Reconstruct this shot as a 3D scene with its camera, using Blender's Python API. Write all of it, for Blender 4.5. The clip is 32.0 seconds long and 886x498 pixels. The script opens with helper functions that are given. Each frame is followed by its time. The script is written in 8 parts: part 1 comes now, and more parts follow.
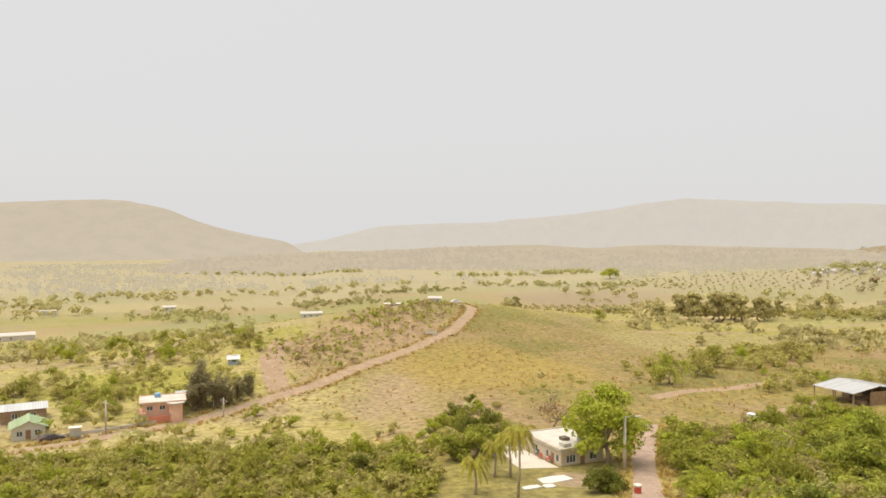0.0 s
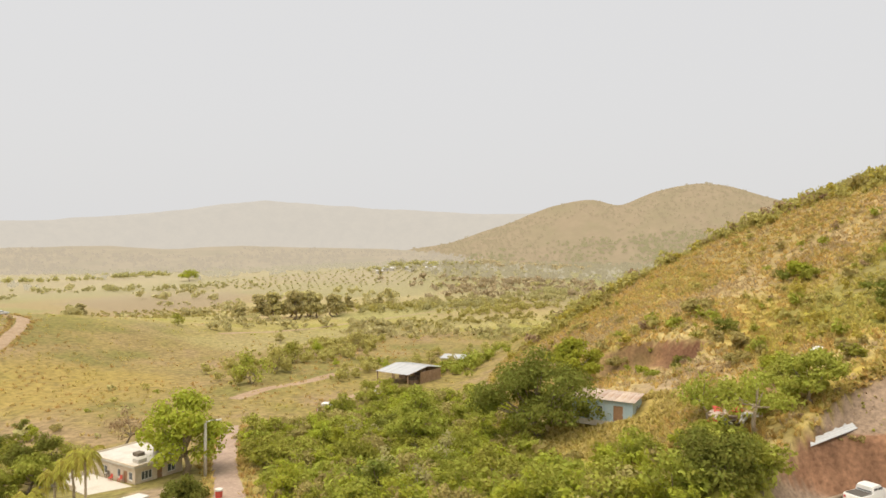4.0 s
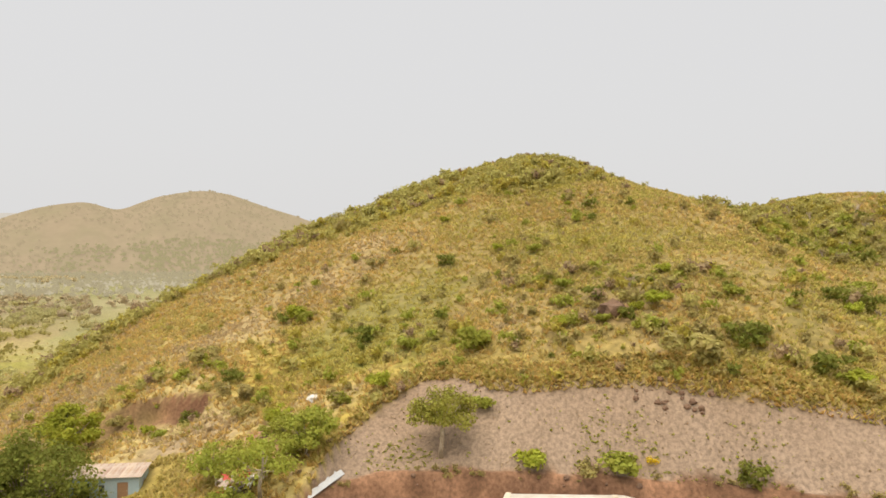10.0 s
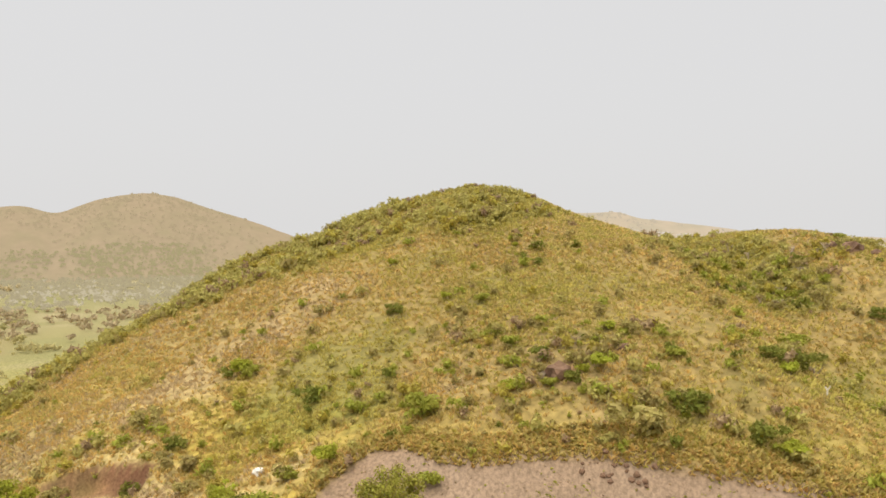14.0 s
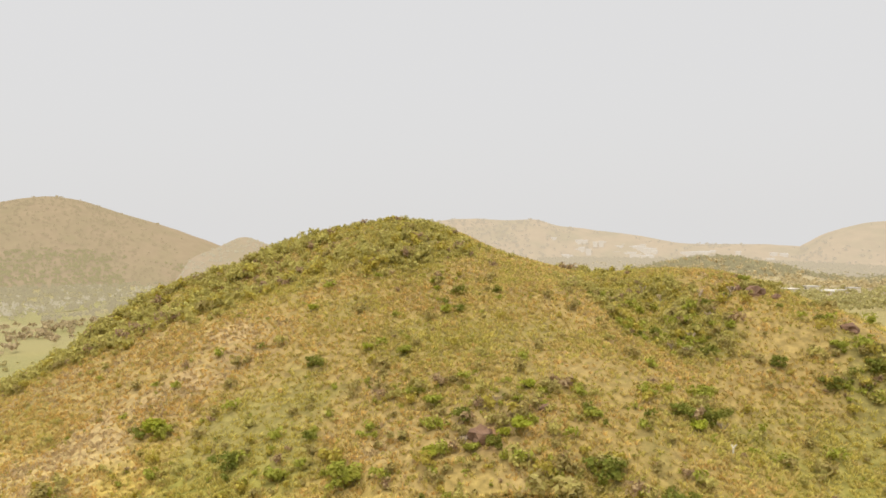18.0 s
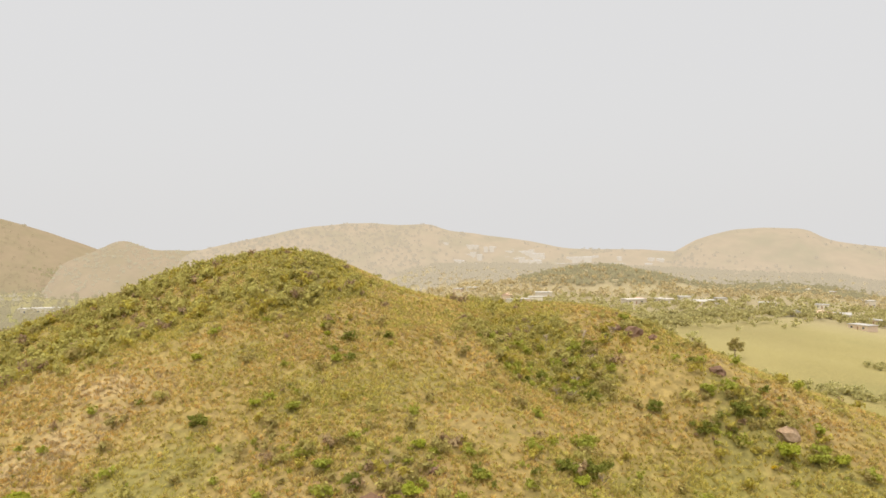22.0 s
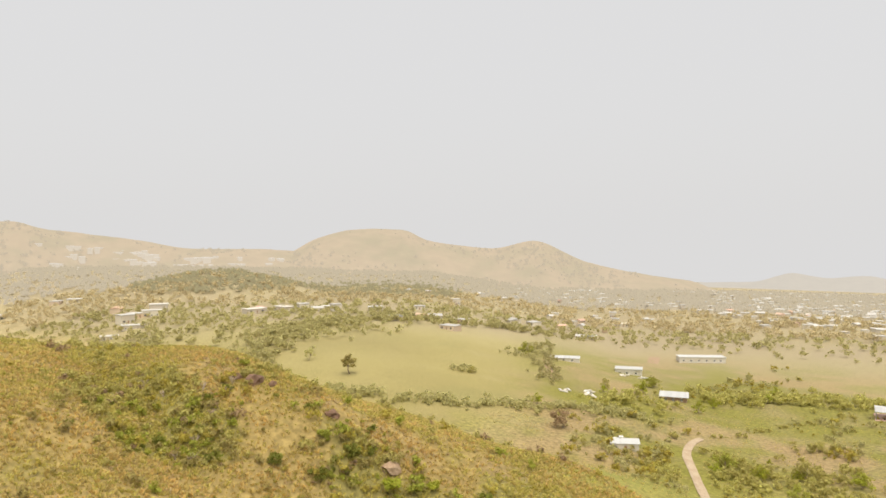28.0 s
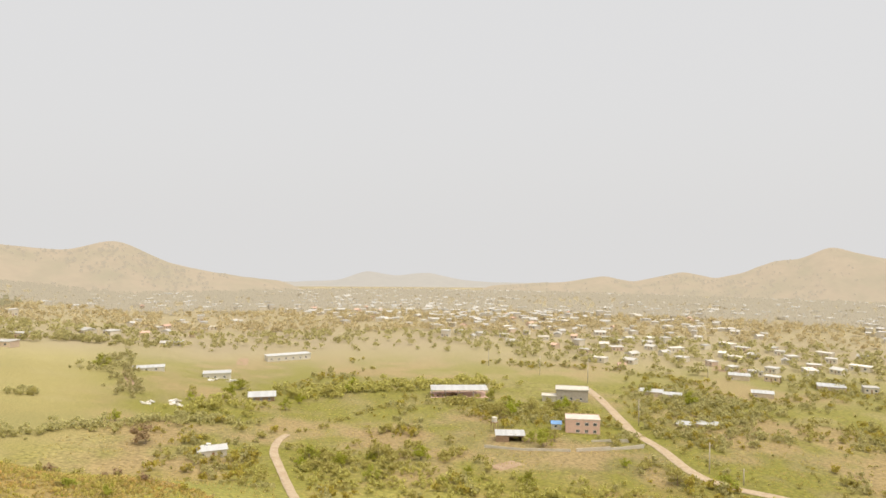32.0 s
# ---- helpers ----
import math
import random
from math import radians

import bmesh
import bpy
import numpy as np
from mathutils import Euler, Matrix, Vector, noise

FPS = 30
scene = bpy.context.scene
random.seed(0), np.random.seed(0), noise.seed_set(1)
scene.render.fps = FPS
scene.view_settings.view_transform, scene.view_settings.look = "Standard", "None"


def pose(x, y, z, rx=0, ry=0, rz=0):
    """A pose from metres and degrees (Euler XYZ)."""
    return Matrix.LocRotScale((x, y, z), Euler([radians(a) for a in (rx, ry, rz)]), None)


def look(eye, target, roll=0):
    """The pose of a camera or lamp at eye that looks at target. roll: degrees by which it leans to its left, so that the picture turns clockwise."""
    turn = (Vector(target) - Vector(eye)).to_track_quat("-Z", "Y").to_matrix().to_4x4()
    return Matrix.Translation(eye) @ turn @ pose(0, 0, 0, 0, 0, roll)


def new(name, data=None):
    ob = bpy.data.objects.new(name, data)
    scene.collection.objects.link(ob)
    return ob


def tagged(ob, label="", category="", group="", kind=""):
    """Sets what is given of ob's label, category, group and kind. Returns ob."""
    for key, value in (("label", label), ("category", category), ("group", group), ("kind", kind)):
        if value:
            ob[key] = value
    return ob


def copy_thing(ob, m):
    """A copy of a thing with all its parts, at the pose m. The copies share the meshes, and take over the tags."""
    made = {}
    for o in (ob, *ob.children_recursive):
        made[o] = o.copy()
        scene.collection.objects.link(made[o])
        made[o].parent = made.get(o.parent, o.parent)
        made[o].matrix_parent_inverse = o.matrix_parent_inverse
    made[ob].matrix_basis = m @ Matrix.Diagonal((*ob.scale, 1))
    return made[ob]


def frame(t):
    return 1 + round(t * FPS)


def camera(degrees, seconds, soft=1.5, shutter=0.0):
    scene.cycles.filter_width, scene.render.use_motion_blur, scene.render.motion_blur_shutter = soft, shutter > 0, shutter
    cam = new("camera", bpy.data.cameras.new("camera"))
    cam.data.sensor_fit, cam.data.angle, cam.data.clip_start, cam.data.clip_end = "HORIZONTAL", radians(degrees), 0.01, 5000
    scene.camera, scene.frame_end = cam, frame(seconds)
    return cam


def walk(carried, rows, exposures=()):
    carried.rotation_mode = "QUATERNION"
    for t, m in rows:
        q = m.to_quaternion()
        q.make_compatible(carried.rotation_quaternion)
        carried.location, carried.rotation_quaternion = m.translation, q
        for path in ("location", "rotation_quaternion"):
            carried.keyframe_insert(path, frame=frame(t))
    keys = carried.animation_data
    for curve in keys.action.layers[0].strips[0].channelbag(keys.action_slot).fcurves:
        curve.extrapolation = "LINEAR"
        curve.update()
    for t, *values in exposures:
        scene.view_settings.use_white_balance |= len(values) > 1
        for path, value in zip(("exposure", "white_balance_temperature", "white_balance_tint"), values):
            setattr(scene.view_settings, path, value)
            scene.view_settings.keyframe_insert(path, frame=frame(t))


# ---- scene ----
cam = camera(63.9, 32.0, soft=1.6)

# seconds, eye x, y, z, heading clockwise from +y, pitch up, roll
PATH = [
    (0, 0.64, -0.56, -5.76, 10.429, -0.602, 0.02),
    (0.5, 0.66, -0.69, -5.74, 14.484, -0.586, 0.07),
    (1, 0.67, -0.77, -5.74, 18.607, -0.578, 0.09),
    (1.5, 0.67, -0.76, -5.75, 22.833, -0.557, 0.07),
    (2, 0.65, -0.64, -5.78, 27.042, -0.525, 0.04),
    (2.5, 0.63, -0.50, -5.81, 31.188, -0.498, 0.04),
    (3, 0.62, -0.40, -5.81, 35.264, -0.477, 0.09),
    (3.5, 0.65, -0.36, -5.79, 39.321, -0.475, 0.13),
    (4, 0.73, -0.36, -5.77, 43.343, -0.473, 0.14),
    (4.5, 0.83, -0.37, -5.76, 47.338, -0.436, 0.12),
    (6.5, 0.95, 0.06, -5.87, 59.742, -0.163, 0.38),
    (7, 0.84, -0.06, -5.04, 62.147, -0.168, 0.35),
    (7.5, 0.65, -0.19, -3.91, 65.719, -0.144, 0.33),
    (8, 0.41, -0.27, -2.58, 70.074, -0.117, 0.31),
    (8.5, 0.19, -0.23, -1.26, 74.130, -0.096, 0.32),
    (9, 0.03, -0.07, 0.01, 78.004, -0.056, 0.37),
    (9.5, -0.08, 0.07, 1.29, 80.513, -0.024, 0.39),
    (10, -0.11, 0.08, 2.61, 81.895, -0.034, 0.33),
    (10.5, -0.05, 0.01, 4.00, 83.426, -0.083, 0.22),
    (11, 0.08, -0.07, 5.43, 84.626, -0.145, 0.10),
    (11.5, 0.19, -0.14, 6.79, 84.854, -0.195, 0.01),
    (12, 0.27, -0.19, 8.11, 84.990, -0.227, -0.03),
    (12.5, 0.32, -0.21, 9.40, 85.234, -0.250, -0.06),
    (13, 0.37, -0.24, 10.70, 85.481, -0.270, -0.09),
    (13.5, 0.41, -0.32, 11.98, 85.655, -0.273, -0.14),
    (15.5, 0.65, -0.60, 17.10, 87.159, -0.295, -0.25),
    (16, 0.72, -0.59, 18.35, 87.888, -0.253, -0.27),
    (16.5, 0.78, -0.56, 19.60, 88.857, -0.236, -0.26),
    (17, 0.83, -0.49, 20.87, 89.951, -0.246, -0.24),
    (17.5, 0.85, -0.41, 22.13, 91.126, -0.242, -0.22),
    (18, 0.87, -0.35, 23.43, 92.187, -0.225, -0.22),
    (18.5, 0.90, -0.32, 24.77, 93.295, -0.231, -0.21),
    (19, 0.92, -0.32, 26.13, 94.412, -0.250, -0.20),
    (19.5, 0.92, -0.35, 27.48, 95.507, -0.257, -0.19),
    (20, 0.96, -0.42, 28.83, 96.594, -0.263, -0.19),
    (20.5, 1.06, -0.52, 30.16, 97.586, -0.277, -0.17),
    (21, 1.21, -0.62, 31.49, 98.705, -0.297, -0.15),
    (21.5, 1.33, -0.72, 32.85, 99.775, -0.329, -0.14),
    (22, 1.38, -0.85, 34.26, 100.801, -0.372, -0.15),
    (22.5, 1.36, -1.00, 35.68, 101.742, -0.430, -0.17),
    (23, 1.30, -1.15, 37.10, 102.610, -0.502, -0.18),
    (23.5, 1.21, -1.27, 38.53, 104.216, -0.575, -0.18),
    (24, 1.10, -1.31, 40.00, 105.914, -0.647, -0.16),
    (24.5, 1.00, -1.29, 41.49, 107.598, -0.721, -0.15),
    (26.5, -0.11, -0.51, 47.36, 120.975, -1.065, -0.22),
    (27, -0.31, -0.25, 48.04, 124.430, -1.103, -0.16),
    (27.5, -0.57, -0.04, 48.51, 126.664, -1.120, -0.10),
    (28, -0.91, 0.08, 48.83, 130.706, -1.137, -0.06),
    (28.5, -1.32, 0.09, 49.09, 135.135, -1.159, -0.03),
    (29, -1.65, 0.08, 49.20, 139.655, -1.151, 0.02),
    (29.5, -1.78, 0.13, 49.16, 144.135, -1.107, 0.10),
    (30, -1.68, 0.21, 49.11, 148.410, -1.059, 0.23),
    (30.5, -1.48, 0.21, 49.19, 151.977, -1.025, 0.36),
    (31, -1.33, 0.06, 49.41, 155.687, -1.007, 0.43),
    (31.5, -1.28, -0.24, 49.62, 159.485, -0.989, 0.47),
    (32, -1.25, -0.63, 49.68, 162.917, -0.967, 0.51),
]


def aim(x, y, z, heading, pitch, roll):
    h, p = radians(heading), radians(pitch)
    ahead = Vector((math.sin(h) * math.cos(p), math.cos(h) * math.cos(p), math.sin(p)))
    eye = Vector((x, y, z))
    return look(eye, eye + 10 * ahead, roll)


walk(cam, [(row[0], aim(*row[1:])) for row in PATH])

# ---- world, sun ----
SUN_HEADING, SUN_HEIGHT = 290.0, 71.0
world = bpy.data.worlds.new("dusty_sky")
scene.world = world
world.use_nodes = True
wn, wl = world.node_tree.nodes, world.node_tree.links
wn.clear()
sky = wn.new("ShaderNodeTexSky")
sky.sky_type, sky.sun_disc = "NISHITA", False
sky.sun_elevation, sky.sun_rotation = radians(SUN_HEIGHT), radians(SUN_HEADING)
sky.air_density, sky.dust_density, sky.ozone_density = 1.0, 8.0, 1.0
sky_light = wn.new("ShaderNodeBackground")
sky_light.inputs["Strength"].default_value = 0.012
dust_light = wn.new("ShaderNodeBackground")
dust_light.inputs["Color"].default_value = (1.0, 0.99, 0.985, 1)
dust_light.inputs["Strength"].default_value = 0.715
both = wn.new("ShaderNodeAddShader")
wout = wn.new("ShaderNodeOutputWorld")
wl.new(sky.outputs[0], sky_light.inputs["Color"])
wl.new(sky_light.outputs[0], both.inputs[0])
wl.new(dust_light.outputs[0], both.inputs[1])
wl.new(both.outputs[0], wout.inputs["Surface"])

sun_data = bpy.data.lights.new("sun", "SUN")
sun_data.energy, sun_data.angle, sun_data.color = 3.8, radians(64), (1.0, 0.89, 0.72)
sun = new("sun", sun_data)
sh, se = radians(SUN_HEADING), radians(SUN_HEIGHT)
sun_from = Vector((math.sin(sh) * math.cos(se), math.cos(sh) * math.cos(se), math.sin(se)))
sun.matrix_world = look(sun_from * 500, (0, 0, 0))

# ---- materials ----
def material(name, colour, rough_value=0.8, metal=0.0, vary=0.25, grain=3.0, bump=0.0, second=None, tint_island=0.0, tint_object=0.0,
             attribute=None, stain=None, stain_size=1.2, translucent=0.0, specular=0.3):
    """A surface with variation at two scales: coarse stains towards a second colour, and fine grain, both in metres."""
    m = bpy.data.materials.new(name)
    m.use_nodes = True
    nodes, links = m.node_tree.nodes, m.node_tree.links
    shader = nodes["Principled BSDF"]
    shader.inputs["Roughness"].default_value, shader.inputs["Metallic"].default_value = rough_value, metal
    shader.inputs["Specular IOR Level"].default_value = specular
    place = nodes.new("ShaderNodeTexCoord")
    if attribute:
        source = nodes.new("ShaderNodeVertexColor")
        source.layer_name = attribute
        base = source.outputs["Color"]
    else:
        source = nodes.new("ShaderNodeRGB")
        source.outputs[0].default_value = (*colour, 1)
        base = source.outputs[0]

    def noise_at(scale, detail=4.0):
        n = nodes.new("ShaderNodeTexNoise")
        n.inputs["Scale"].default_value, n.inputs["Detail"].default_value = scale, detail
        n.inputs["Roughness"].default_value = 0.62
        links.new(place.outputs["Object"], n.inputs["Vector"])
        return n

    def blend(kind, fac, a, b):
        mix = nodes.new("ShaderNodeMix")
        mix.data_type, mix.blend_type = "RGBA", kind
        for socket, value in ((mix.inputs["Factor"], fac), (mix.inputs[6], a), (mix.inputs[7], b)):
            if isinstance(value, (int, float)):
                socket.default_value = value
            elif isinstance(value, tuple):
                socket.default_value = (*value, 1)
            else:
                links.new(value, socket)
        return mix.outputs[2]

    def ramp(value, low, high, to_low=0.0, to_high=1.0):
        r = nodes.new("ShaderNodeMapRange")
        r.inputs[1].default_value, r.inputs[2].default_value = low, high
        r.inputs[3].default_value, r.inputs[4].default_value = to_low, to_high
        links.new(value, r.inputs[0])
        return r.outputs[0]

    if second:
        base = blend("MIX", ramp(noise_at(1 / stain_size).outputs["Fac"], 0.42, 0.66), base, second)
    if stain:
        base = blend("MIX", ramp(noise_at(0.37 / stain_size, 6).outputs["Fac"], 0.56, 0.74, 0.0, 0.75), base, stain)
    fine = noise_at(grain, 5)
    grey = nodes.new("ShaderNodeCombineColor")
    level = ramp(fine.outputs["Fac"], 0.3, 0.7, 1 - vary, 1 + vary)
    for socket in grey.inputs:
        links.new(level, socket)
    base = blend("MULTIPLY", 1.0, base, grey.outputs[0])
    for amount, node, out in ((tint_island, "ShaderNodeNewGeometry", "Random Per Island"), (tint_object, "ShaderNodeObjectInfo", "Random")):
        if amount:
            pick = nodes.new(node)
            tone = nodes.new("ShaderNodeHueSaturation")
            links.new(ramp(pick.outputs[out], 0, 1, 1 - amount, 1 + amount), tone.inputs["Value"])
            links.new(ramp(pick.outputs[out], 0, 1, 0.5 - amount * 0.06, 0.5 + amount * 0.06), tone.inputs["Hue"])
            links.new(base, tone.inputs["Color"])
            base = tone.outputs[0]
    links.new(base, shader.inputs["Base Color"])
    if bump:
        relief = nodes.new("ShaderNodeBump")
        relief.inputs["Strength"].default_value, relief.inputs["Distance"].default_value = 0.7, bump
        links.new(fine.outputs["Fac"], relief.inputs["Height"])
        links.new(relief.outputs[0], shader.inputs["Normal"])
    if translucent:
        thin, mix = nodes.new("ShaderNodeBsdfTranslucent"), nodes.new("ShaderNodeMixShader")
        mix.inputs[0].default_value = translucent
        links.new(base, thin.inputs["Color"])
        links.new(shader.outputs[0], mix.inputs[1])
        links.new(thin.outputs[0], mix.inputs[2])
        links.new(mix.outputs[0], nodes["Material Output"].inputs["Surface"])
    return m


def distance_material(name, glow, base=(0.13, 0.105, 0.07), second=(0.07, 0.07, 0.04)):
    """Far hills and houses as a plain backdrop, with the dust haze painted in as emission."""
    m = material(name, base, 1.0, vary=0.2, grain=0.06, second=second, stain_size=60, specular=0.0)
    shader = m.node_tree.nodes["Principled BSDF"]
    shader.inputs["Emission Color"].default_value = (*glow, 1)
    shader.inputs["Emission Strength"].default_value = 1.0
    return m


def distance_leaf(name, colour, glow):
    """Foliage of the far backdrop, more than most of a kilometre off, with haze painted in as glow."""
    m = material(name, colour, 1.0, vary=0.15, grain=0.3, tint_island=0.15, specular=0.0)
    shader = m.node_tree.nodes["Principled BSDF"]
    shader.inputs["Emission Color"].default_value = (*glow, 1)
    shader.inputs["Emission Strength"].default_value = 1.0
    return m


M = {
    "ground": material("ground_grass_and_soil", (0.3, 0.25, 0.1), 0.95, vary=0.34, grain=1.9, bump=0.09, attribute="cover", specular=0.1),
    "sward": material("rough_grass_sward", (0.3, 0.25, 0.1), 0.95, vary=0.4, grain=0.7, bump=0.18, attribute="cover", stain=(0.235, 0.175, 0.085), stain_size=1.6, specular=0.1),
    "soil": material("bare_brown_soil", (0.34, 0.24, 0.16), 0.95, vary=0.3, grain=2.4, bump=0.08, second=(0.40, 0.30, 0.21), stain_size=3, specular=0.1),
    "road": material("dusty_dirt_road", (0.385, 0.29, 0.20), 0.95, vary=0.25, grain=1.6, bump=0.04, second=(0.32, 0.23, 0.15), stain_size=2.5, specular=0.1),
    "track": material("pale_farm_track", (0.45, 0.365, 0.265), 0.95, vary=0.2, grain=1.6, bump=0.04, second=(0.38, 0.29, 0.20), stain_size=2.5, specular=0.1),
    "asphalt": material("worn_dusty_asphalt", (0.40, 0.30, 0.23), 0.9, vary=0.18, grain=2.0, bump=0.02, second=(0.33, 0.24, 0.19), stain_size=2.2, specular=0.2),
}

# ---- the lie of the land ----
def hashed(ix, iy, seed):
    n = (ix.astype(np.int64) * 374761393 + iy.astype(np.int64) * 668265263 + seed * 974711) & 0x7FFFFFFF
    n = ((n ^ (n >> 13)) * 1274126177) & 0x7FFFFFFF
    return ((n ^ (n >> 16)) & 0xFFFF) / 65535.0


def value_noise(x, y, size, seed=0):
    u, w = np.asarray(x, float) / size, np.asarray(y, float) / size
    ix, iy = np.floor(u), np.floor(w)
    fx, fy = u - ix, w - iy
    fx, fy = fx * fx * (3 - 2 * fx), fy * fy * (3 - 2 * fy)
    a, b = hashed(ix, iy, seed), hashed(ix + 1, iy, seed)
    c, d = hashed(ix, iy + 1, seed), hashed(ix + 1, iy + 1, seed)
    return (a + (b - a) * fx) * (1 - fy) + (c + (d - c) * fx) * fy - 0.5


def rough(x, y, size, seed=0, octaves=4):
    out, gain = 0, 1.0
    for k in range(octaves):
        out = out + gain * value_noise(x + 13.7 * k, y - 7.1 * k, size / 2**k, seed + k)
        gain *= 0.5
    return out


def step(a, b, v):
    t = np.clip((v - a) / (b - a), 0, 1)
    return t * t * (3 - 2 * t)


def soft_max(a, b, k):
    h = np.clip(0.5 + 0.5 * (a - b) / k, 0, 1)
    return b + (a - b) * h + k * h * (1 - h)


def cone(x, y, cx, cy, top, slope, blunt, turn=0.0, long=1.0):
    """A hill: its top, the slope of its flanks, how blunt it is; stretched along a heading."""
    h = radians(turn)
    dx, dy = x - cx, y - cy
    along, across = (dx * math.sin(h) + dy * math.cos(h)) / long, dx * math.cos(h) - dy * math.sin(h)
    return top - slope * (np.sqrt(along**2 + across**2 + blunt**2) - blunt)


def off_line(x, y, line):
    """How far off a polyline a place is, and how far along it."""
    best, at, run = np.full(np.shape(x), 1e9), np.zeros(np.shape(x)), 0.0
    for (ax, ay), (bx, by) in zip(line, line[1:]):
        length = math.hypot(bx - ax, by - ay)
        t = np.clip(((x - ax) * (bx - ax) + (y - ay) * (by - ay)) / length**2, 0, 1)
        d = np.hypot(x - ax - t * (bx - ax), y - ay - t * (by - ay))
        near = d < best
        best, at = np.where(near, d, best), np.where(near, run + t * length, at)
        run += length
    return best, at


TERRACE_BACK = [(62, 31), (84, 27.8), (92, 26), (99, 22.5), (103.8, 18), (103.5, 13), (99.8, 8.8), (97.6, 2), (98, -5), (97.8, -13), (96.8, -19), (95.5, -24), (94, -30), (92, -40), (88, -52), (70, -70)]
TERRACE_EDGE = [(-70, -24.0), (-52, -18.5), (-32, -16.0), (-23, -14.8), (-14, -14.1), (-5, -14.6), (7, -16.0), (12, -15.2), (18, -16.3), (22.5, -18.8), (26, -21.6), (31, -24.0)]
BANK_FOOT = [(60, 46), (70, 36), (77, 30), (84, 26.5), (87.5, 21), (88.5, 8), (90, -6), (89, -22), (85, -40), (68, -60)]


def x_on(line, y):
    ys, xs = [p[1] for p in reversed(line)], [p[0] for p in reversed(line)]
    return np.interp(y, ys, xs)


CUT_FOOT = [(114, 80), (113.3, 74.5), (113.4, 70), (111.6, 62.5), (110.4, 56), (109.6, 50)]
HILL = [
    (239.7, 7.24, 31.4, 0.63, 57.9, 0, 1),
    (206.6, -75.4, 18.2, 0.418, 21.6, 146.2, 0.697),
    (136.1, -102.9, 1.37, 0.326, 6.56, 119.3, 0.677),
    (166.2, -26.2, 12.0, 0.394, 5.95, 0, 1),
]
# flank corrections fitted to the camera's skyline views, in rows from south to north
FLANK_FIT = [
    (0.0, -2.1, 1.2, -3.8, -3.7, 0.0), (-0.1, -4.4, 7.9, 2.0, 3.3, -2.7), (-0.9, 0.0, 1.8, 5.8, 2.6, 2.5), (-2.5, 2.6, -2.9, 2.5, -0.7, -1.9), (0.5, -0.6, 1.7, 1.5, 3.1, -0.2),
    (-0.3, 0.2, -0.1, -0.4, -7.2, -0.2), (-0.6, 3.1, -2.7, -0.2, -7.0, -1.2), (-0.8, -0.4, 0.4, 0.0, -6.4, 2.9), (0.4, -0.4, -2.8, -0.4, -1.6, -9.4),
]


def bank_wear(x, y):
    """How far the lip of the dug bank is eaten back, in metres."""
    return 1.9 * rough(x, y, 7, 31, 3) + 1.1 * rough(x, y, 2.4, 32, 2)


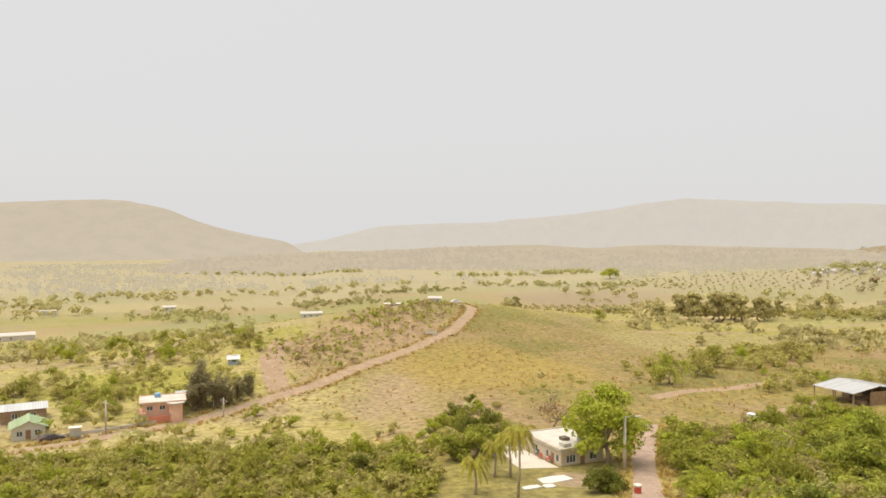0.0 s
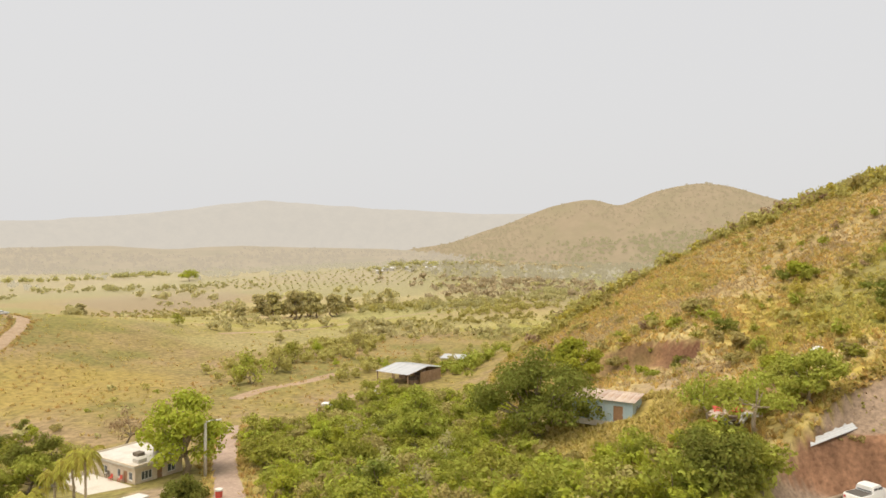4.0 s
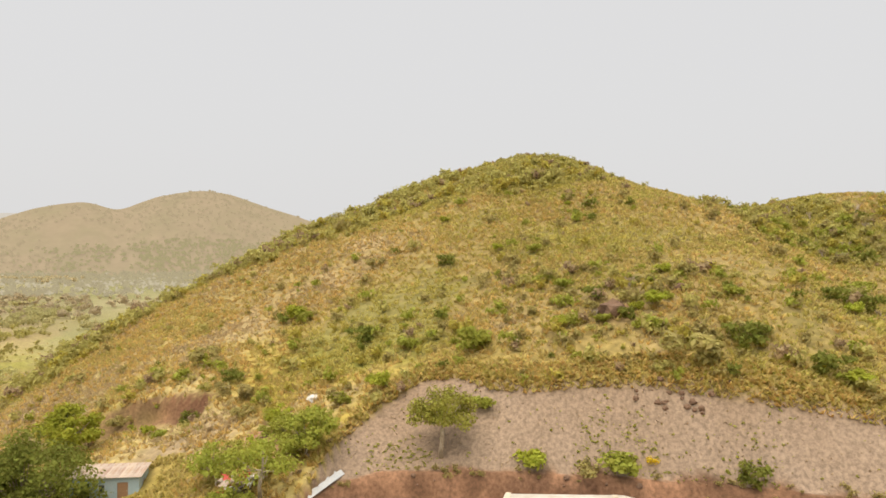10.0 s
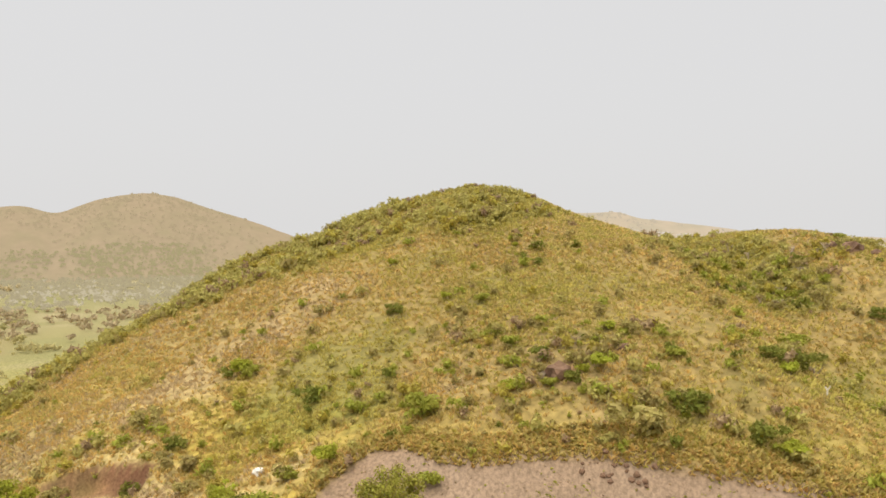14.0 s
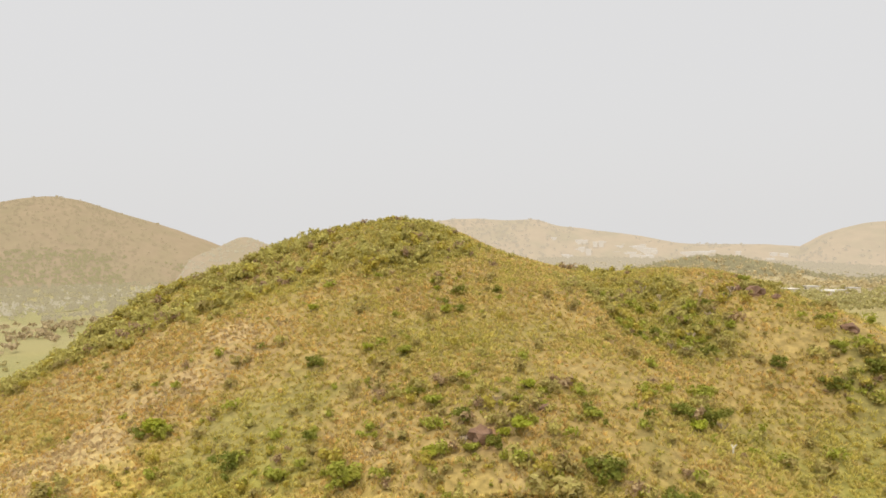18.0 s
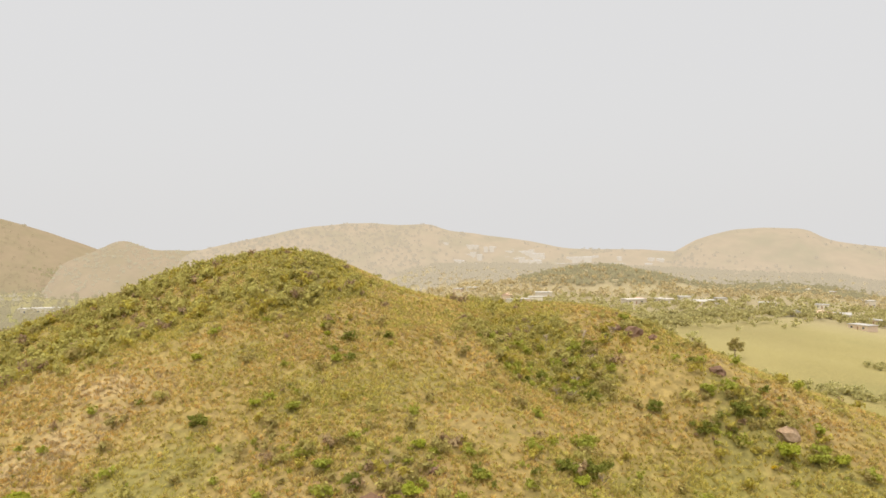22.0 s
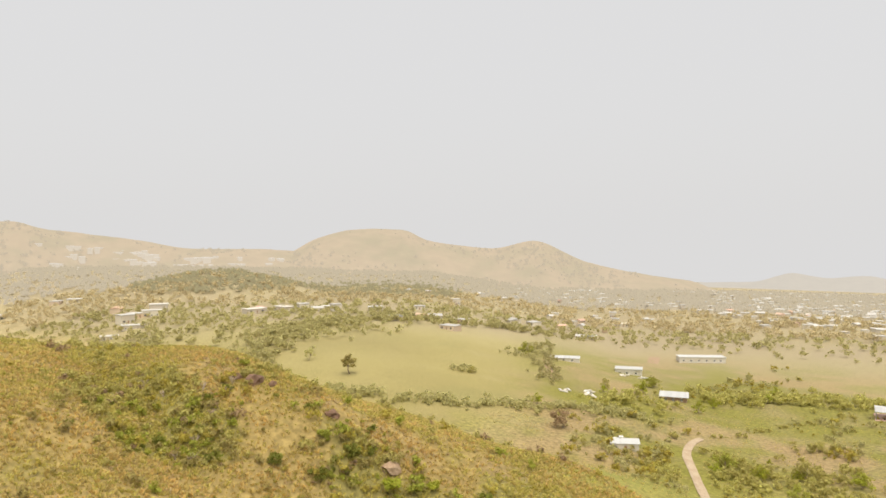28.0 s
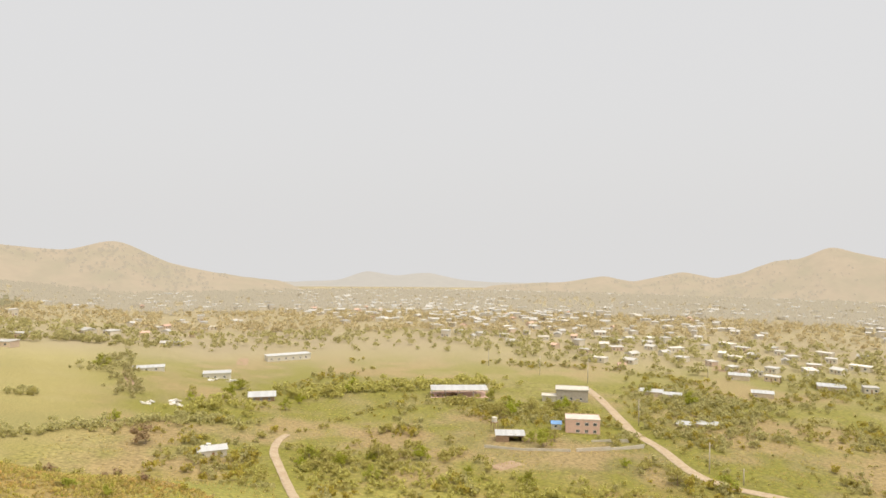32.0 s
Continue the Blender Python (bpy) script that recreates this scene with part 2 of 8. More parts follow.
def ground_z(x, y, fine=True):
    x, y = np.asarray(x, float), np.asarray(y, float)
    r = np.hypot(x, y)
    z = -32.0 - 10 * step(20, 120, y) - 9 * step(150, 480, y) - 8 * step(500, 1500, y)
    z = z - 7.0 * step(112, 165, y) * step(45, -15, x)
    east = np.clip(-33 + 0.09 * (x - 200) + 0.10 * (y + 326), -36, -12) + 12 * step(700, 1000, x) * step(-900, -300, y)
    z = z + (east - z) * step(-60, -200, y)
    # beyond the town the land is tipped down so its horizon fits the camera's view
    z = z - 0.062 * np.maximum(r - 1050, 0) * step(-100, -600, y)
    # low swells of the plain
    z = z + 5 * value_noise(x, y, 420, 3) * step(250, 700, r)
    # the knoll that the dirt road climbs
    z = soft_max(cone(x, y, 30, 268, -33.0, 0.22, 24, 60, 2.0), z, 5)
    z = soft_max(cone(x, y, 50, 280, -30.6, 0.24, 16, 60, 1.5), z, 4)
    z = soft_max(cone(x, y, 105, 300, -41.5, 0.17, 30, 100, 1.8), z, 5)
    # orchard rise far beyond the grove
    z = soft_max(cone(x, y, 600, 690, -34.5, 0.085, 60, 130, 1.3), z, 8)
    # the green hill, its shoulder and its spur
    hill = cone(x, y, *HILL[0])
    for more in HILL[1:]:
        hill = soft_max(hill, cone(x, y, *more), 7)
    for row, by in zip(FLANK_FIT, range(-115, 130, 30)):
        for amount, bx in zip(row, (88, 118, 148, 178, 208, 238)):
            hill = hill + amount * np.exp(-(((x - bx) ** 2 + (y - by) ** 2) / 21.0**2))
    hill = hill + 1.7 * rough(x, y, 38, 11, 3) * step(-34, -10, hill)
    # the gully between summit and shoulder
    gd, _ = off_line(x, y, [(205, -50), (165, -52), (135, -56), (108, -62)])
    hill = hill - 3.5 * np.exp(-((gd / 9) ** 2))
    # the far side of the shoulder and of the saddle, lowered to fit the skyline seen
    hill = hill - 6.5 * np.exp(-(((x - 209) / 19) ** 2 + ((y + 78) / 26) ** 2)) - 4.5 * np.exp(-(((x - 240) / 22) ** 2 + ((y + 38) / 18) ** 2))
    hill = hill - 1.5 * np.exp(-(((x - 184) / 12) ** 2 + ((y + 99) / 12) ** 2))
    z = soft_max(hill, z, 4)
    # low rises in the valley beyond
    for cx, cy, top, slope, blunt in ((735, -315, 9, 0.26, 34), (648, -470, -11, 0.24, 30), (30, -215, -28.5, 0.05, 40)):
        z = soft_max(cone(x, y, cx, cy, top, slope, blunt), z, 4)
    # graded terrace and the dug bank above the car park
    back, foot = x_on(TERRACE_BACK, y), x_on(BANK_FOOT, y)
    edge = np.interp(y, [p[0] for p in TERRACE_EDGE], [p[1] for p in TERRACE_EDGE])
    rising = np.clip((x - foot - 1) / np.maximum(back - foot - 1, 3), 0, 1.2)
    shelf = np.interp(y, [20, 29], [-25.6, -27.8])
    graded = shelf + (edge - 0.7 - shelf) * rising + 0.5 * rough(x, y, 9, 21, 3) + 0.1 * rough(x, y, 2.2, 23, 2)
    inside = step(-1.5, 1.0, back - x) * step(-72, -58, y) * step(31, 27, y)
    z = z + (np.minimum(graded, z + 0.3) - z) * inside
    below = step(0.4, -2.4 - 4.0 * step(21, 27, y), x - foot + bank_wear(x, y)) * step(-75, -60, y) * step(31, 26, y)
    lot = -32.0 + 0.0 * x
    z = z + (lot - z) * below + 1.1 * rough(x, y, 2.6, 39, 2) * below * (1 - below) * 4
    # the red cut behind the blue shed
    past = x - x_on(CUT_FOOT, y) - 1.0 * rough(x, y, 7, 33)
    ends = step(53, 56, y + 2.5 * value_noise(x, y, 5, 37)) * step(76.5, 73, y + 2.5 * value_noise(x, y, 5, 38))
    z = z - 3.3 * step(0.25, -1.1, past) * step(-14, -3, past) * ends
    z = z + 0.8 * rough(x, y, 2.4, 35, 2) * step(2.6, 1.2, np.abs(past + 1)) * ends
    if fine:
        z = z + 0.5 * rough(x, y, 14, 41, 3) * step(-33, -20, z) + 0.35 * rough(x, y, 22, 43, 2) * step(60, 110, r)
    return z

# ---- ground: one sheet to the horizon ----
def mesh_from(name, verts, faces, mats, smooth=False, colours=None, layer="cover"):
    me = bpy.data.meshes.new(name)
    verts, faces = np.asarray(verts, np.float32), np.asarray(faces, np.int32)
    count, sides = faces.shape
    me.vertices.add(len(verts))
    me.vertices.foreach_set("co", verts.ravel())
    me.loops.add(count * sides)
    me.loops.foreach_set("vertex_index", faces.ravel())
    me.polygons.add(count)
    me.polygons.foreach_set("loop_start", np.arange(0, count * sides, sides, dtype=np.int32))
    me.polygons.foreach_set("use_smooth", np.full(count, smooth))
    me.update(calc_edges=True)
    if colours is not None:
        col = me.color_attributes.new(layer, "FLOAT_COLOR", "POINT")
        col.data.foreach_set("color", np.c_[colours, np.ones(len(colours))].astype(np.float32).ravel())
    for mat in mats:
        me.materials.append(mat)
    return me


GREEN, YELLOW, STRAW, DRY, SOIL, RED = (np.array(c) for c in (
    (0.22, 0.215, 0.04), (0.385, 0.30, 0.075), (0.47, 0.375, 0.18), (0.38, 0.28, 0.15), (0.30, 0.222, 0.16), (0.27, 0.16, 0.10)))
LAWN = np.array((0.302, 0.268, 0.12))


# stretches of the hill: the bushy north flank, the gully, the spur, two bands of bushes, a fresh green slope, bare straw strips
NORTH_FLANK = [(148, 114), (158, 106), (165, 100), (170, 88), (176, 68), (178, 50), (178.5, 30), (179.5, 8), (184, -6), (203, -18), (225, -14), (245, 0), (300, 10), (300, 170), (148, 170)]
GULLY = [(203, -50), (187, -43), (166, -41), (155, -45), (148, -51), (143, -62), (145, -70), (153, -70), (163, -67), (172, -65), (183, -63), (202, -60)]
SPUR = [(141, -80), (139, -90), (131, -101), (124, -103), (116, -106), (118, -93), (128, -82), (135, -78)]
UPPER_BAND = [(140, 11), (133, -7), (123, -28), (108, -25), (110, -10), (126, 10)]
LOWER_BAND = [(118, 18), (115, 7), (107, -28), (97, -26), (97, -17), (103, 16)]
FRESH_SLOPE = [(137, 38), (137, 13), (112, 15), (102, 40), (112, 48)]
STRAW_STRIP = [(118, 92), (129, 79), (135.5, 72), (140.5, 64)]
SPUR_STRIP = [(154, -91), (146, -93), (137, -98), (129, -104), (119, -108)]


KNOLL_FACE = [(-14, 214), (2, 240), (22, 270), (50, 288), (58, 268), (49, 243), (38, 226), (20, 207), (6, 192), (-6, 196)]
KNOLL_BARE = [(13, 190), (28, 202), (36, 180), (28, 146), (16, 130), (8, 154)]


def within(x, y, outline, soft=3.0):
    """1 inside an outline with ragged, softened edges, 0 outside."""
    x, y = x + 0.9 * soft * value_noise(x, y, 7, 121) * 2, y + 0.9 * soft * value_noise(x, y, 7, 122) * 2
    inside = in_polygon(x, y, outline)
    d, _ = off_line(x, y, outline + outline[:1])
    return step(-soft, soft, np.where(inside, d, -d))


def strip(x, y, line, width):
    d, _ = off_line(x, y, line)
    return step(1.15, 0.1, d / width + 1.1 * rough(x, y, 9, 123, 3))


def turf(x, y):
    """How dry the sward is: below 0 green, above 0.3 straw."""
    x, y = np.asarray(x, float), np.asarray(y, float)
    dry = 0.42 * rough(x, y, 52, 84, 3) + 0.55 * rough(x, y, 15, 86, 3) + 0.22 * rough(x, y, 4, 88, 2) + 0.20 * step(10, 50, y) * step(300, 140, np.hypot(x, y)) + 0.04
    near = (x > 85) & (x < 260) & (np.abs(y) < 130)
    if near.any():
        u, w = x[near], y[near]
        more = 0.42 * strip(u, w, STRAW_STRIP, 8.0) + 0.05 * np.exp(-(((u - 150) / 16) ** 2 + ((w - 42) / 16) ** 2)) + 0.45 * strip(u, w, SPUR_STRIP, 7.0)
        more = more - 0.42 * within(u, w, FRESH_SLOPE, 5) - 0.30 * within(u, w, NORTH_FLANK, 4) - 0.45 * within(u, w, GULLY, 4)
        more = more - 0.4 * np.exp(-(((u - 110) / 12) ** 2 + ((w + 108) / 14) ** 2))
        more = more + 0.10 * np.exp(-(((u - 150) / 34) ** 2 + ((w + 36) / 24) ** 2)) - 0.2 * step(-40, -62, w)
        dry[near] += more
    return dry


THICKET = [(46, 80), (52, 92), (57, 105), (64, 121), (78, 122), (92, 127), (106, 128), (112, 112), (104, 90), (94, 84), (85, 68), (84, 56), (84, 46), (80, 37), (75.5, 29.5), (66, 25), (54, 30), (50, 60)]
WEST_BELT = [(-75, 118), (-48, 125), (-30, 133), (-5, 130), (6, 121), (20, 113), (19, 98), (12, 84), (-60, 84)]


SHED_GREEN = [(77, 60), (74, 50), (76, 40), (84, 38), (90, 46), (96, 52), (92, 66), (84, 66)]


def in_polygon(x, y, outline):
    inside = np.zeros(np.shape(x), bool)
    for (ax, ay), (bx, by) in zip(outline, outline[1:] + outline[:1]):
        cross = (ay > y) != (by > y)
        inside ^= cross & (x < (bx - ax) * (y - ay) / (by - ay + 1e-9) + ax)
    return inside


def cover_of(x, y, z):
    """The colour of the bare land cover: grasses, dry patches and soil, with haze painted in far off."""
    r = np.hypot(x, y)
    n1, n2, n3 = rough(x, y, 60, 51), rough(x, y, 17, 61), rough(x, y, 240, 71)
    dry = turf(x, y)
    c = YELLOW + (GREEN - YELLOW) * step(0.05, -0.35, dry)[:, None]
    c = c + (STRAW - c) * (0.85 * step(0.08, 0.42, dry))[:, None]

    def lay(c, colour, w):
        return c + (colour - c) * np.clip(w, 0, 1)[:, None]

    on_hill = step(-22, -8, z) * step(330, 280, np.hypot(x - 200, y + 20))
    hill_tone = np.array((0.212, 0.184, 0.068)) + step(-0.35, 0.1, dry)[:, None] * np.array((0.06, 0.022, 0.017)) + step(0.3, 0.65, dry)[:, None] * np.array((0.06, 0.045, 0.05))
    hill_tone = hill_tone * (1 + 0.12 * step(8, 40, y))[:, None]
    c = lay(c, hill_tone, on_hill * 0.9)
    c = lay(c, DRY * 0.7, on_hill * 0.45 * step(0.2, 0.5, n2))
    for bx, by, reach in ((114, -12, 5.5), (118, -21, 4.5), (121, -3, 3.5), (152, -55, 4.0), (166, -80, 4.0)):
        c = lay(c, RED * 1.1, 0.85 * step(reach, reach * 0.3, np.hypot(x - bx, y - by) + 3 * n2))
    # graded terrace, bank and car park
    back, foot = x_on(TERRACE_BACK, y), x_on(BANK_FOOT, y)
    bare = step(-1.0, 0.6, back - x + 1.2 * n2) * step(-74, -62, y) * step(31.5, 27.5, y) * step(60, 70, x)
    c = lay(c, SOIL + 0.05 * n2[:, None], bare)
    face = x - foot + bank_wear(x, y)
    c = lay(c, np.array((0.225, 0.125, 0.075)) * (1.0 + 0.75 * rough(x, y, 2.2, 36, 3))[:, None], bare * step(1.3, 0.5, face) * step(-5.5, -4.5, face))
    head = np.degrees(np.arctan2(x, y))
    past = x - x_on(CUT_FOOT, y) - 1.0 * rough(x, y, 7, 33)
    c = lay(c, np.array((0.20, 0.10, 0.06)) * (0.95 + 0.6 * rough(x, y, 2.5, 34, 2))[:, None], step(-3.2, -1.8, past - 1.2 * n2) * step(0.7, 0.0, past) * step(52, 55, y) * step(77.5, 74, y))
    c = lay(c, DRY * 0.85, 0.6 * step(-9, -5, past) * step(-1.5, -3, past) * step(50, 55, y) * step(78, 74, y) * step(-0.2, 0.3, n2))
    gully, _ = off_line(x, y, [(96, 41), (94, 36), (89, 33.5)])
    c = lay(c, RED * 1.2, step(2.6, 1.2, gully + 1.5 * n2))
    c = lay(c, SOIL * 0.95, 0.7 * step(10, 5, np.hypot(x - 97, y - 52)) * step(-0.4, 0.2, n2))
    # valley fields to the south-east, mown lawn-like pasture
    field = step(200, 250, r) * step(-120, -170, y)
    c = lay(c, LAWN * (1 + 0.25 * n3 + 0.2 * n1)[:, None], field * 0.85)
    wild = step(170, 190, r) * step(-110, -150, y) * step(560, 480, r) * np.clip(step(134, 142, np.degrees(np.arctan2(x, y)) % 360) + step(300, 200, r), 0, 1)
    n5 = rough(x, y, 38, 57) + 0.7 * rough(x, y, 10, 59)
    c = lay(c, GREEN * 1.15, wild * 0.8 * step(-0.25, 0.3, n5))
    c = lay(c, DRY * 1.1, wild * 0.7 * step(0.1, 0.5, -n5))
    c = c * (1 - 0.22 * wild)[:, None]
    c = lay(c, np.array((0.255, 0.25, 0.07)), 0.8 * within(x, y, [(124, -142), (134, -184), (116, -198), (106, -190), (92, -178), (96, -160), (108, -128)], 8))
    c = lay(c, np.array((0.27, 0.255, 0.075)), 0.7 * within(x, y, [(92, -176), (112, -205), (104, -214), (58, -214), (50, -205)], 8))
    c = lay(c, DRY * 0.8, 0.7 * step(1.0, 0.5, np.hypot((x - 103) / 20, (y + 272) / 22) + 0.6 * n5))
    # knoll: bare brown slope
    kd = np.hypot((x - 20) / 60, (y - 250) / 34)
    c = lay(c, DRY * 0.9, step(1.15, 0.7, kd + 0.5 * n2))
    # brown and green patchwork of the near valley
    valley = step(110, 150, r) * step(-40, 60, y) * step(-20, -34, z)
    n4 = rough(x, y, 45, 53) + 0.7 * rough(x, y, 11, 55)
    c = lay(c, np.array((0.355, 0.315, 0.145)), valley * 0.65)
    c = lay(c, SOIL * 1.0, valley * 0.6 * step(0.12, 0.45, n4))
    c = lay(c, GREEN * 1.3, valley * 0.7 * step(0.0, 0.4, -n4))
    meadow = step(100, 130, r) * step(330, 260, r) * step(60, 110, y) * step(-10, 40, x)
    n6 = rough(x, y, 34, 131) + 0.8 * rough(x, y, 9, 133)
    c = lay(c, np.array((0.275, 0.225, 0.085)), meadow * 0.75)
    c = lay(c, np.array((0.215, 0.215, 0.065)), meadow * 0.75 * step(0.0, 0.45, n6))
    c = lay(c, np.array((0.30, 0.225, 0.135)), meadow * 0.7 * step(0.15, 0.5, -n6))
    c = c * (1 - 0.10 * meadow * (1 + 1.2 * n6))[:, None] * (1 - meadow[:, None] * np.array((0.0, 0.05, 0.05)))
    knoll = within(x, y, KNOLL_FACE, 5)
    c = lay(c, np.array((0.335, 0.24, 0.145)), 0.85 * knoll)
    c = lay(c, np.array((0.25, 0.215, 0.09)), 0.55 * knoll * step(0.0, 0.35, n6))
    c = lay(c, np.array((0.335, 0.25, 0.155)), 0.8 * within(x, y, KNOLL_BARE, 5) * step(-0.5, 0.1, n6))
    c = lay(c, np.array((0.315, 0.24, 0.07)), 0.8 * step(34, 14, np.hypot(x - 54, y - 196) + 14 * n6))
    # thickets stand on green undergrowth
    for outline in (THICKET, WEST_BELT):
        c = lay(c, GREEN * 1.35, 0.85 * in_polygon(x, y, outline))
    c = lay(c, YELLOW * 0.85, 0.8 * in_polygon(x, y, SHED_GREEN))
    c = lay(c, np.array((0.215, 0.19, 0.065)), 0.85 * step(26, 14, np.hypot(x - 30, y - 96)))
    c = lay(c, SOIL * 1.05, 0.8 * step(5.5, 3, np.hypot(x - 38, y - 96) + 2 * n2))
    c = c * (1 - 0.02 * valley * step(520, 360, r))[:, None]
    # fields of the western plain, each in its own state
    u, w = (0.9 * x + 0.43 * y) / 170, (-0.43 * x + 0.9 * y) / 80
    tone = hashed(np.floor(u), np.floor(w), 7)
    plots = step(330, 420, r) * step(100, 200, y)
    c = lay(c, np.array((0.30, 0.285, 0.125)), plots * 0.6 * (tone < 0.34))
    c = lay(c, DRY * 1.0, plots * 0.75 * (tone > 0.72))
    c = lay(c, STRAW * 1.05, plots * 0.6 * ((tone > 0.5) & (tone <= 0.72)))
    for outline, colour, soft in (
            ([(-133, 420), (-84, 492), (-25, 520), (-20, 300), (-23, 241), (-45, 242), (-70, 330)], (0.30, 0.30, 0.13), 12),
            ([(-81, 600), (-15, 723), (136, 778), (133, 670), (53, 593), (-43, 564)], (0.42, 0.36, 0.21), 12),
            ([(149, 565), (225, 639), (303, 604), (289, 548), (238, 473), (160, 452)], (0.32, 0.25, 0.165), 8),
            ([(207, 294), (237, 339), (327, 375), (431, 391), (325, 294), (246, 281)], (0.29, 0.28, 0.105), 8),
            ([(391, 722), (658, 600), (593, 540), (452, 558), (402, 623)], (0.35, 0.265, 0.185), 12),
            ([(104, 253), (204, 272), (309, 279), (249, 224), (170, 224), (119, 217)], (0.31, 0.27, 0.12), 8)):
        c = lay(c, np.array(colour), 0.75 * within(x, y, outline, soft))
    # far plain, dry; haze painted in as paler ground colour with distance
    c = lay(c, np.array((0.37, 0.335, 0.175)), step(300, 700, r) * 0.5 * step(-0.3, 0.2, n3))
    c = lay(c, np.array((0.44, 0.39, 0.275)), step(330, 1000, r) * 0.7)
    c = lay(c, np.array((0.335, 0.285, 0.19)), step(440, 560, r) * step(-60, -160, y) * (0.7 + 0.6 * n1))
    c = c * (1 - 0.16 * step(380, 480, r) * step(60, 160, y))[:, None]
    wood = step(38, 44, head) * step(98, 86, head) * step(520, 640, r)
    c = lay(c, np.array((0.29, 0.265, 0.135)), wood * (0.7 + 0.6 * n3))
    east_valley = step(50, 58, head) * step(100, 92, head) * step(280, 340, r) * step(1200, 1000, r)
    c = lay(c, np.array((0.25, 0.245, 0.105)), east_valley * (0.65 + 0.5 * n1))
    c = lay(c, np.array((0.37, 0.32, 0.19)), east_valley * 0.6 * step(0.2, 0.4, rough(x, y, 90, 141)))
    return np.clip(c, 0.02, 0.7)


def ground_sheet():
    azimuth = np.radians(np.r_[np.arange(-34, 204, 0.55), np.arange(204, 326, 3.0)])
    radius = np.unique(np.r_[0.01, 8, 20, 35, 50 * np.exp(np.arange(0, math.log(4900 / 50), 0.0165)), 4950, np.arange(76, 106, 0.45), np.arange(106, 142, 0.7)])
    a, r = np.meshgrid(azimuth, radius)
    x, y = (np.sin(a) * r).ravel(), (np.cos(a) * r).ravel()
    z = ground_z(x, y)
    n, k = len(azimuth), len(radius)
    i, j = np.meshgrid(np.arange(k - 1), np.arange(n), indexing="ij")
    i, j = i.ravel(), j.ravel()
    jj = (j + 1) % n
    faces = np.stack([i * n + j, (i + 1) * n + j, (i + 1) * n + jj, i * n + jj], 1)
    verts = np.c_[x, y, z]
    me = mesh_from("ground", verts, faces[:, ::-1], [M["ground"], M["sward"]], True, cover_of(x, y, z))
    mid = verts[faces].mean(axis=1)
    bare = (mid[:, 0] < x_on(TERRACE_BACK, mid[:, 1])) & (np.abs(mid[:, 1] + 20) < 52) | (np.abs(mid[:, 0] - x_on(CUT_FOOT, mid[:, 1]) + 1.2) < 1.8) & (mid[:, 1] > 50) & (mid[:, 1] < 78) | (np.hypot(mid[:, 0], mid[:, 1]) > 420) | (mid[:, 0] > 195) & (mid[:, 1] < -135)
    me.polygons.foreach_set("material_index", np.where(bare, 0, 1).astype(np.int32))
    ob = new("ground", me)
    return tagged(ob, "dry yellow-green grassland with bare brown soil patches", "ground", kind="structure")


ground_sheet()


# ---- distant hills, dust haze painted as glow ----
SLOPES = {}


def far_hills(name, label, crest, near, far, base, mat, seed, jag=1.0, step_deg=0.3):
    """A range: its crest as (heading, height) keys at the distance near, falling to base in front and behind."""
    heads = np.arange(crest[0][0], crest[-1][0] + 0.01, step_deg)
    ks, hs = zip(*crest)
    grow = np.linspace(0, 1, 22)
    top = np.interp(heads, ks, hs)
    smooth = np.convolve(np.pad(top, 3, mode="edge"), np.array([1, 2, 3, 4, 3, 2, 1]) / 16, "valid")
    a, g = np.meshgrid(np.radians(heads), grow)
    width = far - near
    r = near + (g - 0.45) * width
    x, y = np.sin(a) * r, np.cos(a) * r
    shape = np.where(g < 0.45, step(0, 0.45, g), 0.6 + 0.4 * step(1.0, 0.45, g))
    shape = np.where(g < 0.45, (g / 0.45) ** 0.8 * 0.55 + 0.45 * shape, shape)
    gullies = rough(x, y, width * 0.22, seed, 4)
    ends = step(heads[0], heads[0] + 3, heads) * step(heads[-1], heads[-1] - 3, heads)
    lift = np.tile((smooth - base) * ends - 4 * (1 - ends), (len(grow), 1))
    z = base - 3 + (lift + 3) * shape * (1 + 0.28 * gullies * (1 - shape * 0.9)) + jag * 2.0 * rough(x, y, 40, seed + 5, 2) * shape
    n = len(heads)
    i, j = np.meshgrid(np.arange(len(grow) - 1), np.arange(n - 1), indexing="ij")
    i, j = i.ravel(), j.ravel()
    faces = np.stack([i * n + j, i * n + j + 1, (i + 1) * n + j + 1, (i + 1) * n + j], 1)
    ob = new(name, mesh_from(name, np.c_[x.ravel(), y.ravel(), z.ravel()], faces, [mat], True))
    SLOPES[name] = np.stack([x, y, z], -1)
    return tagged(ob, label, "hills", kind="structure")


def rise(pairs, dist, eye):
    """Crest keys from (heading, slope seen from the eye's height)."""
    return [(h, eye + s * dist) for h, s in pairs]


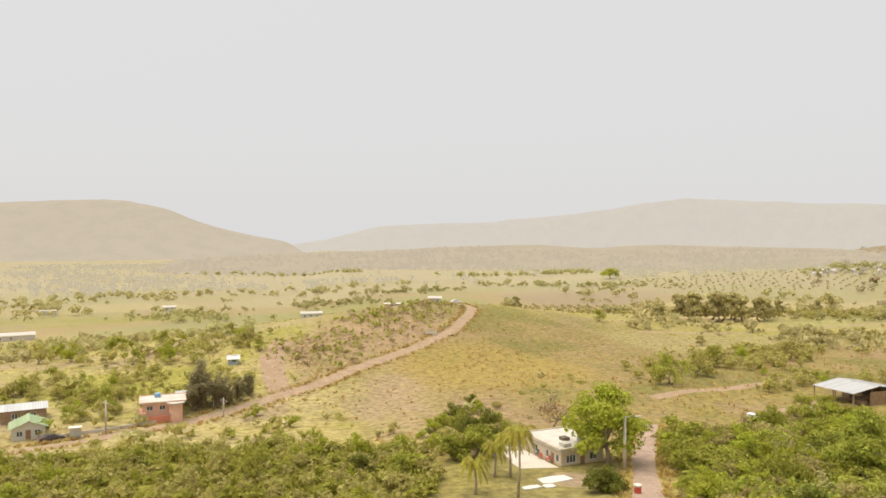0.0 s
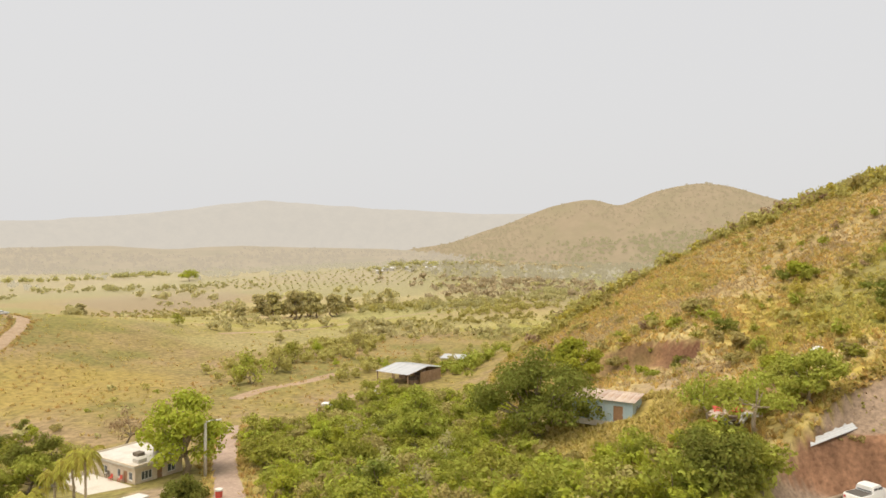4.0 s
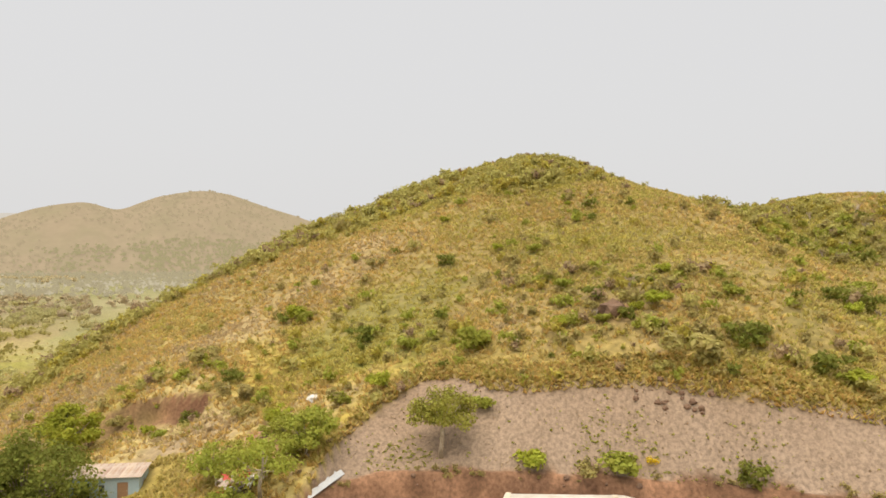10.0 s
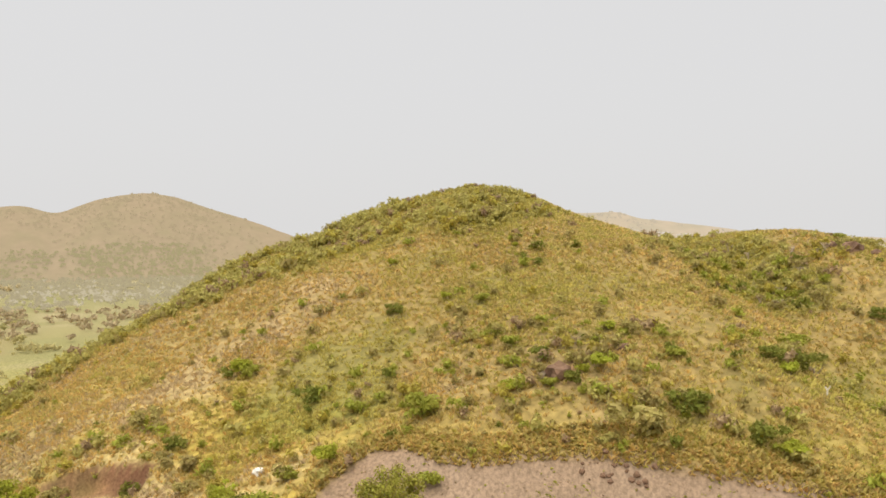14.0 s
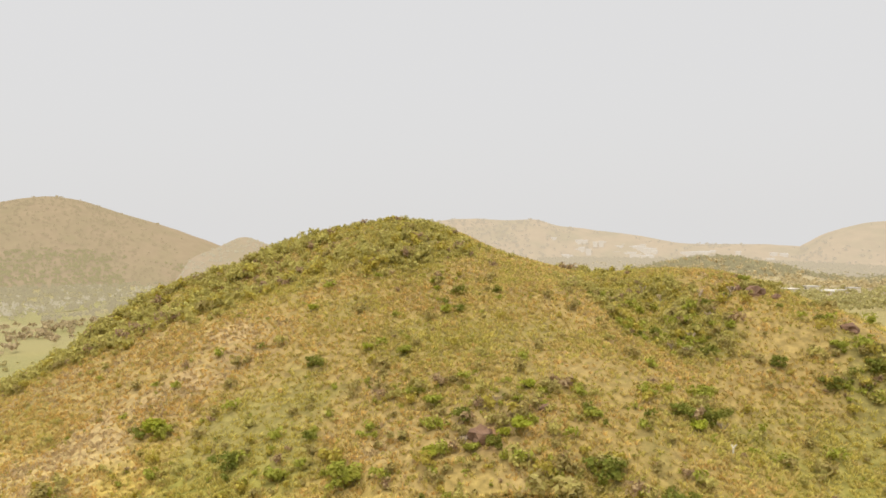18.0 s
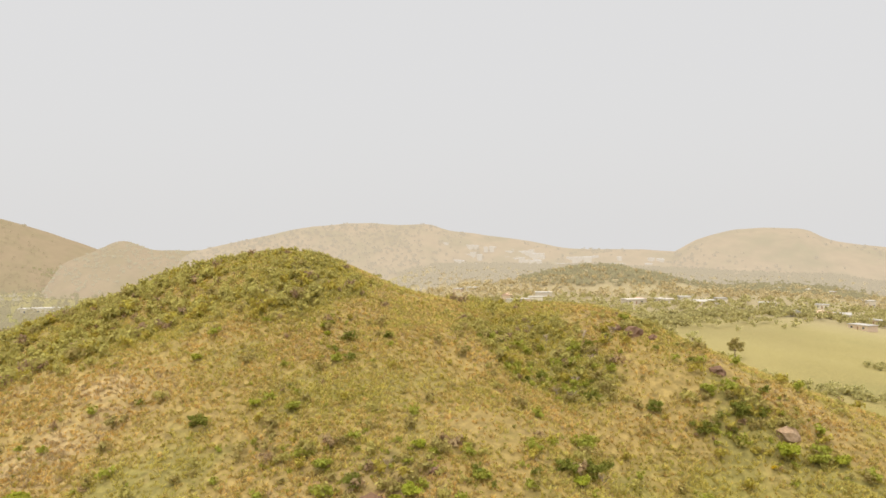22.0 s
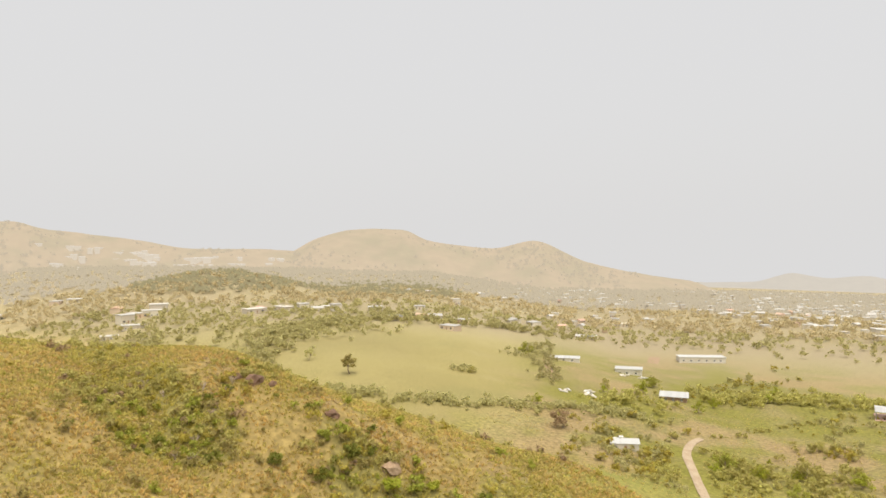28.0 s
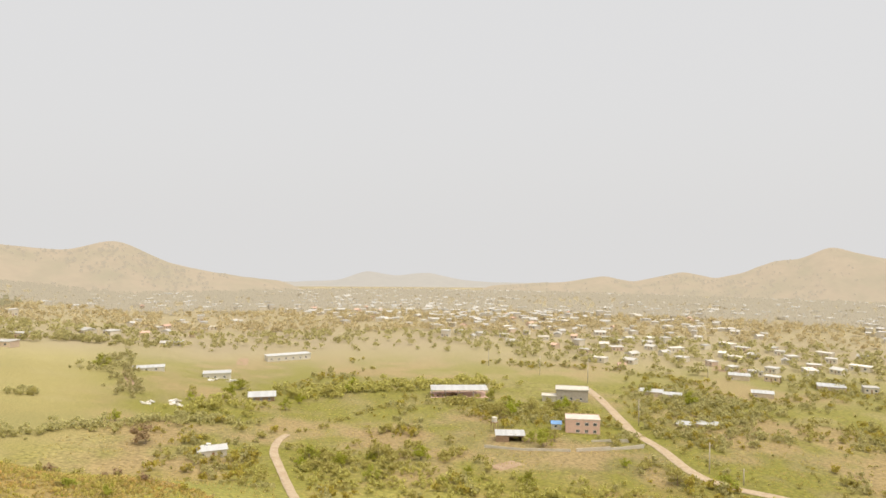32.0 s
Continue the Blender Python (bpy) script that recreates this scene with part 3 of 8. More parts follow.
# air light before each range, put into its own emission
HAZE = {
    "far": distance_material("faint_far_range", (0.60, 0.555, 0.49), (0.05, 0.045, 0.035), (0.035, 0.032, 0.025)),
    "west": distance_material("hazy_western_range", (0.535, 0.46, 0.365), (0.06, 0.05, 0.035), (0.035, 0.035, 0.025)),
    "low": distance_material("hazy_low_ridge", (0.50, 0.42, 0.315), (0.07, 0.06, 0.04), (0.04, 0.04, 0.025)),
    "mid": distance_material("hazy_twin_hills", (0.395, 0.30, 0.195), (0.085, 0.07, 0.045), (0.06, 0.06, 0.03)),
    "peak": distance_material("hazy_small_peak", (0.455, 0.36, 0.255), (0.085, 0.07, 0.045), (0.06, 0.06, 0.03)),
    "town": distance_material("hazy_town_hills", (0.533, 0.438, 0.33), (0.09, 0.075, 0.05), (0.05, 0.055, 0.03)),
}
# leaves that glow with painted haze, toned to the hills they stand on
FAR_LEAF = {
    "plain": distance_leaf("haze_glow_foliage_of_the_far_plain", (0.05, 0.045, 0.02), (0.53, 0.46, 0.325)),
    "ridge": distance_leaf("haze_glow_foliage_of_the_far_ridges", (0.015, 0.013, 0.007), (0.55, 0.465, 0.35)),
    "mid": distance_leaf("haze_glow_foliage_of_the_twin_hills", (0.03, 0.03, 0.012), (0.45, 0.355, 0.22)),
    "green": distance_leaf("haze_glow_green_foot_woods", (0.04, 0.04, 0.015), (0.375, 0.32, 0.175)),
    "foot": distance_leaf("haze_glow_foliage_of_the_far_valley", (0.05, 0.05, 0.02), (0.40, 0.335, 0.215)),
    "knoll": distance_leaf("haze_glow_foliage_of_the_wooded_knolls", (0.06, 0.06, 0.025), (0.33, 0.28, 0.165)),
    "town": distance_leaf("haze_glow_foliage_of_the_town_hills", (0.02, 0.018, 0.008), (0.575, 0.49, 0.37)),
    "roofs": distance_leaf("haze_glow_foliage_between_far_roofs", (0.035, 0.03, 0.015), (0.55, 0.47, 0.345)),
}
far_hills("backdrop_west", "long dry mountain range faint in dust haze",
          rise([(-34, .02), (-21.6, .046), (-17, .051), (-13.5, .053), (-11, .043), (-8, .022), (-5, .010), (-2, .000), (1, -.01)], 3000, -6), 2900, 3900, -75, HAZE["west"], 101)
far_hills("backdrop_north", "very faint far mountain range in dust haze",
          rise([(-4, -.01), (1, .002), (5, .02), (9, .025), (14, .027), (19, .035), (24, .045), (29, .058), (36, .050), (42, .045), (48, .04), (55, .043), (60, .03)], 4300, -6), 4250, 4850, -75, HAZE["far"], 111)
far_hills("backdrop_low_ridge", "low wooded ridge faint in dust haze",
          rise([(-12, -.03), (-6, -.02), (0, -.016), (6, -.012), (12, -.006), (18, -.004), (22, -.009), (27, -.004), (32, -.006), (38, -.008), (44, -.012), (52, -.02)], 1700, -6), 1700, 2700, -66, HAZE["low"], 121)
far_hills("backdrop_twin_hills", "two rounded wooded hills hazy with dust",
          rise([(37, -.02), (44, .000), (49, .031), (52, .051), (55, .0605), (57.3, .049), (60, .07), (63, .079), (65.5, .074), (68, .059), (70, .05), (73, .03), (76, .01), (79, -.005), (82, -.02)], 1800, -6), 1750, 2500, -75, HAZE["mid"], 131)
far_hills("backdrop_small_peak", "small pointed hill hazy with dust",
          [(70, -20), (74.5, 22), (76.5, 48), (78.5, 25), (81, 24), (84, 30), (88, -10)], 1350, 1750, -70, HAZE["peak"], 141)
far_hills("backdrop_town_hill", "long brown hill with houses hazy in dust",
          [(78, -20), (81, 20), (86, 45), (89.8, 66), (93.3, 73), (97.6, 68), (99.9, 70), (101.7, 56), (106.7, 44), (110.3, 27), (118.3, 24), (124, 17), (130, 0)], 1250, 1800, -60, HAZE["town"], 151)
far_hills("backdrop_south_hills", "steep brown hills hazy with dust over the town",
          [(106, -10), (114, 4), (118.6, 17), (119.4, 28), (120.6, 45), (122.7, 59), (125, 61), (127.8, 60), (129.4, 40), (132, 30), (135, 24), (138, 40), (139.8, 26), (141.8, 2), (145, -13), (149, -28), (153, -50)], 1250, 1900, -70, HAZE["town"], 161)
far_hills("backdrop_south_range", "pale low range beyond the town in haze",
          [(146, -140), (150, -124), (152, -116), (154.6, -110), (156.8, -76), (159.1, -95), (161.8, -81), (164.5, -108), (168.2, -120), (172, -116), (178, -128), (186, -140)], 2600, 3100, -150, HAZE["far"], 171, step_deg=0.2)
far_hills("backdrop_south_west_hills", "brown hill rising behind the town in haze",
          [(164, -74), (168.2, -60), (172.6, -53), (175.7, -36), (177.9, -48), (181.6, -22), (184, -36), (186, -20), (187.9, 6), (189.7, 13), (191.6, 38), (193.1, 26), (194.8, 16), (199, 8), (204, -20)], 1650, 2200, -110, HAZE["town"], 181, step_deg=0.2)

# ---- mesh tools ----
class Shape:
    """Collects boxes, tubes, prisms and sheets, then becomes one mesh."""

    def __init__(self):
        self.verts, self.faces = [], []

    def add(self, verts, faces):
        n = len(self.verts)
        self.verts += [tuple(v) for v in verts]
        self.faces += [tuple(i + n for i in f) for f in faces]
        return self

    def box(self, x0, x1, y0, y1, z0, z1):
        v = [(x, y, z) for z in (z0, z1) for x, y in ((x0, y0), (x1, y0), (x1, y1), (x0, y1))]
        return self.add(v, [(3, 2, 1, 0), (4, 5, 6, 7), (0, 1, 5, 4), (1, 2, 6, 5), (2, 3, 7, 6), (3, 0, 4, 7)])

    def prism(self, outline, y0, y1):
        """An outline in x, z drawn out along y."""
        n = len(outline)
        v = [(x, y0, z) for x, z in outline] + [(x, y1, z) for x, z in outline]
        f = [tuple(range(n)), tuple(range(2 * n - 1, n - 1, -1))]
        f += [(i + n, (i + 1) % n + n, (i + 1) % n, i) for i in range(n)]
        return self.add(v, f)

    def slab(self, outline, z0, z1):
        """An outline in x, y drawn up in z."""
        n = len(outline)
        v = [(x, y, z0) for x, y in outline] + [(x, y, z1) for x, y in outline]
        f = [tuple(range(n - 1, -1, -1)), tuple(range(n, 2 * n))]
        f += [(i, (i + 1) % n, (i + 1) % n + n, i + n) for i in range(n)]
        return self.add(v, f)

    def tube(self, path, radii, sides=7, caps=True):
        n = len(self.verts)
        for k, p in enumerate(path):
            p = Vector(p)
            d = (Vector(path[min(k + 1, len(path) - 1)]) - Vector(path[max(k - 1, 0)])).normalized()
            u = d.cross(Vector((0.31, 0.95, 0.05))).normalized()
            w = d.cross(u)
            for s in range(sides):
                a = 2 * math.pi * s / sides
                self.verts.append(tuple(p + radii[k] * (math.cos(a) * u + math.sin(a) * w)))
        for k in range(len(path) - 1):
            for s in range(sides):
                a, b = n + k * sides + s, n + k * sides + (s + 1) % sides
                self.faces.append((a, a + sides, b + sides, b))
        if caps:
            self.faces.append(tuple(n + s for s in range(sides)))
            self.faces.append(tuple(n + (len(path) - 1) * sides + s for s in reversed(range(sides))))
        return self

    def disc(self, c, axis, radius, depth, sides=14):
        a = Vector(axis).normalized() * depth / 2
        return self.tube([Vector(c) - a, Vector(c) + a], [radius, radius], sides)

    def mesh(self, name, mat, smooth=False):
        me = bpy.data.meshes.new(name)
        me.from_pydata(self.verts, [], self.faces)
        me.validate()
        me.materials.append(mat)
        if smooth:
            me.polygons.foreach_set("use_smooth", np.full(len(me.polygons), True))
        me.update()
        return me


def part(name, shape, mat, parent, label="", smooth=False, at=None):
    ob = new(name, shape.mesh(name, mat, smooth) if isinstance(shape, Shape) else shape)
    ob.parent = parent
    if at is not None:
        ob.matrix_basis = at
    if label:
        ob["label"] = label
    return ob


def thing(name, label, category, x, y, z=None, turn=0.0, group="", kind="", sink=0.0):
    """An empty at a thing's base, stood on the ground where no height is given."""
    ob = new(name)
    z = float(ground_z(x, y)) - sink if z is None else z
    ob.matrix_basis = pose(x, y, z, 0, 0, -turn)
    return tagged(ob, label, category, group, kind)


def low_z(x, y, reach):
    """The lowest ground within reach of a place."""
    a = np.linspace(0, 2 * math.pi, 12)
    return float(np.min(ground_z(x + reach * np.cos(a), y + reach * np.sin(a))))


# ---- plants ----
def leaf_cards(rng, centres, spread, count, size, flat=0.35, up=0.5):
    """Leaf sprays round clump centres: small bent quads, each facing mostly outwards and up."""
    centres = np.asarray(centres, float)
    pick = rng.integers(0, len(centres), count)
    off = rng.normal(size=(count, 3))
    off /= np.linalg.norm(off, axis=1, keepdims=True)
    off *= (rng.random((count, 1)) ** 0.45) * spread * np.array([1, 1, 1 - flat])
    p = centres[pick] + off
    n = off / (np.linalg.norm(off, axis=1, keepdims=True) + 1e-6) + np.array([0, 0, up]) + rng.normal(size=(count, 3)) * 0.55
    n /= np.linalg.norm(n, axis=1, keepdims=True)
    t = np.cross(n, rng.normal(size=(count, 3)))
    t /= np.linalg.norm(t, axis=1, keepdims=True)
    b = np.cross(n, t)
    s = size * (0.6 + 0.8 * rng.random((count, 1)))
    quad = np.stack([p - t * s, p + b * s * 0.55 + n * s * 0.12, p + t * s, p - b * s * 0.55 + n * s * 0.12], 1)
    return quad.reshape(-1, 3)


def quads(n):
    return np.arange(n * 4).reshape(-1, 4)


def leaf_mesh(name, verts, mat):
    return mesh_from(name, verts, quads(len(verts) // 4), [mat], False)


def broad_tree(name, label, height, spread, seed, leaf_mat, bark, leaves=1500, leaf=0.2, clumps=16, crown_from=0.35, flat=0.35, stems=1, lean=0.1, clump=0.36, limbs=True):
    """A tapered trunk that forks into limbs, each ending in leaf clumps; the outline is uneven, with gaps."""
    rng = np.random.default_rng(seed)
    root = new(name)
    tagged(root, label, "tree")
    wood, boughs, centres = Shape(), [], []
    for s in range(stems):
        foot = np.array([0, 0, -0.3]) + (rng.normal(size=3) * [0.3, 0.3, 0] if stems > 1 else 0)
        tip = np.array([rng.normal() * lean * height, rng.normal() * lean * height, height * (crown_from + 0.12)])
        bend = (foot + tip) / 2 + rng.normal(size=3) * [0.05 * height, 0.05 * height, 0]
        r = 0.028 * height / stems**0.5
        wood.tube([foot, bend, tip], [r * 1.3, r, r * 0.7], 7)
        for c in range(clumps // stems):
            a = 2 * math.pi * (c + rng.random() * 0.8) / (clumps / stems) * 2.4
            u = rng.random() ** 0.6
            h = height * (crown_from + (1 - crown_from) * (0.12 + 0.80 * rng.random() * (1.05 - 0.55 * u)))
            end = np.array([tip[0] * 0.6 + math.cos(a) * u * spread * 0.8, tip[1] * 0.6 + math.sin(a) * u * spread * 0.8, h])
            mid = tip + (end - tip) * 0.5 + np.array([0, 0, -0.06 * height])
            if c % 2 == 0:
                bough = Shape() if limbs else wood
                bough.tube([tip - [0, 0, 0.05 * height * rng.random()], mid, end], [r * 0.55, r * 0.35, r * 0.12], 5, False)
                boughs += [bough] if limbs else []
            centres.append(end)
    part("trunk", wood, bark, root, smooth=True)
    for bough in boughs:
        part("limb", bough, bark, root, smooth=True)
    cards = leaf_cards(rng, centres, spread * clump, leaves, leaf, flat)
    part("crown", leaf_mesh("crown", cards, leaf_mat), None, root)
    return root


def bush_cards(rng, height, spread, count, leaf):
    centres = np.c_[rng.normal(size=(7, 2)) * spread * 0.38, height * (0.35 + 0.4 * rng.random(7))]
    cards = leaf_cards(rng, centres, spread * 0.5, count, leaf, 0.2, 0.4)
    cards[:, 2] = np.maximum(cards[:, 2], 0.02)
    return cards


def palm_tree(name, label, height, seed, leaf_mat, bark):
    rng = np.random.default_rng(seed)
    root = tagged(new(name), label, "palm tree")
    wood = Shape()
    top = np.array([rng.normal() * 0.35, rng.normal() * 0.35, height])
    wood.tube([(0, 0, -0.3), top * 0.5 + [0.15, 0, 0], top], [0.24, 0.15, 0.12], 8)
    part("trunk", wood, bark, root, smooth=True)
    for k in range(19):
        a, droop = 2 * math.pi * k / 19 * 2.4 + rng.random() * 0.3, 0.1 + 1.5 * k / 19 + 0.2 * rng.random()
        length = 1.75 + 0.6 * rng.random()
        verts = []
        for s in range(11):
            u = s / 11
            for side in (-1, 1):
                q = []
                for uu, w in ((u, 0.0), (u + 0.085, 0.0), (u + 0.16, 1.0), (u + 0.10, 1.0)):
                    reach = length * uu
                    z = top[2] + 0.2 + math.sin(min(uu, 1) * 2.0) * 1.1 * (1 - droop * 0.45) - droop * uu**2 * 1.6
                    out = w * side * 0.46 * (1 - 0.5 * uu)
                    q.append((top[0] + math.cos(a) * reach - math.sin(a) * out, top[1] + math.sin(a) * reach + math.cos(a) * out, z - 0.42 * w))
                verts += q
        me = leaf_mesh("frond", np.array(verts), leaf_mat)
        part("frond", me, None, root)
    return root


def scatter(rng, count, inside):
    """Random places for which inside(x, y) gives a chance between 0 and 1; inside has its own bounds as .box."""
    x0, x1, y0, y1 = inside.box
    x, y = rng.uniform(x0, x1, count), rng.uniform(y0, y1, count)
    keep = rng.random(count) < inside(x, y)
    return x[keep], y[keep]


def area(box):
    def bound(f):
        f.box = box
        return f
    return bound


def joined_plants(name, label, category, protos, xs, ys, sizes, mat, rng, sink=0.0, heights=None):
    """Plants past counting: copies of a few leaf clouds, turned, sized and stood on the ground, in one mesh."""
    if len(xs) == 0:
        return None
    zs, out = ground_z(xs, ys) if heights is None else heights, []
    kinds = rng.integers(0, len(protos), len(xs))
    turn = rng.random(len(xs)) * 2 * math.pi
    for k, proto in enumerate(protos):
        pick = np.where(kinds == k)[0]
        c, s = np.cos(turn[pick])[:, None], np.sin(turn[pick])[:, None]
        size = sizes[pick][:, None]
        x = (proto[None, :, 0] * c - proto[None, :, 1] * s) * size + xs[pick][:, None]
        y = (proto[None, :, 0] * s + proto[None, :, 1] * c) * size + ys[pick][:, None]
        z = proto[None, :, 2] * size + zs[pick][:, None] - sink
        out.append(np.stack([x, y, z], -1).reshape(-1, 3))
    verts = np.concatenate(out)
    ob = new(name, leaf_mesh(name, verts, mat))
    return tagged(ob, label, category, kind="stuff")

# ---- plants: materials ----
def leaf_material(name, colour, vary=0.3):
    return material(name, colour, 0.75, vary=0.22, grain=0.9, tint_island=vary, tint_object=0.12, translucent=0.45, specular=0.08)


LEAF = {
    "dark": leaf_material("deep_green_leaves", (0.225, 0.24, 0.05), 0.25),
    "mid": leaf_material("green_leaves", (0.365, 0.375, 0.07), 0.2),
    "bright": leaf_material("fresh_bright_leaves", (0.41, 0.43, 0.06), 0.2),
    "olive": leaf_material("dusty_olive_leaves", (0.43, 0.37, 0.14), 0.2),
    "yellow": leaf_material("yellow_green_leaves", (0.47, 0.395, 0.09), 0.2),
    "needle": leaf_material("dull_casuarina_needles", (0.35, 0.31, 0.165)),
    "dry": leaf_material("dry_brown_twigs", (0.43, 0.32, 0.19)),
    # far, hazy, haze and veil: leaf colours paled in place of air haze
    "far": leaf_material("haze_paled_foliage", (0.50, 0.462, 0.215), 0.1),
    "hazy": leaf_material("haze_paled_woodland", (0.54, 0.455, 0.285), 0.06),
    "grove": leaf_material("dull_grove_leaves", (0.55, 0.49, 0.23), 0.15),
    "haze": leaf_material("haze_paled_scrub_leaves", (0.56, 0.51, 0.25), 0.12),
    "veil": leaf_material("haze_paled_green_leaves", (0.49, 0.445, 0.15), 0.15),
    "grass": leaf_material("yellow_grass_blades", (0.575, 0.465, 0.175), 0.1),
    "straw": leaf_material("dry_straw_blades", (0.60, 0.48, 0.27), 0.1),
    "gold": leaf_material("golden_dry_blades", (0.59, 0.415, 0.16), 0.14),
    "weed": leaf_material("green_weed_blades", (0.535, 0.458, 0.14), 0.1),
    "lime": leaf_material("pale_lime_leaves", (0.40, 0.395, 0.08)),
    "flower": leaf_material("yellow_flowers", (0.70, 0.52, 0.04), 0.15),
    "palm": leaf_material("yellowing_palm_fronds", (0.44, 0.405, 0.085), 0.25),
}
BARK = material("grey_brown_bark", (0.26, 0.20, 0.14), 0.95, vary=0.3, grain=6, bump=0.02, second=(0.34, 0.28, 0.21), stain_size=0.8)
PALE_BARK = material("pale_smooth_bark", (0.46, 0.38, 0.29), 0.9, vary=0.2, grain=5, second=(0.36, 0.29, 0.21), stain_size=0.7)
ROCK = material("weathered_brown_rock", (0.205, 0.128, 0.085), 0.95, vary=0.35, grain=1.6, bump=0.06, second=(0.14, 0.085, 0.058), stain_size=1.1)
plants = np.random.default_rng(5)

# ---- single trees ----
def stand(root, x, y, turn=0.0, size=1.0, sink=0.15):
    root.matrix_basis = pose(x, y, float(ground_z(x, y)) - sink, 0, 0, turn) @ Matrix.Diagonal((size, size, size, 1))
    return root


stand(broad_tree("broadleaf_tree", "tall fresh bright green tree beside the flat-roofed house", 13.0, 6.0, 1, LEAF["bright"], BARK, 4600, 0.30, 28, 0.10, clump=0.32), 45.6, 103.6, 0, 1.15)
stand(broad_tree("broadleaf_tree", "dark green tree behind the palms", 9.0, 4.2, 2, LEAF["dark"], BARK, 2200, 0.26, 16, 0.2), 28.5, 119)
stand(broad_tree("broadleaf_tree", "brown half-bare tree beside the flat-roofed house", 7.5, 4.2, 3, LEAF["dry"], BARK, 900, 0.22, 14, 0.3), 44.0, 127)
stand(broad_tree("broadleaf_tree", "dark leafy tree above the parked vehicles", 6.6, 5.4, 4, LEAF["dark"], BARK, 5200, 0.22, 28, 0.1, clump=0.34), 70.3, 31.9)
stand(broad_tree("umbrella_tree", "wide dark umbrella tree shading the blue shed", 13.4, 10.8, 6, LEAF["dark"], BARK, 12500, 0.27, 56, 0.16, flat=0.45, clump=0.24), 82.6, 65.0)
stand(broad_tree("umbrella_tree", "bright spreading tree behind the wrecked cabin", 9.8, 5.4, 7, LEAF["bright"], BARK, 4600, 0.30, 26, 0.3, flat=0.4, clump=0.3), 103, 74.6)
stand(broad_tree("broadleaf_tree", "bushy fresh green tree before the barn", 10.5, 5.2, 16, LEAF["mid"], BARK, 4200, 0.26, 26, 0.08, clump=0.32), 77.5, 86.5)
stand(broad_tree("broadleaf_tree", "tall green tree beside the lawn", 8.5, 3.3, 17, LEAF["mid"], BARK, 2600, 0.26, 18, 0.06), 26.6, 112.5)
stand(broad_tree("broadleaf_tree", "fresh green bushy tree beside the lawn", 6.0, 2.6, 18, LEAF["mid"], BARK, 1800, 0.25, 14, 0.05), 23.0, 112.0)
stand(broad_tree("broadleaf_tree", "dark round bush at the roadside", 4.4, 3.0, 19, LEAF["dark"], BARK, 2400, 0.22, 16, 0.02), 39.4, 88.8)
stand(broad_tree("terrace_tree", "lone flat-crowned tree with a pale trunk on bare soil", 10.2, 4.7, 8, LEAF["lime"], PALE_BARK, 5400, 0.2, 34, 0.40, flat=0.2, lean=0.02, clump=0.27), 91.0, 13.2)
stand(broad_tree("broadleaf_tree", "bushy light green tree at the terrace edge", 8.2, 3.7, 9, LEAF["mid"], BARK, 3200, 0.24, 18, 0.06), 87.3, 29.4)
stand(broad_tree("broadleaf_tree", "thin-leaved green tree with pale bare branches", 8.2, 4.8, 10, LEAF["mid"], PALE_BARK, 1500, 0.24, 20, 0.35), 80.2, 33.2)
stand(broad_tree("broadleaf_tree", "thin-leaved green tree over rusty scrap", 6.6, 4.2, 11, LEAF["mid"], PALE_BARK, 1200, 0.24, 18, 0.3), 84.2, 40.6)
stand(broad_tree("field_tree", "lone dark tree in the mown field", 9.5, 4.0, 12, LEAF["olive"], BARK, 1500, 0.32, 16, 0.3), 268, -176)
stand(broad_tree("field_tree", "pale thin tree in the mown field", 6.5, 3.4, 13, LEAF["far"], BARK, 500, 0.30, 12, 0.3), 308, -178)
stand(broad_tree("field_tree", "round reddish-brown tree beside the farm track", 9.0, 4.2, 14, LEAF["dry"], BARK, 1500, 0.34, 16, 0.1), 171, -206)
stand(broad_tree("field_tree", "tall bright tree alone on the plain", 15, 11, 15, LEAF["bright"], BARK, 1500, 0.7, 16, 0.15), 337, 766)
for k, (x, y, h) in enumerate(((22.2, 92.2, 4.1), (27.0, 100.6, 4.4), (29.2, 99.8, 6.0), (27.2, 89.2, 8.5))):
    stand(palm_tree("coconut_palm", "yellowing coconut palm on a lawn", h, 20 + k, LEAF["palm"], PALE_BARK), x, y)["group"] = "palms by the house"


def casuarina(seed):
    return broad_tree("casuarina", "dark feathery casuarina tree by the dirt road", 11.5, 3.0, seed, LEAF["needle"], BARK, 3400, 0.24, 34, 0.02, flat=-0.5, clump=0.36)


for k, (x, y, s) in enumerate(((-26.4, 169, 1.1), (-24.6, 171, 1.02), (-21.6, 170.5, 0.72), (-19.2, 173, 0.66), (-16.8, 176, 0.62), (-14.5, 179, 0.6), (-20.5, 176, 0.7))):
    stand(casuarina(30 + k), x, y, 0, s)["group"] = "casuarinas by the road"

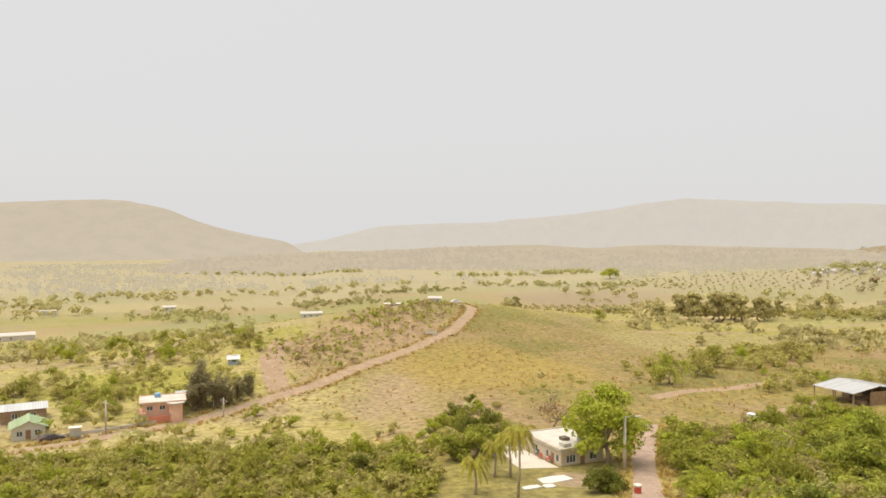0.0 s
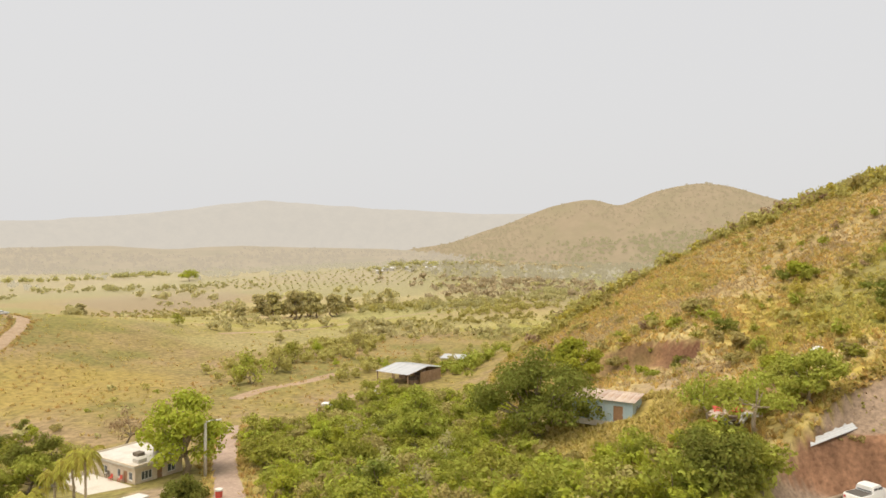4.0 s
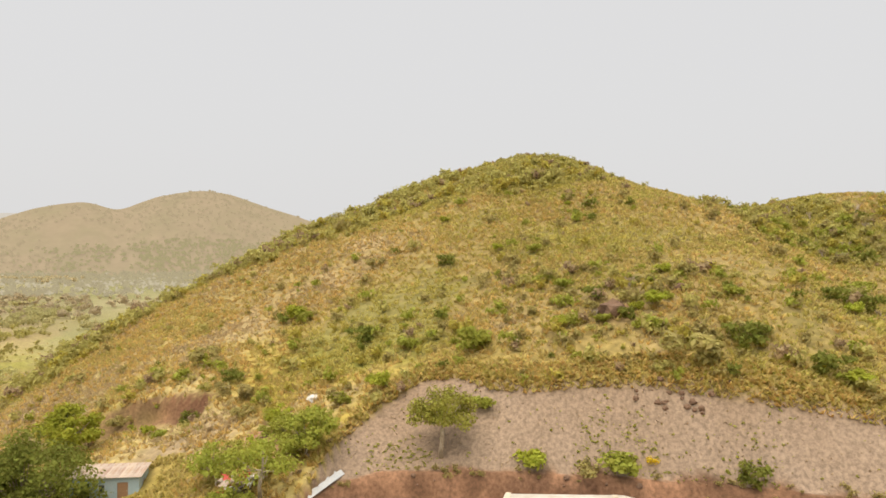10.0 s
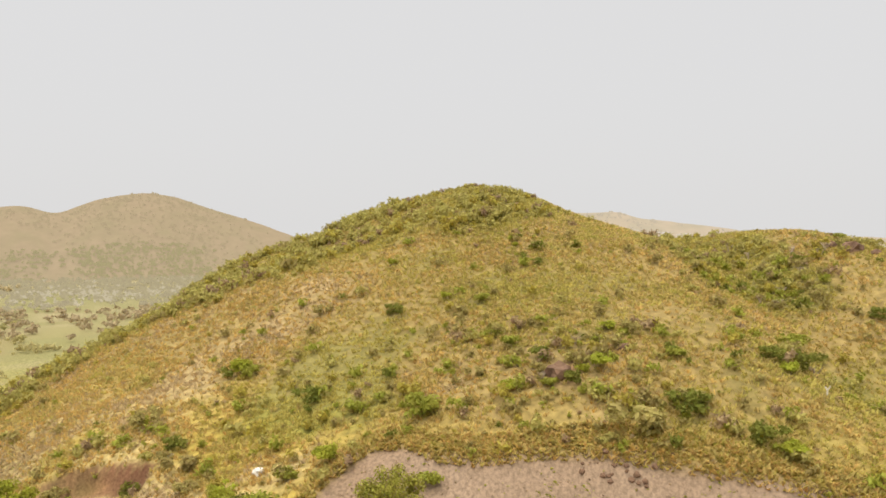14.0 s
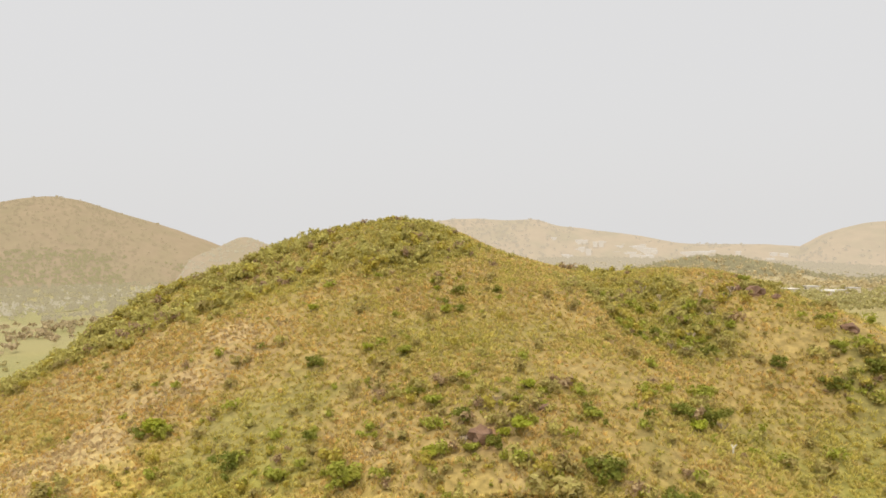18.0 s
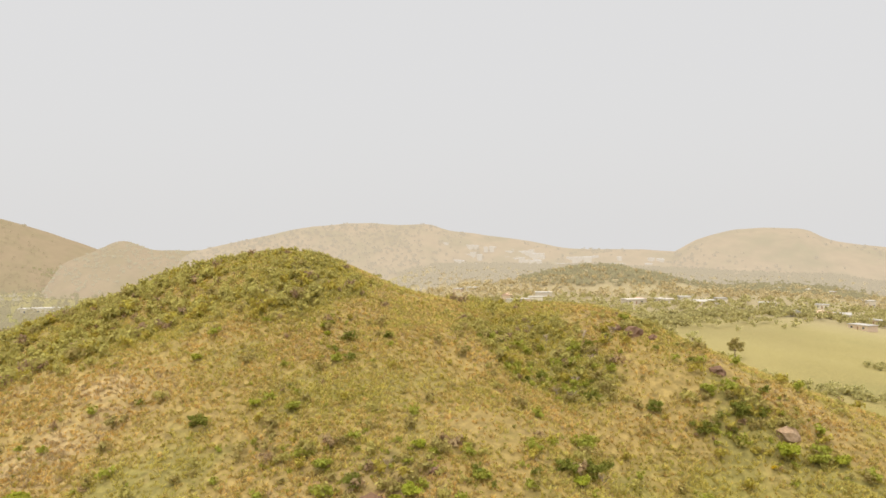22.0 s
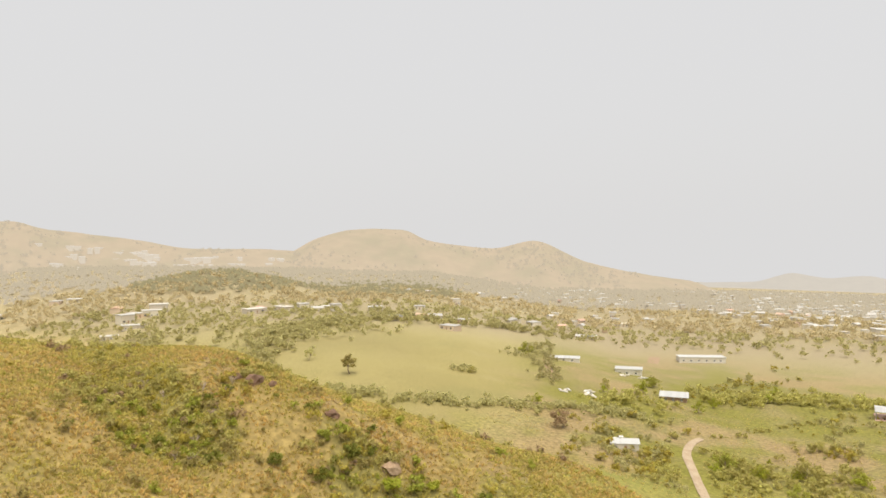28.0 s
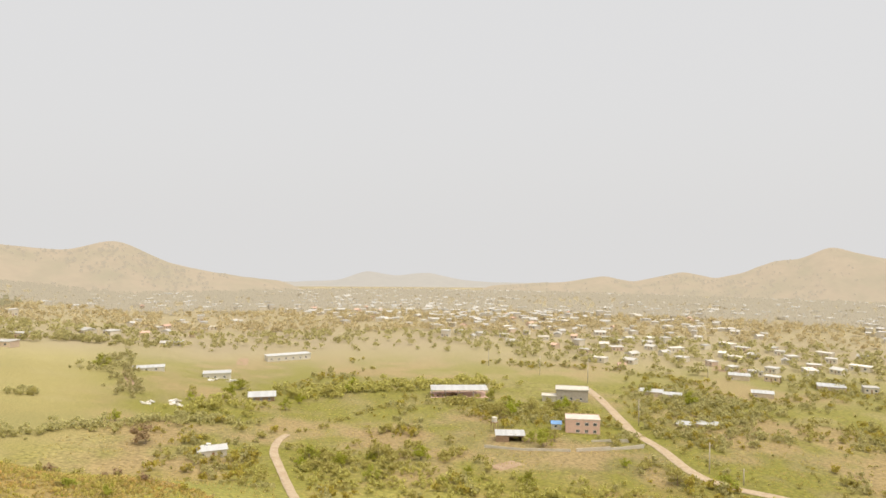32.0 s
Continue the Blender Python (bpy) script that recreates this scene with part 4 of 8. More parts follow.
# ---- thickets: a few kinds of small tree, each copied ----
KINDS = [
    broad_tree("thicket_tree", "bushy green thicket tree", 5.6, 3.1, 40, LEAF["mid"], BARK, 900, 0.23, 14, 0.1, stems=2, limbs=False),
    broad_tree("thicket_tree", "bushy bright green thicket tree", 5.0, 2.9, 41, LEAF["bright"], BARK, 800, 0.23, 13, 0.1, stems=2, limbs=False),
    broad_tree("thicket_tree", "dusty olive thicket tree", 5.2, 3.2, 42, LEAF["olive"], BARK, 800, 0.23, 13, 0.12, stems=3, limbs=False),
    broad_tree("thicket_tree", "dense dark green thicket tree", 6.4, 3.0, 43, LEAF["dark"], BARK, 950, 0.24, 14, 0.1, stems=1, limbs=False),
    broad_tree("thicket_tree", "yellow-green feathery thicket tree", 5.0, 3.3, 44, LEAF["lime"], BARK, 800, 0.23, 13, 0.14, stems=2, limbs=False),
    broad_tree("thicket_tree", "thin dry half-bare thicket tree", 4.8, 2.8, 45, LEAF["far"], PALE_BARK, 420, 0.2, 12, 0.2, stems=2, limbs=False),
]


VALLEY_KINDS = [
    broad_tree("valley_tree", "haze-paled light green valley tree", 5.6, 3.1, 46, LEAF["veil"], BARK, 900, 0.21, 14, 0.1, stems=2, limbs=False),
    broad_tree("valley_tree", "yellow-green bushy valley tree", 5.2, 3.2, 47, LEAF["lime"], BARK, 900, 0.21, 15, 0.12, stems=3, limbs=False),
    broad_tree("valley_tree", "fresh green valley tree", 5.8, 3.0, 48, LEAF["bright"], BARK, 900, 0.21, 15, 0.1, stems=2, limbs=False),
]
EAST_ROAD = [(80, -154), (93, -173), (110, -198), (125, -218), (131, -226), (136, -235), (139, -242), (141, -248), (142, -255)]
NEAR_ROAD = [(38, 74), (43, 84), (48.5, 96), (53, 106), (58.5, 116), (63, 124), (66, 130)]
WEST_ROAD = [(-80, 133), (-55.4, 141), (-44.7, 147), (-26, 160), (-14, 172.5), (1.6, 186.7), (14.3, 200.4), (33, 218.5), (47.5, 237), (57.5, 257), (62, 270), (58, 281), (44, 288)]


def fill(outline, count, group, low, high, name, mix=(0.27, 0.25, 0.15, 0.07, 0.22, 0.04), kinds=KINDS, clear=SHED_GREEN):
    xs, ys = zip(*outline)
    made = 0
    while made < count:
        x, y = plants.uniform(min(xs), max(xs)), plants.uniform(min(ys), max(ys))
        if not in_polygon(np.array([x]), np.array([y]), outline)[0]:
            continue
        if clear and in_polygon(np.array([x]), np.array([y]), clear)[0]:
            continue
        k = int(plants.choice(len(kinds), p=mix))
        s = plants.uniform(low, high)
        m = pose(x, y, float(ground_z(x, y)) - 0.2, 0, 0, plants.uniform(0, 360)) @ Matrix.Diagonal((s, s, s * plants.uniform(0.8, 1.1), 1))
        ob = copy_thing(kinds[k], m)
        ob.name, ob["group"] = name, group
        made += 1


fill(THICKET, 225, "thicket beside the road", 0.42, 1.2, "thicket_tree")
fill(WEST_BELT, 66, "tree belt below the knoll", 0.35, 0.9, "belt_tree", (0.5, 0.25, 0.25), VALLEY_KINDS)
fill([(70, 46), (76, 39), (81, 43), (79, 51), (72, 53)], 16, "bushes before the blue shed", 0.3, 0.55, "shed_bush", (0.3, 0.45, 0.1, 0, 0.15, 0), clear=None)
fill([(2, 100), (14, 104), (22, 113), (30, 130), (43, 147), (37, 156), (28, 144), (17, 123), (7, 110)], 34, "bushes below the palms", 0.4, 0.85, "bank_bush", (0.4, 0.3, 0.1, 0.15, 0.05, 0))
fill([(-24, 112), (-21, 127), (-11, 141), (-2, 143), (7, 128), (12, 117), (5, 107)], 30, "tree belt below the knoll", 0.25, 0.6, "belt_tree", (0.5, 0.2, 0.3), VALLEY_KINDS)
fill([(84, 33), (92, 29), (99, 32), (101, 40), (94, 48), (86, 46)], 24, "bushes beside the terrace", 0.35, 0.75, "terrace_bush")
fill([(120, 150), (150, 140), (160, 165), (135, 172)], 14, "trees round the barn", 0.6, 1.0, "barn_tree", (0.5, 0.2, 0.3), VALLEY_KINDS)
fill([(98, 118), (116, 130), (112, 142), (94, 132)], 10, "trees round the barn", 0.6, 0.9, "barn_tree")
fill([(-95, 172), (-66, 176), (-50, 162), (-42, 168), (-40, 186), (-66, 198), (-98, 192)], 44, "trees behind the roadside houses", 0.7, 1.1, "roadside_tree", (0.45, 0.3, 0.25), VALLEY_KINDS)

VALLEY = [(102.8, 176, 9), (90, 167, 10), (130, 196, 6), (146, 196.5, 8), (115, 188, 8), (121, 173, 3), (140, 237, 4.5), (118, 279, 6.5), (-39, 209, 7),
          (-32, 207, 8), (-45, 234, 6), (-68, 330, 7), (-57, 215, 4), (-48, 208, 6), (-69, 222, 7), (-79, 227, 8), (-15, 215, 4.5), (-21, 231, 5),
          (-26, 142, 2), (-23, 148, 1.9), (-11.7, 164, 3.5), (16, 135, 3), (34, 127, 5.5)]
EAST = [(72, -334, 6), (70, -345, 6.5), (64, -338, 5.5), (50, -345, 6.5), (45, -342, 6), (42, -350, 7), (37, -346, 6), (46, -274, 6), (43, -278, 5.5), (38, -279, 6), (42, -286, 4.5),
        (116, -218, 4.5), (112, -216, 4), (119, -229, 4), (96, -234, 4.5), (91, -231, 4), (84, -249, 3.5), (111, -245, 2.5), (71, -222, 3.5), (64, -216, 3), (59, -228, 3.5), (172, -274, 6), (168, -300, 7),
        (170, -318, 6), (165, -340, 8), (160, -350, 6), (164, -366, 7), (150, -380, 7), (212, -331, 7), (209, -284, 5), (76, -263, 4.5), (37.5, -220, 6.5), (9.5, -253, 4), (95, -236, 8), (116, -224, 8), (80, -239, 6.5), (106, -276, 4.5), (41, -270, 8), (64, -323, 8),
        (57, -334, 8), (81, -355, 7), (45, -345, 5.5), (68, -315, 9), (212, -327, 7), (204, -308, 8), (216, -294, 6), (294, -320, 9), (201, -227, 5.5),
        (254, -238, 4.5), (4, -400, 7), (-16, -378, 9), (-7, -240, 7), (-22, -241, 7), (161, -224, 3), (158, -197, 2.5), (88, -214, 6), (104, -225, 6)]
for spots, group, name in ((VALLEY, "scattered valley trees", "valley_tree"), (EAST, "trees about the farm plots", "farm_tree")):
    for n, (x, y, h) in enumerate(spots):
        s = h / 5.6
        ob = copy_thing(VALLEY_KINDS[(n * 7) % 3], pose(x, y, float(ground_z(x, y)) - 0.2, 0, 0, n * 77) @ Matrix.Diagonal((s, s, s, 1)))
        ob.name, ob["group"] = name, group
big = broad_tree("grove_tree", "tall dull green grove tree on the plain", 17, 5.6, 50, LEAF["grove"], BARK, 1300, 0.75, 22, 0.1, limbs=False)
grove_spots = ((170, 330, 0.6), (209, 344, 1.1), (222, 346, 1.05), (242, 342, 0.6), (178, 320, 1.0), (188, 326, 1.1), (197, 321, 1.15), (206, 330, 1.1), (214, 324, 1.0), (226, 327, 0.95), (234, 334, 0.9), (218, 338, 1.1), (192, 338, 1.0),
               (160, 306, 0.55), (246, 350, 0.8), (262, 362, 0.7), (325, 400, 0.8), (128, 436, 0.7), (300, 380, 0.6),
               (536, 622, 0.55), (560, 612, 0.5), (604, 636, 0.6), (492, 622, 0.5), (626, 628, 0.5), (582, 606, 0.5))
for n, (x, y, s) in enumerate(grove_spots):
    ob = big if n == 0 else copy_thing(big, pose(0, 0, 0))
    ob["group"] = "grove on the plain"
    stand(ob, x, y, n * 61, s)

for root, (x, y) in zip(KINDS, ((55, 96), (70, 104), (80, 112), (90, 100), (66, 60), (60, 74))):
    stand(root, x, y)
    root["group"] = "thicket beside the road"
for root, (x, y) in zip(VALLEY_KINDS, ((-30, 112), (-8, 104), (-44, 108))):
    stand(root, x, y)
    root["group"] = "tree belt below the knoll"

# ---- shrubs on the hill that stand out ----
SHRUBS = []
for k, (mat, word) in enumerate((("mid", "green"), ("dark", "dark green"), ("bright", "bright green"), ("olive", "dusty olive"))):
    ob = new("shrub", leaf_mesh("shrub", bush_cards(np.random.default_rng(60 + k), 1.0, 0.55, 420, 0.085), LEAF[mat]))
    SHRUBS.append(tagged(ob, f"rounded {word} shrub on the grassy hillside", "shrub", "hillside shrubs"))
HILL_SHRUBS = [(111.2, -9.0, 2.6), (111.0, -12.4, 2.8), (112.6, -14.2, 2.4), (115.4, -7.4, 2.6), (99.5, 29.5, 3.2), (94.5, 34.0, 3.0), (97.0, 37.5, 3.4), (101.5, 44.5, 3.2), (143, 2, 3.0), (145, 20.3, 3.4), (101, 23.3, 4.0), (99, -19.2, 6.6), (109.2, 10.6, 5.8), (102.5, -28.2, 4.6), (137, 50.5, 4.8), (121, 60.4, 4.4),
               (130, -53, 4.8), (119, -50.5, 4.4), (113, -17.4, 3.8), (129.7, -6.8, 2.6), (124.4, -3.2, 3.4), (118.4, -8, 3.2), (123, -19.6, 2.8), (121.8, -23.3, 3.2),
               (114.5, -28.6, 3.0), (138.5, -72.1, 3.2), (147, 9.7, 2.4), (147, -56.7, 2.8), (129.4, -0.3, 2.4), (117.8, -44.6, 3.4), (114.7, -47, 3.0), (104, -28.7, 3.6),
               (138.8, -84.4, 3.4), (132, -79.2, 3.4), (166, 24, 2.6), (151.4, 36.2, 3.2), (135.8, 47, 3.4), (98, -36.4, 4.0), (95.8, -40, 3.6), (107, 48.6, 4.6),
               (115, 22, 3.6), (121.4, 31.4, 4.0), (89.6, 2, 4.4), (90.3, -5.5, 3.0), (90.2, -9.2, 4.6), (89, -25, 4.0), (124, -92, 4.6), (128, -96, 4.2), (121, -97, 3.8), (133, -88, 3.6),
               (119, -101, 3.4), (168, -80, 3.4), (175, -82, 3.0), (108.5, 57, 3.0), (107.5, 64, 2.4), (111.5, 71, 3.2), (104.5, 60, 2.4), (113, 52, 3.4), (111, -3, 3.2), (117, 3, 3.0), (96.2, 8.2, 3.4), (158, -10, 2.2), (170, -5, 2.0), (162, 12, 2.2)]
for n, (x, y, s) in enumerate(HILL_SHRUBS):
    m = pose(x, y, float(ground_z(x, y)) - 0.15, 0, 0, n * 53) @ Matrix.Diagonal((s, s, s * 0.85, 1))
    if n < 4:
        SHRUBS[n].matrix_basis = m
    else:
        copy_thing(SHRUBS[(n * 5) % 4], pose(0, 0, 0)).matrix_basis = m


def slope_mask(x, y):
    z = ground_z(x, y, False)
    bare = (x < x_on(TERRACE_BACK, y) - 0.4) & (y > -66) & (y < 48)
    yard = (np.hypot(x - 88, y - 56) < 9) | ((x < 100) & (y > 48) & (y < 75) & (z < -30))
    cut = (np.abs(x - x_on(CUT_FOOT, y) + 1.3) < 1.5) & (y > 54) & (y < 75.5)
    return (z > -39) & ~bare & ~yard & ~cut & (x > 70) & (np.hypot(x - 190, y + 20) < 190)


@area((80, 300, -150, 130))
def shrub_chance(x, y):
    crest = np.exp(-(((x - 176) / 20) ** 2 + ((y + 82) / 10) ** 2))
    foot = step(12, 2, np.abs(x - x_on(TERRACE_BACK, y) - 5)) * step(-70, -40, y) * step(70, 30, y)
    top = step(45, 15, np.hypot(x - 226, y - 4)) * 0.25
    patch = step(0.02, 0.3, rough(x, y, 30, 81) - 0.5 * turf(x, y))
    chance = 0.05 + 0.2 * patch + 1.0 * within(x, y, GULLY, 7) + 0.8 * within(x, y, SPUR, 4) + 0.55 * within(x, y, UPPER_BAND, 5) + 0.40 * within(x, y, LOWER_BAND, 5)
    chance = chance + (0.45 + 0.6 * rough(x, y, 18, 85)) * within(x, y, NORTH_FLANK, 6) + 0.4 * crest + 0.18 * foot + top - 0.15 * strip(x, y, STRAW_STRIP, 7)
    return np.clip(chance, 0, 1) * slope_mask(x, y)


small = [bush_cards(np.random.default_rng(70 + k), 1.0, 0.62, 64, 0.145) for k in range(5)]
middle = [bush_cards(np.random.default_rng(190 + k), 1.0, 0.62, 34, 0.17) for k in range(5)]
distant = [bush_cards(np.random.default_rng(180 + k), 1.0, 0.62, 14, 0.28) for k in range(5)]
coarse = [bush_cards(np.random.default_rng(80 + k), 1.0, 0.62, 26, 0.25) for k in range(5)]
xs, ys = scatter(plants, 23000, shrub_chance)
third = plants.random(len(xs))
# beyond 180 m many darker shrubs take the haze-paled leaves
third = np.where((np.hypot(xs, ys) > 180) & (third < 0.5), 0.55 + 0.46 * third, third)
for name, label, mat, low, high in (("green_hill_shrubs", "low green shrubs over the hillside", "mid", 0.0, 0.27), ("dark_hill_shrubs", "dark green shrubs along ridge and gully", "dark", 0.27, 0.31),
                                   ("olive_hill_shrubs", "dusty olive shrubs over the hillside", "olive", 0.31, 0.55), ("bright_hill_shrubs", "fresh green shrubs over the hillside", "veil", 0.55, 0.78), ("yellow_hill_shrubs", "yellow-green shrubs over the hillside", "yellow", 0.78, 0.93),
                                   ("dry_hill_shrubs", "dry brown leafless shrubs on the hillside", "dry", 0.93, 1.0)):
    pick = (third >= low) & (third < high)
    low_top = 1 - 0.5 * np.maximum(step(48, 20, np.hypot(xs[pick] - 232, ys[pick] + 4)), step(30, 12, np.hypot(xs[pick] - 194, ys[pick] + 75)))
    joined_plants(name, label, "shrubs", small, xs[pick], ys[pick], (0.8 + 2.4 * plants.random(pick.sum()) ** 2) * low_top * (1 + 0.45 * within(xs[pick], ys[pick], NORTH_FLANK, 4)), LEAF[mat], plants, 0.1)


# taller bushes that break the skyline of the north ridge
line = [(236, 30), (224, 52), (212, 72), (208, 92), (206, 112)]
xs, ys = [], []
for (ax, ay), (bx, by) in zip(line, line[1:]):
    t = plants.random(42)
    xs.append(ax + (bx - ax) * t + plants.normal(size=42) * 5)
    ys.append(ay + (by - ay) * t + plants.normal(size=42) * 5)
xs, ys = np.concatenate(xs), np.concatenate(ys)
joined_plants("ridge_bushes", "tall green bushes along the north ridge", "shrubs", small, xs, ys, 1.4 + 2.8 * plants.random(len(xs)) ** 2, LEAF["veil"], plants, 0.1)


# ---- grass on the hill ----
def tuft(seed, blades=3):
    rng, verts = np.random.default_rng(seed), []
    for b in range(blades):
        a, out, h = rng.random() * 6.28, 0.45 + 0.5 * rng.random(), 0.45 + 0.45 * rng.random()
        px, py, w = -math.sin(a) * 0.19, math.cos(a) * 0.19, 0.9 + 0.4 * rng.random()
        cx, cy = math.cos(a) * out, math.sin(a) * out
        verts += [(-px * w, -py * w, 0), (px * w, py * w, 0), (cx * 0.6 + px * 0.9, cy * 0.6 + py * 0.9, h * 0.75), (cx - px * 0.2, cy - py * 0.2, h)]
    return np.array(verts)


def clump(seed, blades=8):
    """A knee-high clump of arching blades."""
    rng, verts = np.random.default_rng(seed), []
    for b in range(blades):
        a, out, h = rng.random() * 6.28, 0.25 + 0.6 * rng.random(), 0.45 + 0.5 * rng.random()
        px, py = -math.sin(a) * 0.13, math.cos(a) * 0.13
        ox, oy = rng.normal() * 0.22, rng.normal() * 0.22
        cx, cy = math.cos(a) * out, math.sin(a) * out
        verts += [(ox - px, oy - py, 0), (ox + px, oy + py, 0), (ox + cx * 0.5 + px, oy + cy * 0.5 + py, h * 0.85), (ox + cx - px * 0.3, oy + cy - py * 0.3, h)]
    return np.array(verts)


tufts = [tuft(90 + k) for k in range(6)]
clumps = [clump(140 + k) for k in range(8)]


@area((72, 260, -150, 130))
def grass_chance(x, y):
    return slope_mask(x, y) * np.clip(0.65 + 0.9 * rough(x, y, 12, 83), 0.1, 1) * step(360, 170, x)


xs, ys = scatter(plants, 138000, grass_chance)
dry = turf(xs, ys) + 0.2 * plants.normal(size=len(xs))
for name, label, mat, low, high in (("hill_grass", "yellow-green grass over the hillside", "grass", -0.10, 0.22), ("hill_straw", "dry straw-coloured grass over the hillside", "straw", 0.5, 9), ("golden_hill_grass", "golden dry grass over the hillside", "gold", 0.22, 0.5),
                                   ("hill_weeds", "green weeds over the hillside", "weed", -9, -0.10)):
    pick = (dry >= low) & (dry < high)
    joined_plants(name, label, "grass", clumps, xs[pick], ys[pick], 0.5 + 0.55 * plants.random(pick.sum()) ** 1.5, LEAF[mat], plants, 0.08)


# grass fringe over the cut edge, and low green growth between the grass
ys = plants.uniform(-64, 28, 5200)
xs = x_on(TERRACE_BACK, ys) - 0.7 + 5.0 * plants.random(5200)
for mat, odd in (("grass", 0), ("gold", 1), ("weed", 2)):
    joined_plants("edge_grass", "shaggy grass hanging over the terrace cut", "grass", tufts, xs[odd::3], ys[odd::3], 0.5 + 0.5 * plants.random(len(xs[odd::3])), LEAF[mat], plants, -0.05)
xs, ys = scatter(plants, 44000, grass_chance)
green = rough(xs, ys, 26, 98) + 0.6 * rough(xs, ys, 7, 99) > -0.05 - 0.4 * step(60, 30, np.hypot(xs - 180, ys + 70))
green &= (ys < 12) | (plants.random(len(xs)) < 0.55)
xs, ys = xs[green], ys[green]
for mat, odd in (("mid", 0), ("lime", 1), ("olive", 2)):
    joined_plants("hill_undergrowth", "low green growth between the hill grass", "shrubs", [p[:44] for p in small], xs[odd::3], ys[odd::3], 0.5 + 0.7 * plants.random(len(xs[odd::3])), LEAF[mat], plants, 0.05)


# ---- undergrowth of the thickets ----
for outline, name in ((THICKET, "thicket_undergrowth"), (WEST_BELT, "belt_undergrowth")):
    ox, oy = zip(*outline)
    xs, ys = plants.uniform(min(ox), max(ox), 1500), plants.uniform(min(oy), max(oy), 1500)
    keep = in_polygon(xs, ys, outline) & ~in_polygon(xs, ys, SHED_GREEN)
    xs, ys = xs[keep], ys[keep]
    mix = plants.random(len(xs))
    for mat, low, high in (("mid", 0, 0.35), ("bright", 0.35, 0.55), ("lime", 0.55, 0.75), ("olive", 0.75, 1)) if outline is THICKET else (("veil", 0, 0.5), ("lime", 0.5, 1)):
        pick = (mix >= low) & (mix < high)
        joined_plants(name, "dense green undergrowth between thicket trees", "undergrowth", small, xs[pick], ys[pick], 1.2 + 1.8 * plants.random(pick.sum()), LEAF[mat], plants, 0.1)


# ---- scrub over the valley floor ----
@area((-130, 420, 130, 620))
def scrub_chance(x, y):
    r = np.hypot(x, y)
    n = rough(x, y, 70, 87) + 0.6 * rough(x, y, 22, 88)
    knoll = in_polygon(x, y, KNOLL_FACE)
    road, _ = off_line(x, y, WEST_ROAD)
    ok = (road > 5) & (ground_z(x, y, False) < -30) & (np.arctan2(x, y) < 1.1)
    wild = step(-0.05 + 0.2 * step(240, 320, r), 0.28 + 0.1 * step(240, 320, r), n)
    return np.clip(wild, 0, 1) * ok * ~knoll * step(640, 300, r)


xs, ys = scatter(plants, 9000, scrub_chance)
mix = plants.random(len(xs))
for name, label, mat, low, high in (("valley_scrub", "green scrub over the valley floor", "veil", 0, 0.4), ("olive_valley_scrub", "haze-paled olive scrub over the valley floor", "far", 0.4, 0.8),
                                   ("dark_valley_scrub", "dark scrub trees over the valley floor", "mid", 0.8, 1)):
    pick = (mix >= low) & (mix < high) & (np.hypot(xs, ys) < 255)
    size = (1.2 + 3.2 * plants.random(pick.sum()) ** 2.2) * (0.75 + np.hypot(xs[pick], ys[pick]) / 700)
    joined_plants(name, label, "scrub", coarse, xs[pick], ys[pick], size, LEAF[mat], plants, 0.1)

# from 255 m out the scrub gets the leaf colour paled for haze
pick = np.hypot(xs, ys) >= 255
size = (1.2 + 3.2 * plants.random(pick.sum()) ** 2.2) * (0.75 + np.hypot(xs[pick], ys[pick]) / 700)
joined_plants("dusty_valley_scrub", "haze-paled scrub over the middle of the valley", "scrub", coarse, xs[pick], ys[pick], size, LEAF["haze"], plants, 0.1)


@area((-20, 62, 188, 292))
def knoll_chance(x, y):
    road, _ = off_line(x, y, WEST_ROAD)
    return within(x, y, KNOLL_FACE, 4) * (road > 3.4) * np.clip(0.6 + rough(x, y, 14, 145), 0, 1)


xs, ys = scatter(plants, 2300, knoll_chance)
for name, label, mat, odd in (("knoll_shrubs", "low olive shrubs over the bare knoll", "veil", 0), ("dry_knoll_shrubs", "dry brown shrubs over the bare knoll", "dry", 1), ("green_knoll_shrubs", "small green shrubs over the bare knoll", "mid", 2)):
    joined_plants(name, label, "shrubs", middle, xs[odd::3], ys[odd::3], 0.8 + 1.7 * plants.random(len(xs[odd::3])) ** 2, LEAF[mat], plants, 0.1)

# weeds that grow in over the edges of the roads
for line, half, count in ((WEST_ROAD, 2.6, 900), (NEAR_ROAD, 2.4, 420)):
    line = np.array(line, float)
    part_of = plants.integers(0, len(line) - 1, count)
    along = line[part_of + 1] - line[part_of]
    spot = line[part_of] + along * plants.random((count, 1))
    aside = np.c_[-along[:, 1], along[:, 0]] / np.linalg.norm(along, axis=1)[:, None] * (plants.choice([-1, 1], count) * (half + 0.9 * np.abs(plants.normal(size=count)) - 0.35))[:, None]
    spot = spot + aside
    for mat, odd in (("gold", 0), ("grass", 1)):
        joined_plants("verge_weeds", "dusty weeds along the edge of the road", "grass", clumps, spot[odd::2, 0], spot[odd::2, 1], 0.45 + 0.5 * plants.random(len(spot[odd::2])), LEAF[mat], plants, 0.05)


@area((-120, 330, 120, 380))
def meadow_chance(x, y):
    road, _ = off_line(x, y, WEST_ROAD)
    ok = (road > 3.2) & (ground_z(x, y, False) < -28) & (np.arctan2(x, y) < 1.15) & ~in_polygon(x, y, THICKET)
    return ok * np.clip(0.45 + 1.1 * rough(x, y, 25, 89), 0, 1) * step(400, 160, np.hypot(x, y))


xs, ys = scatter(plants, 20000, meadow_chance)
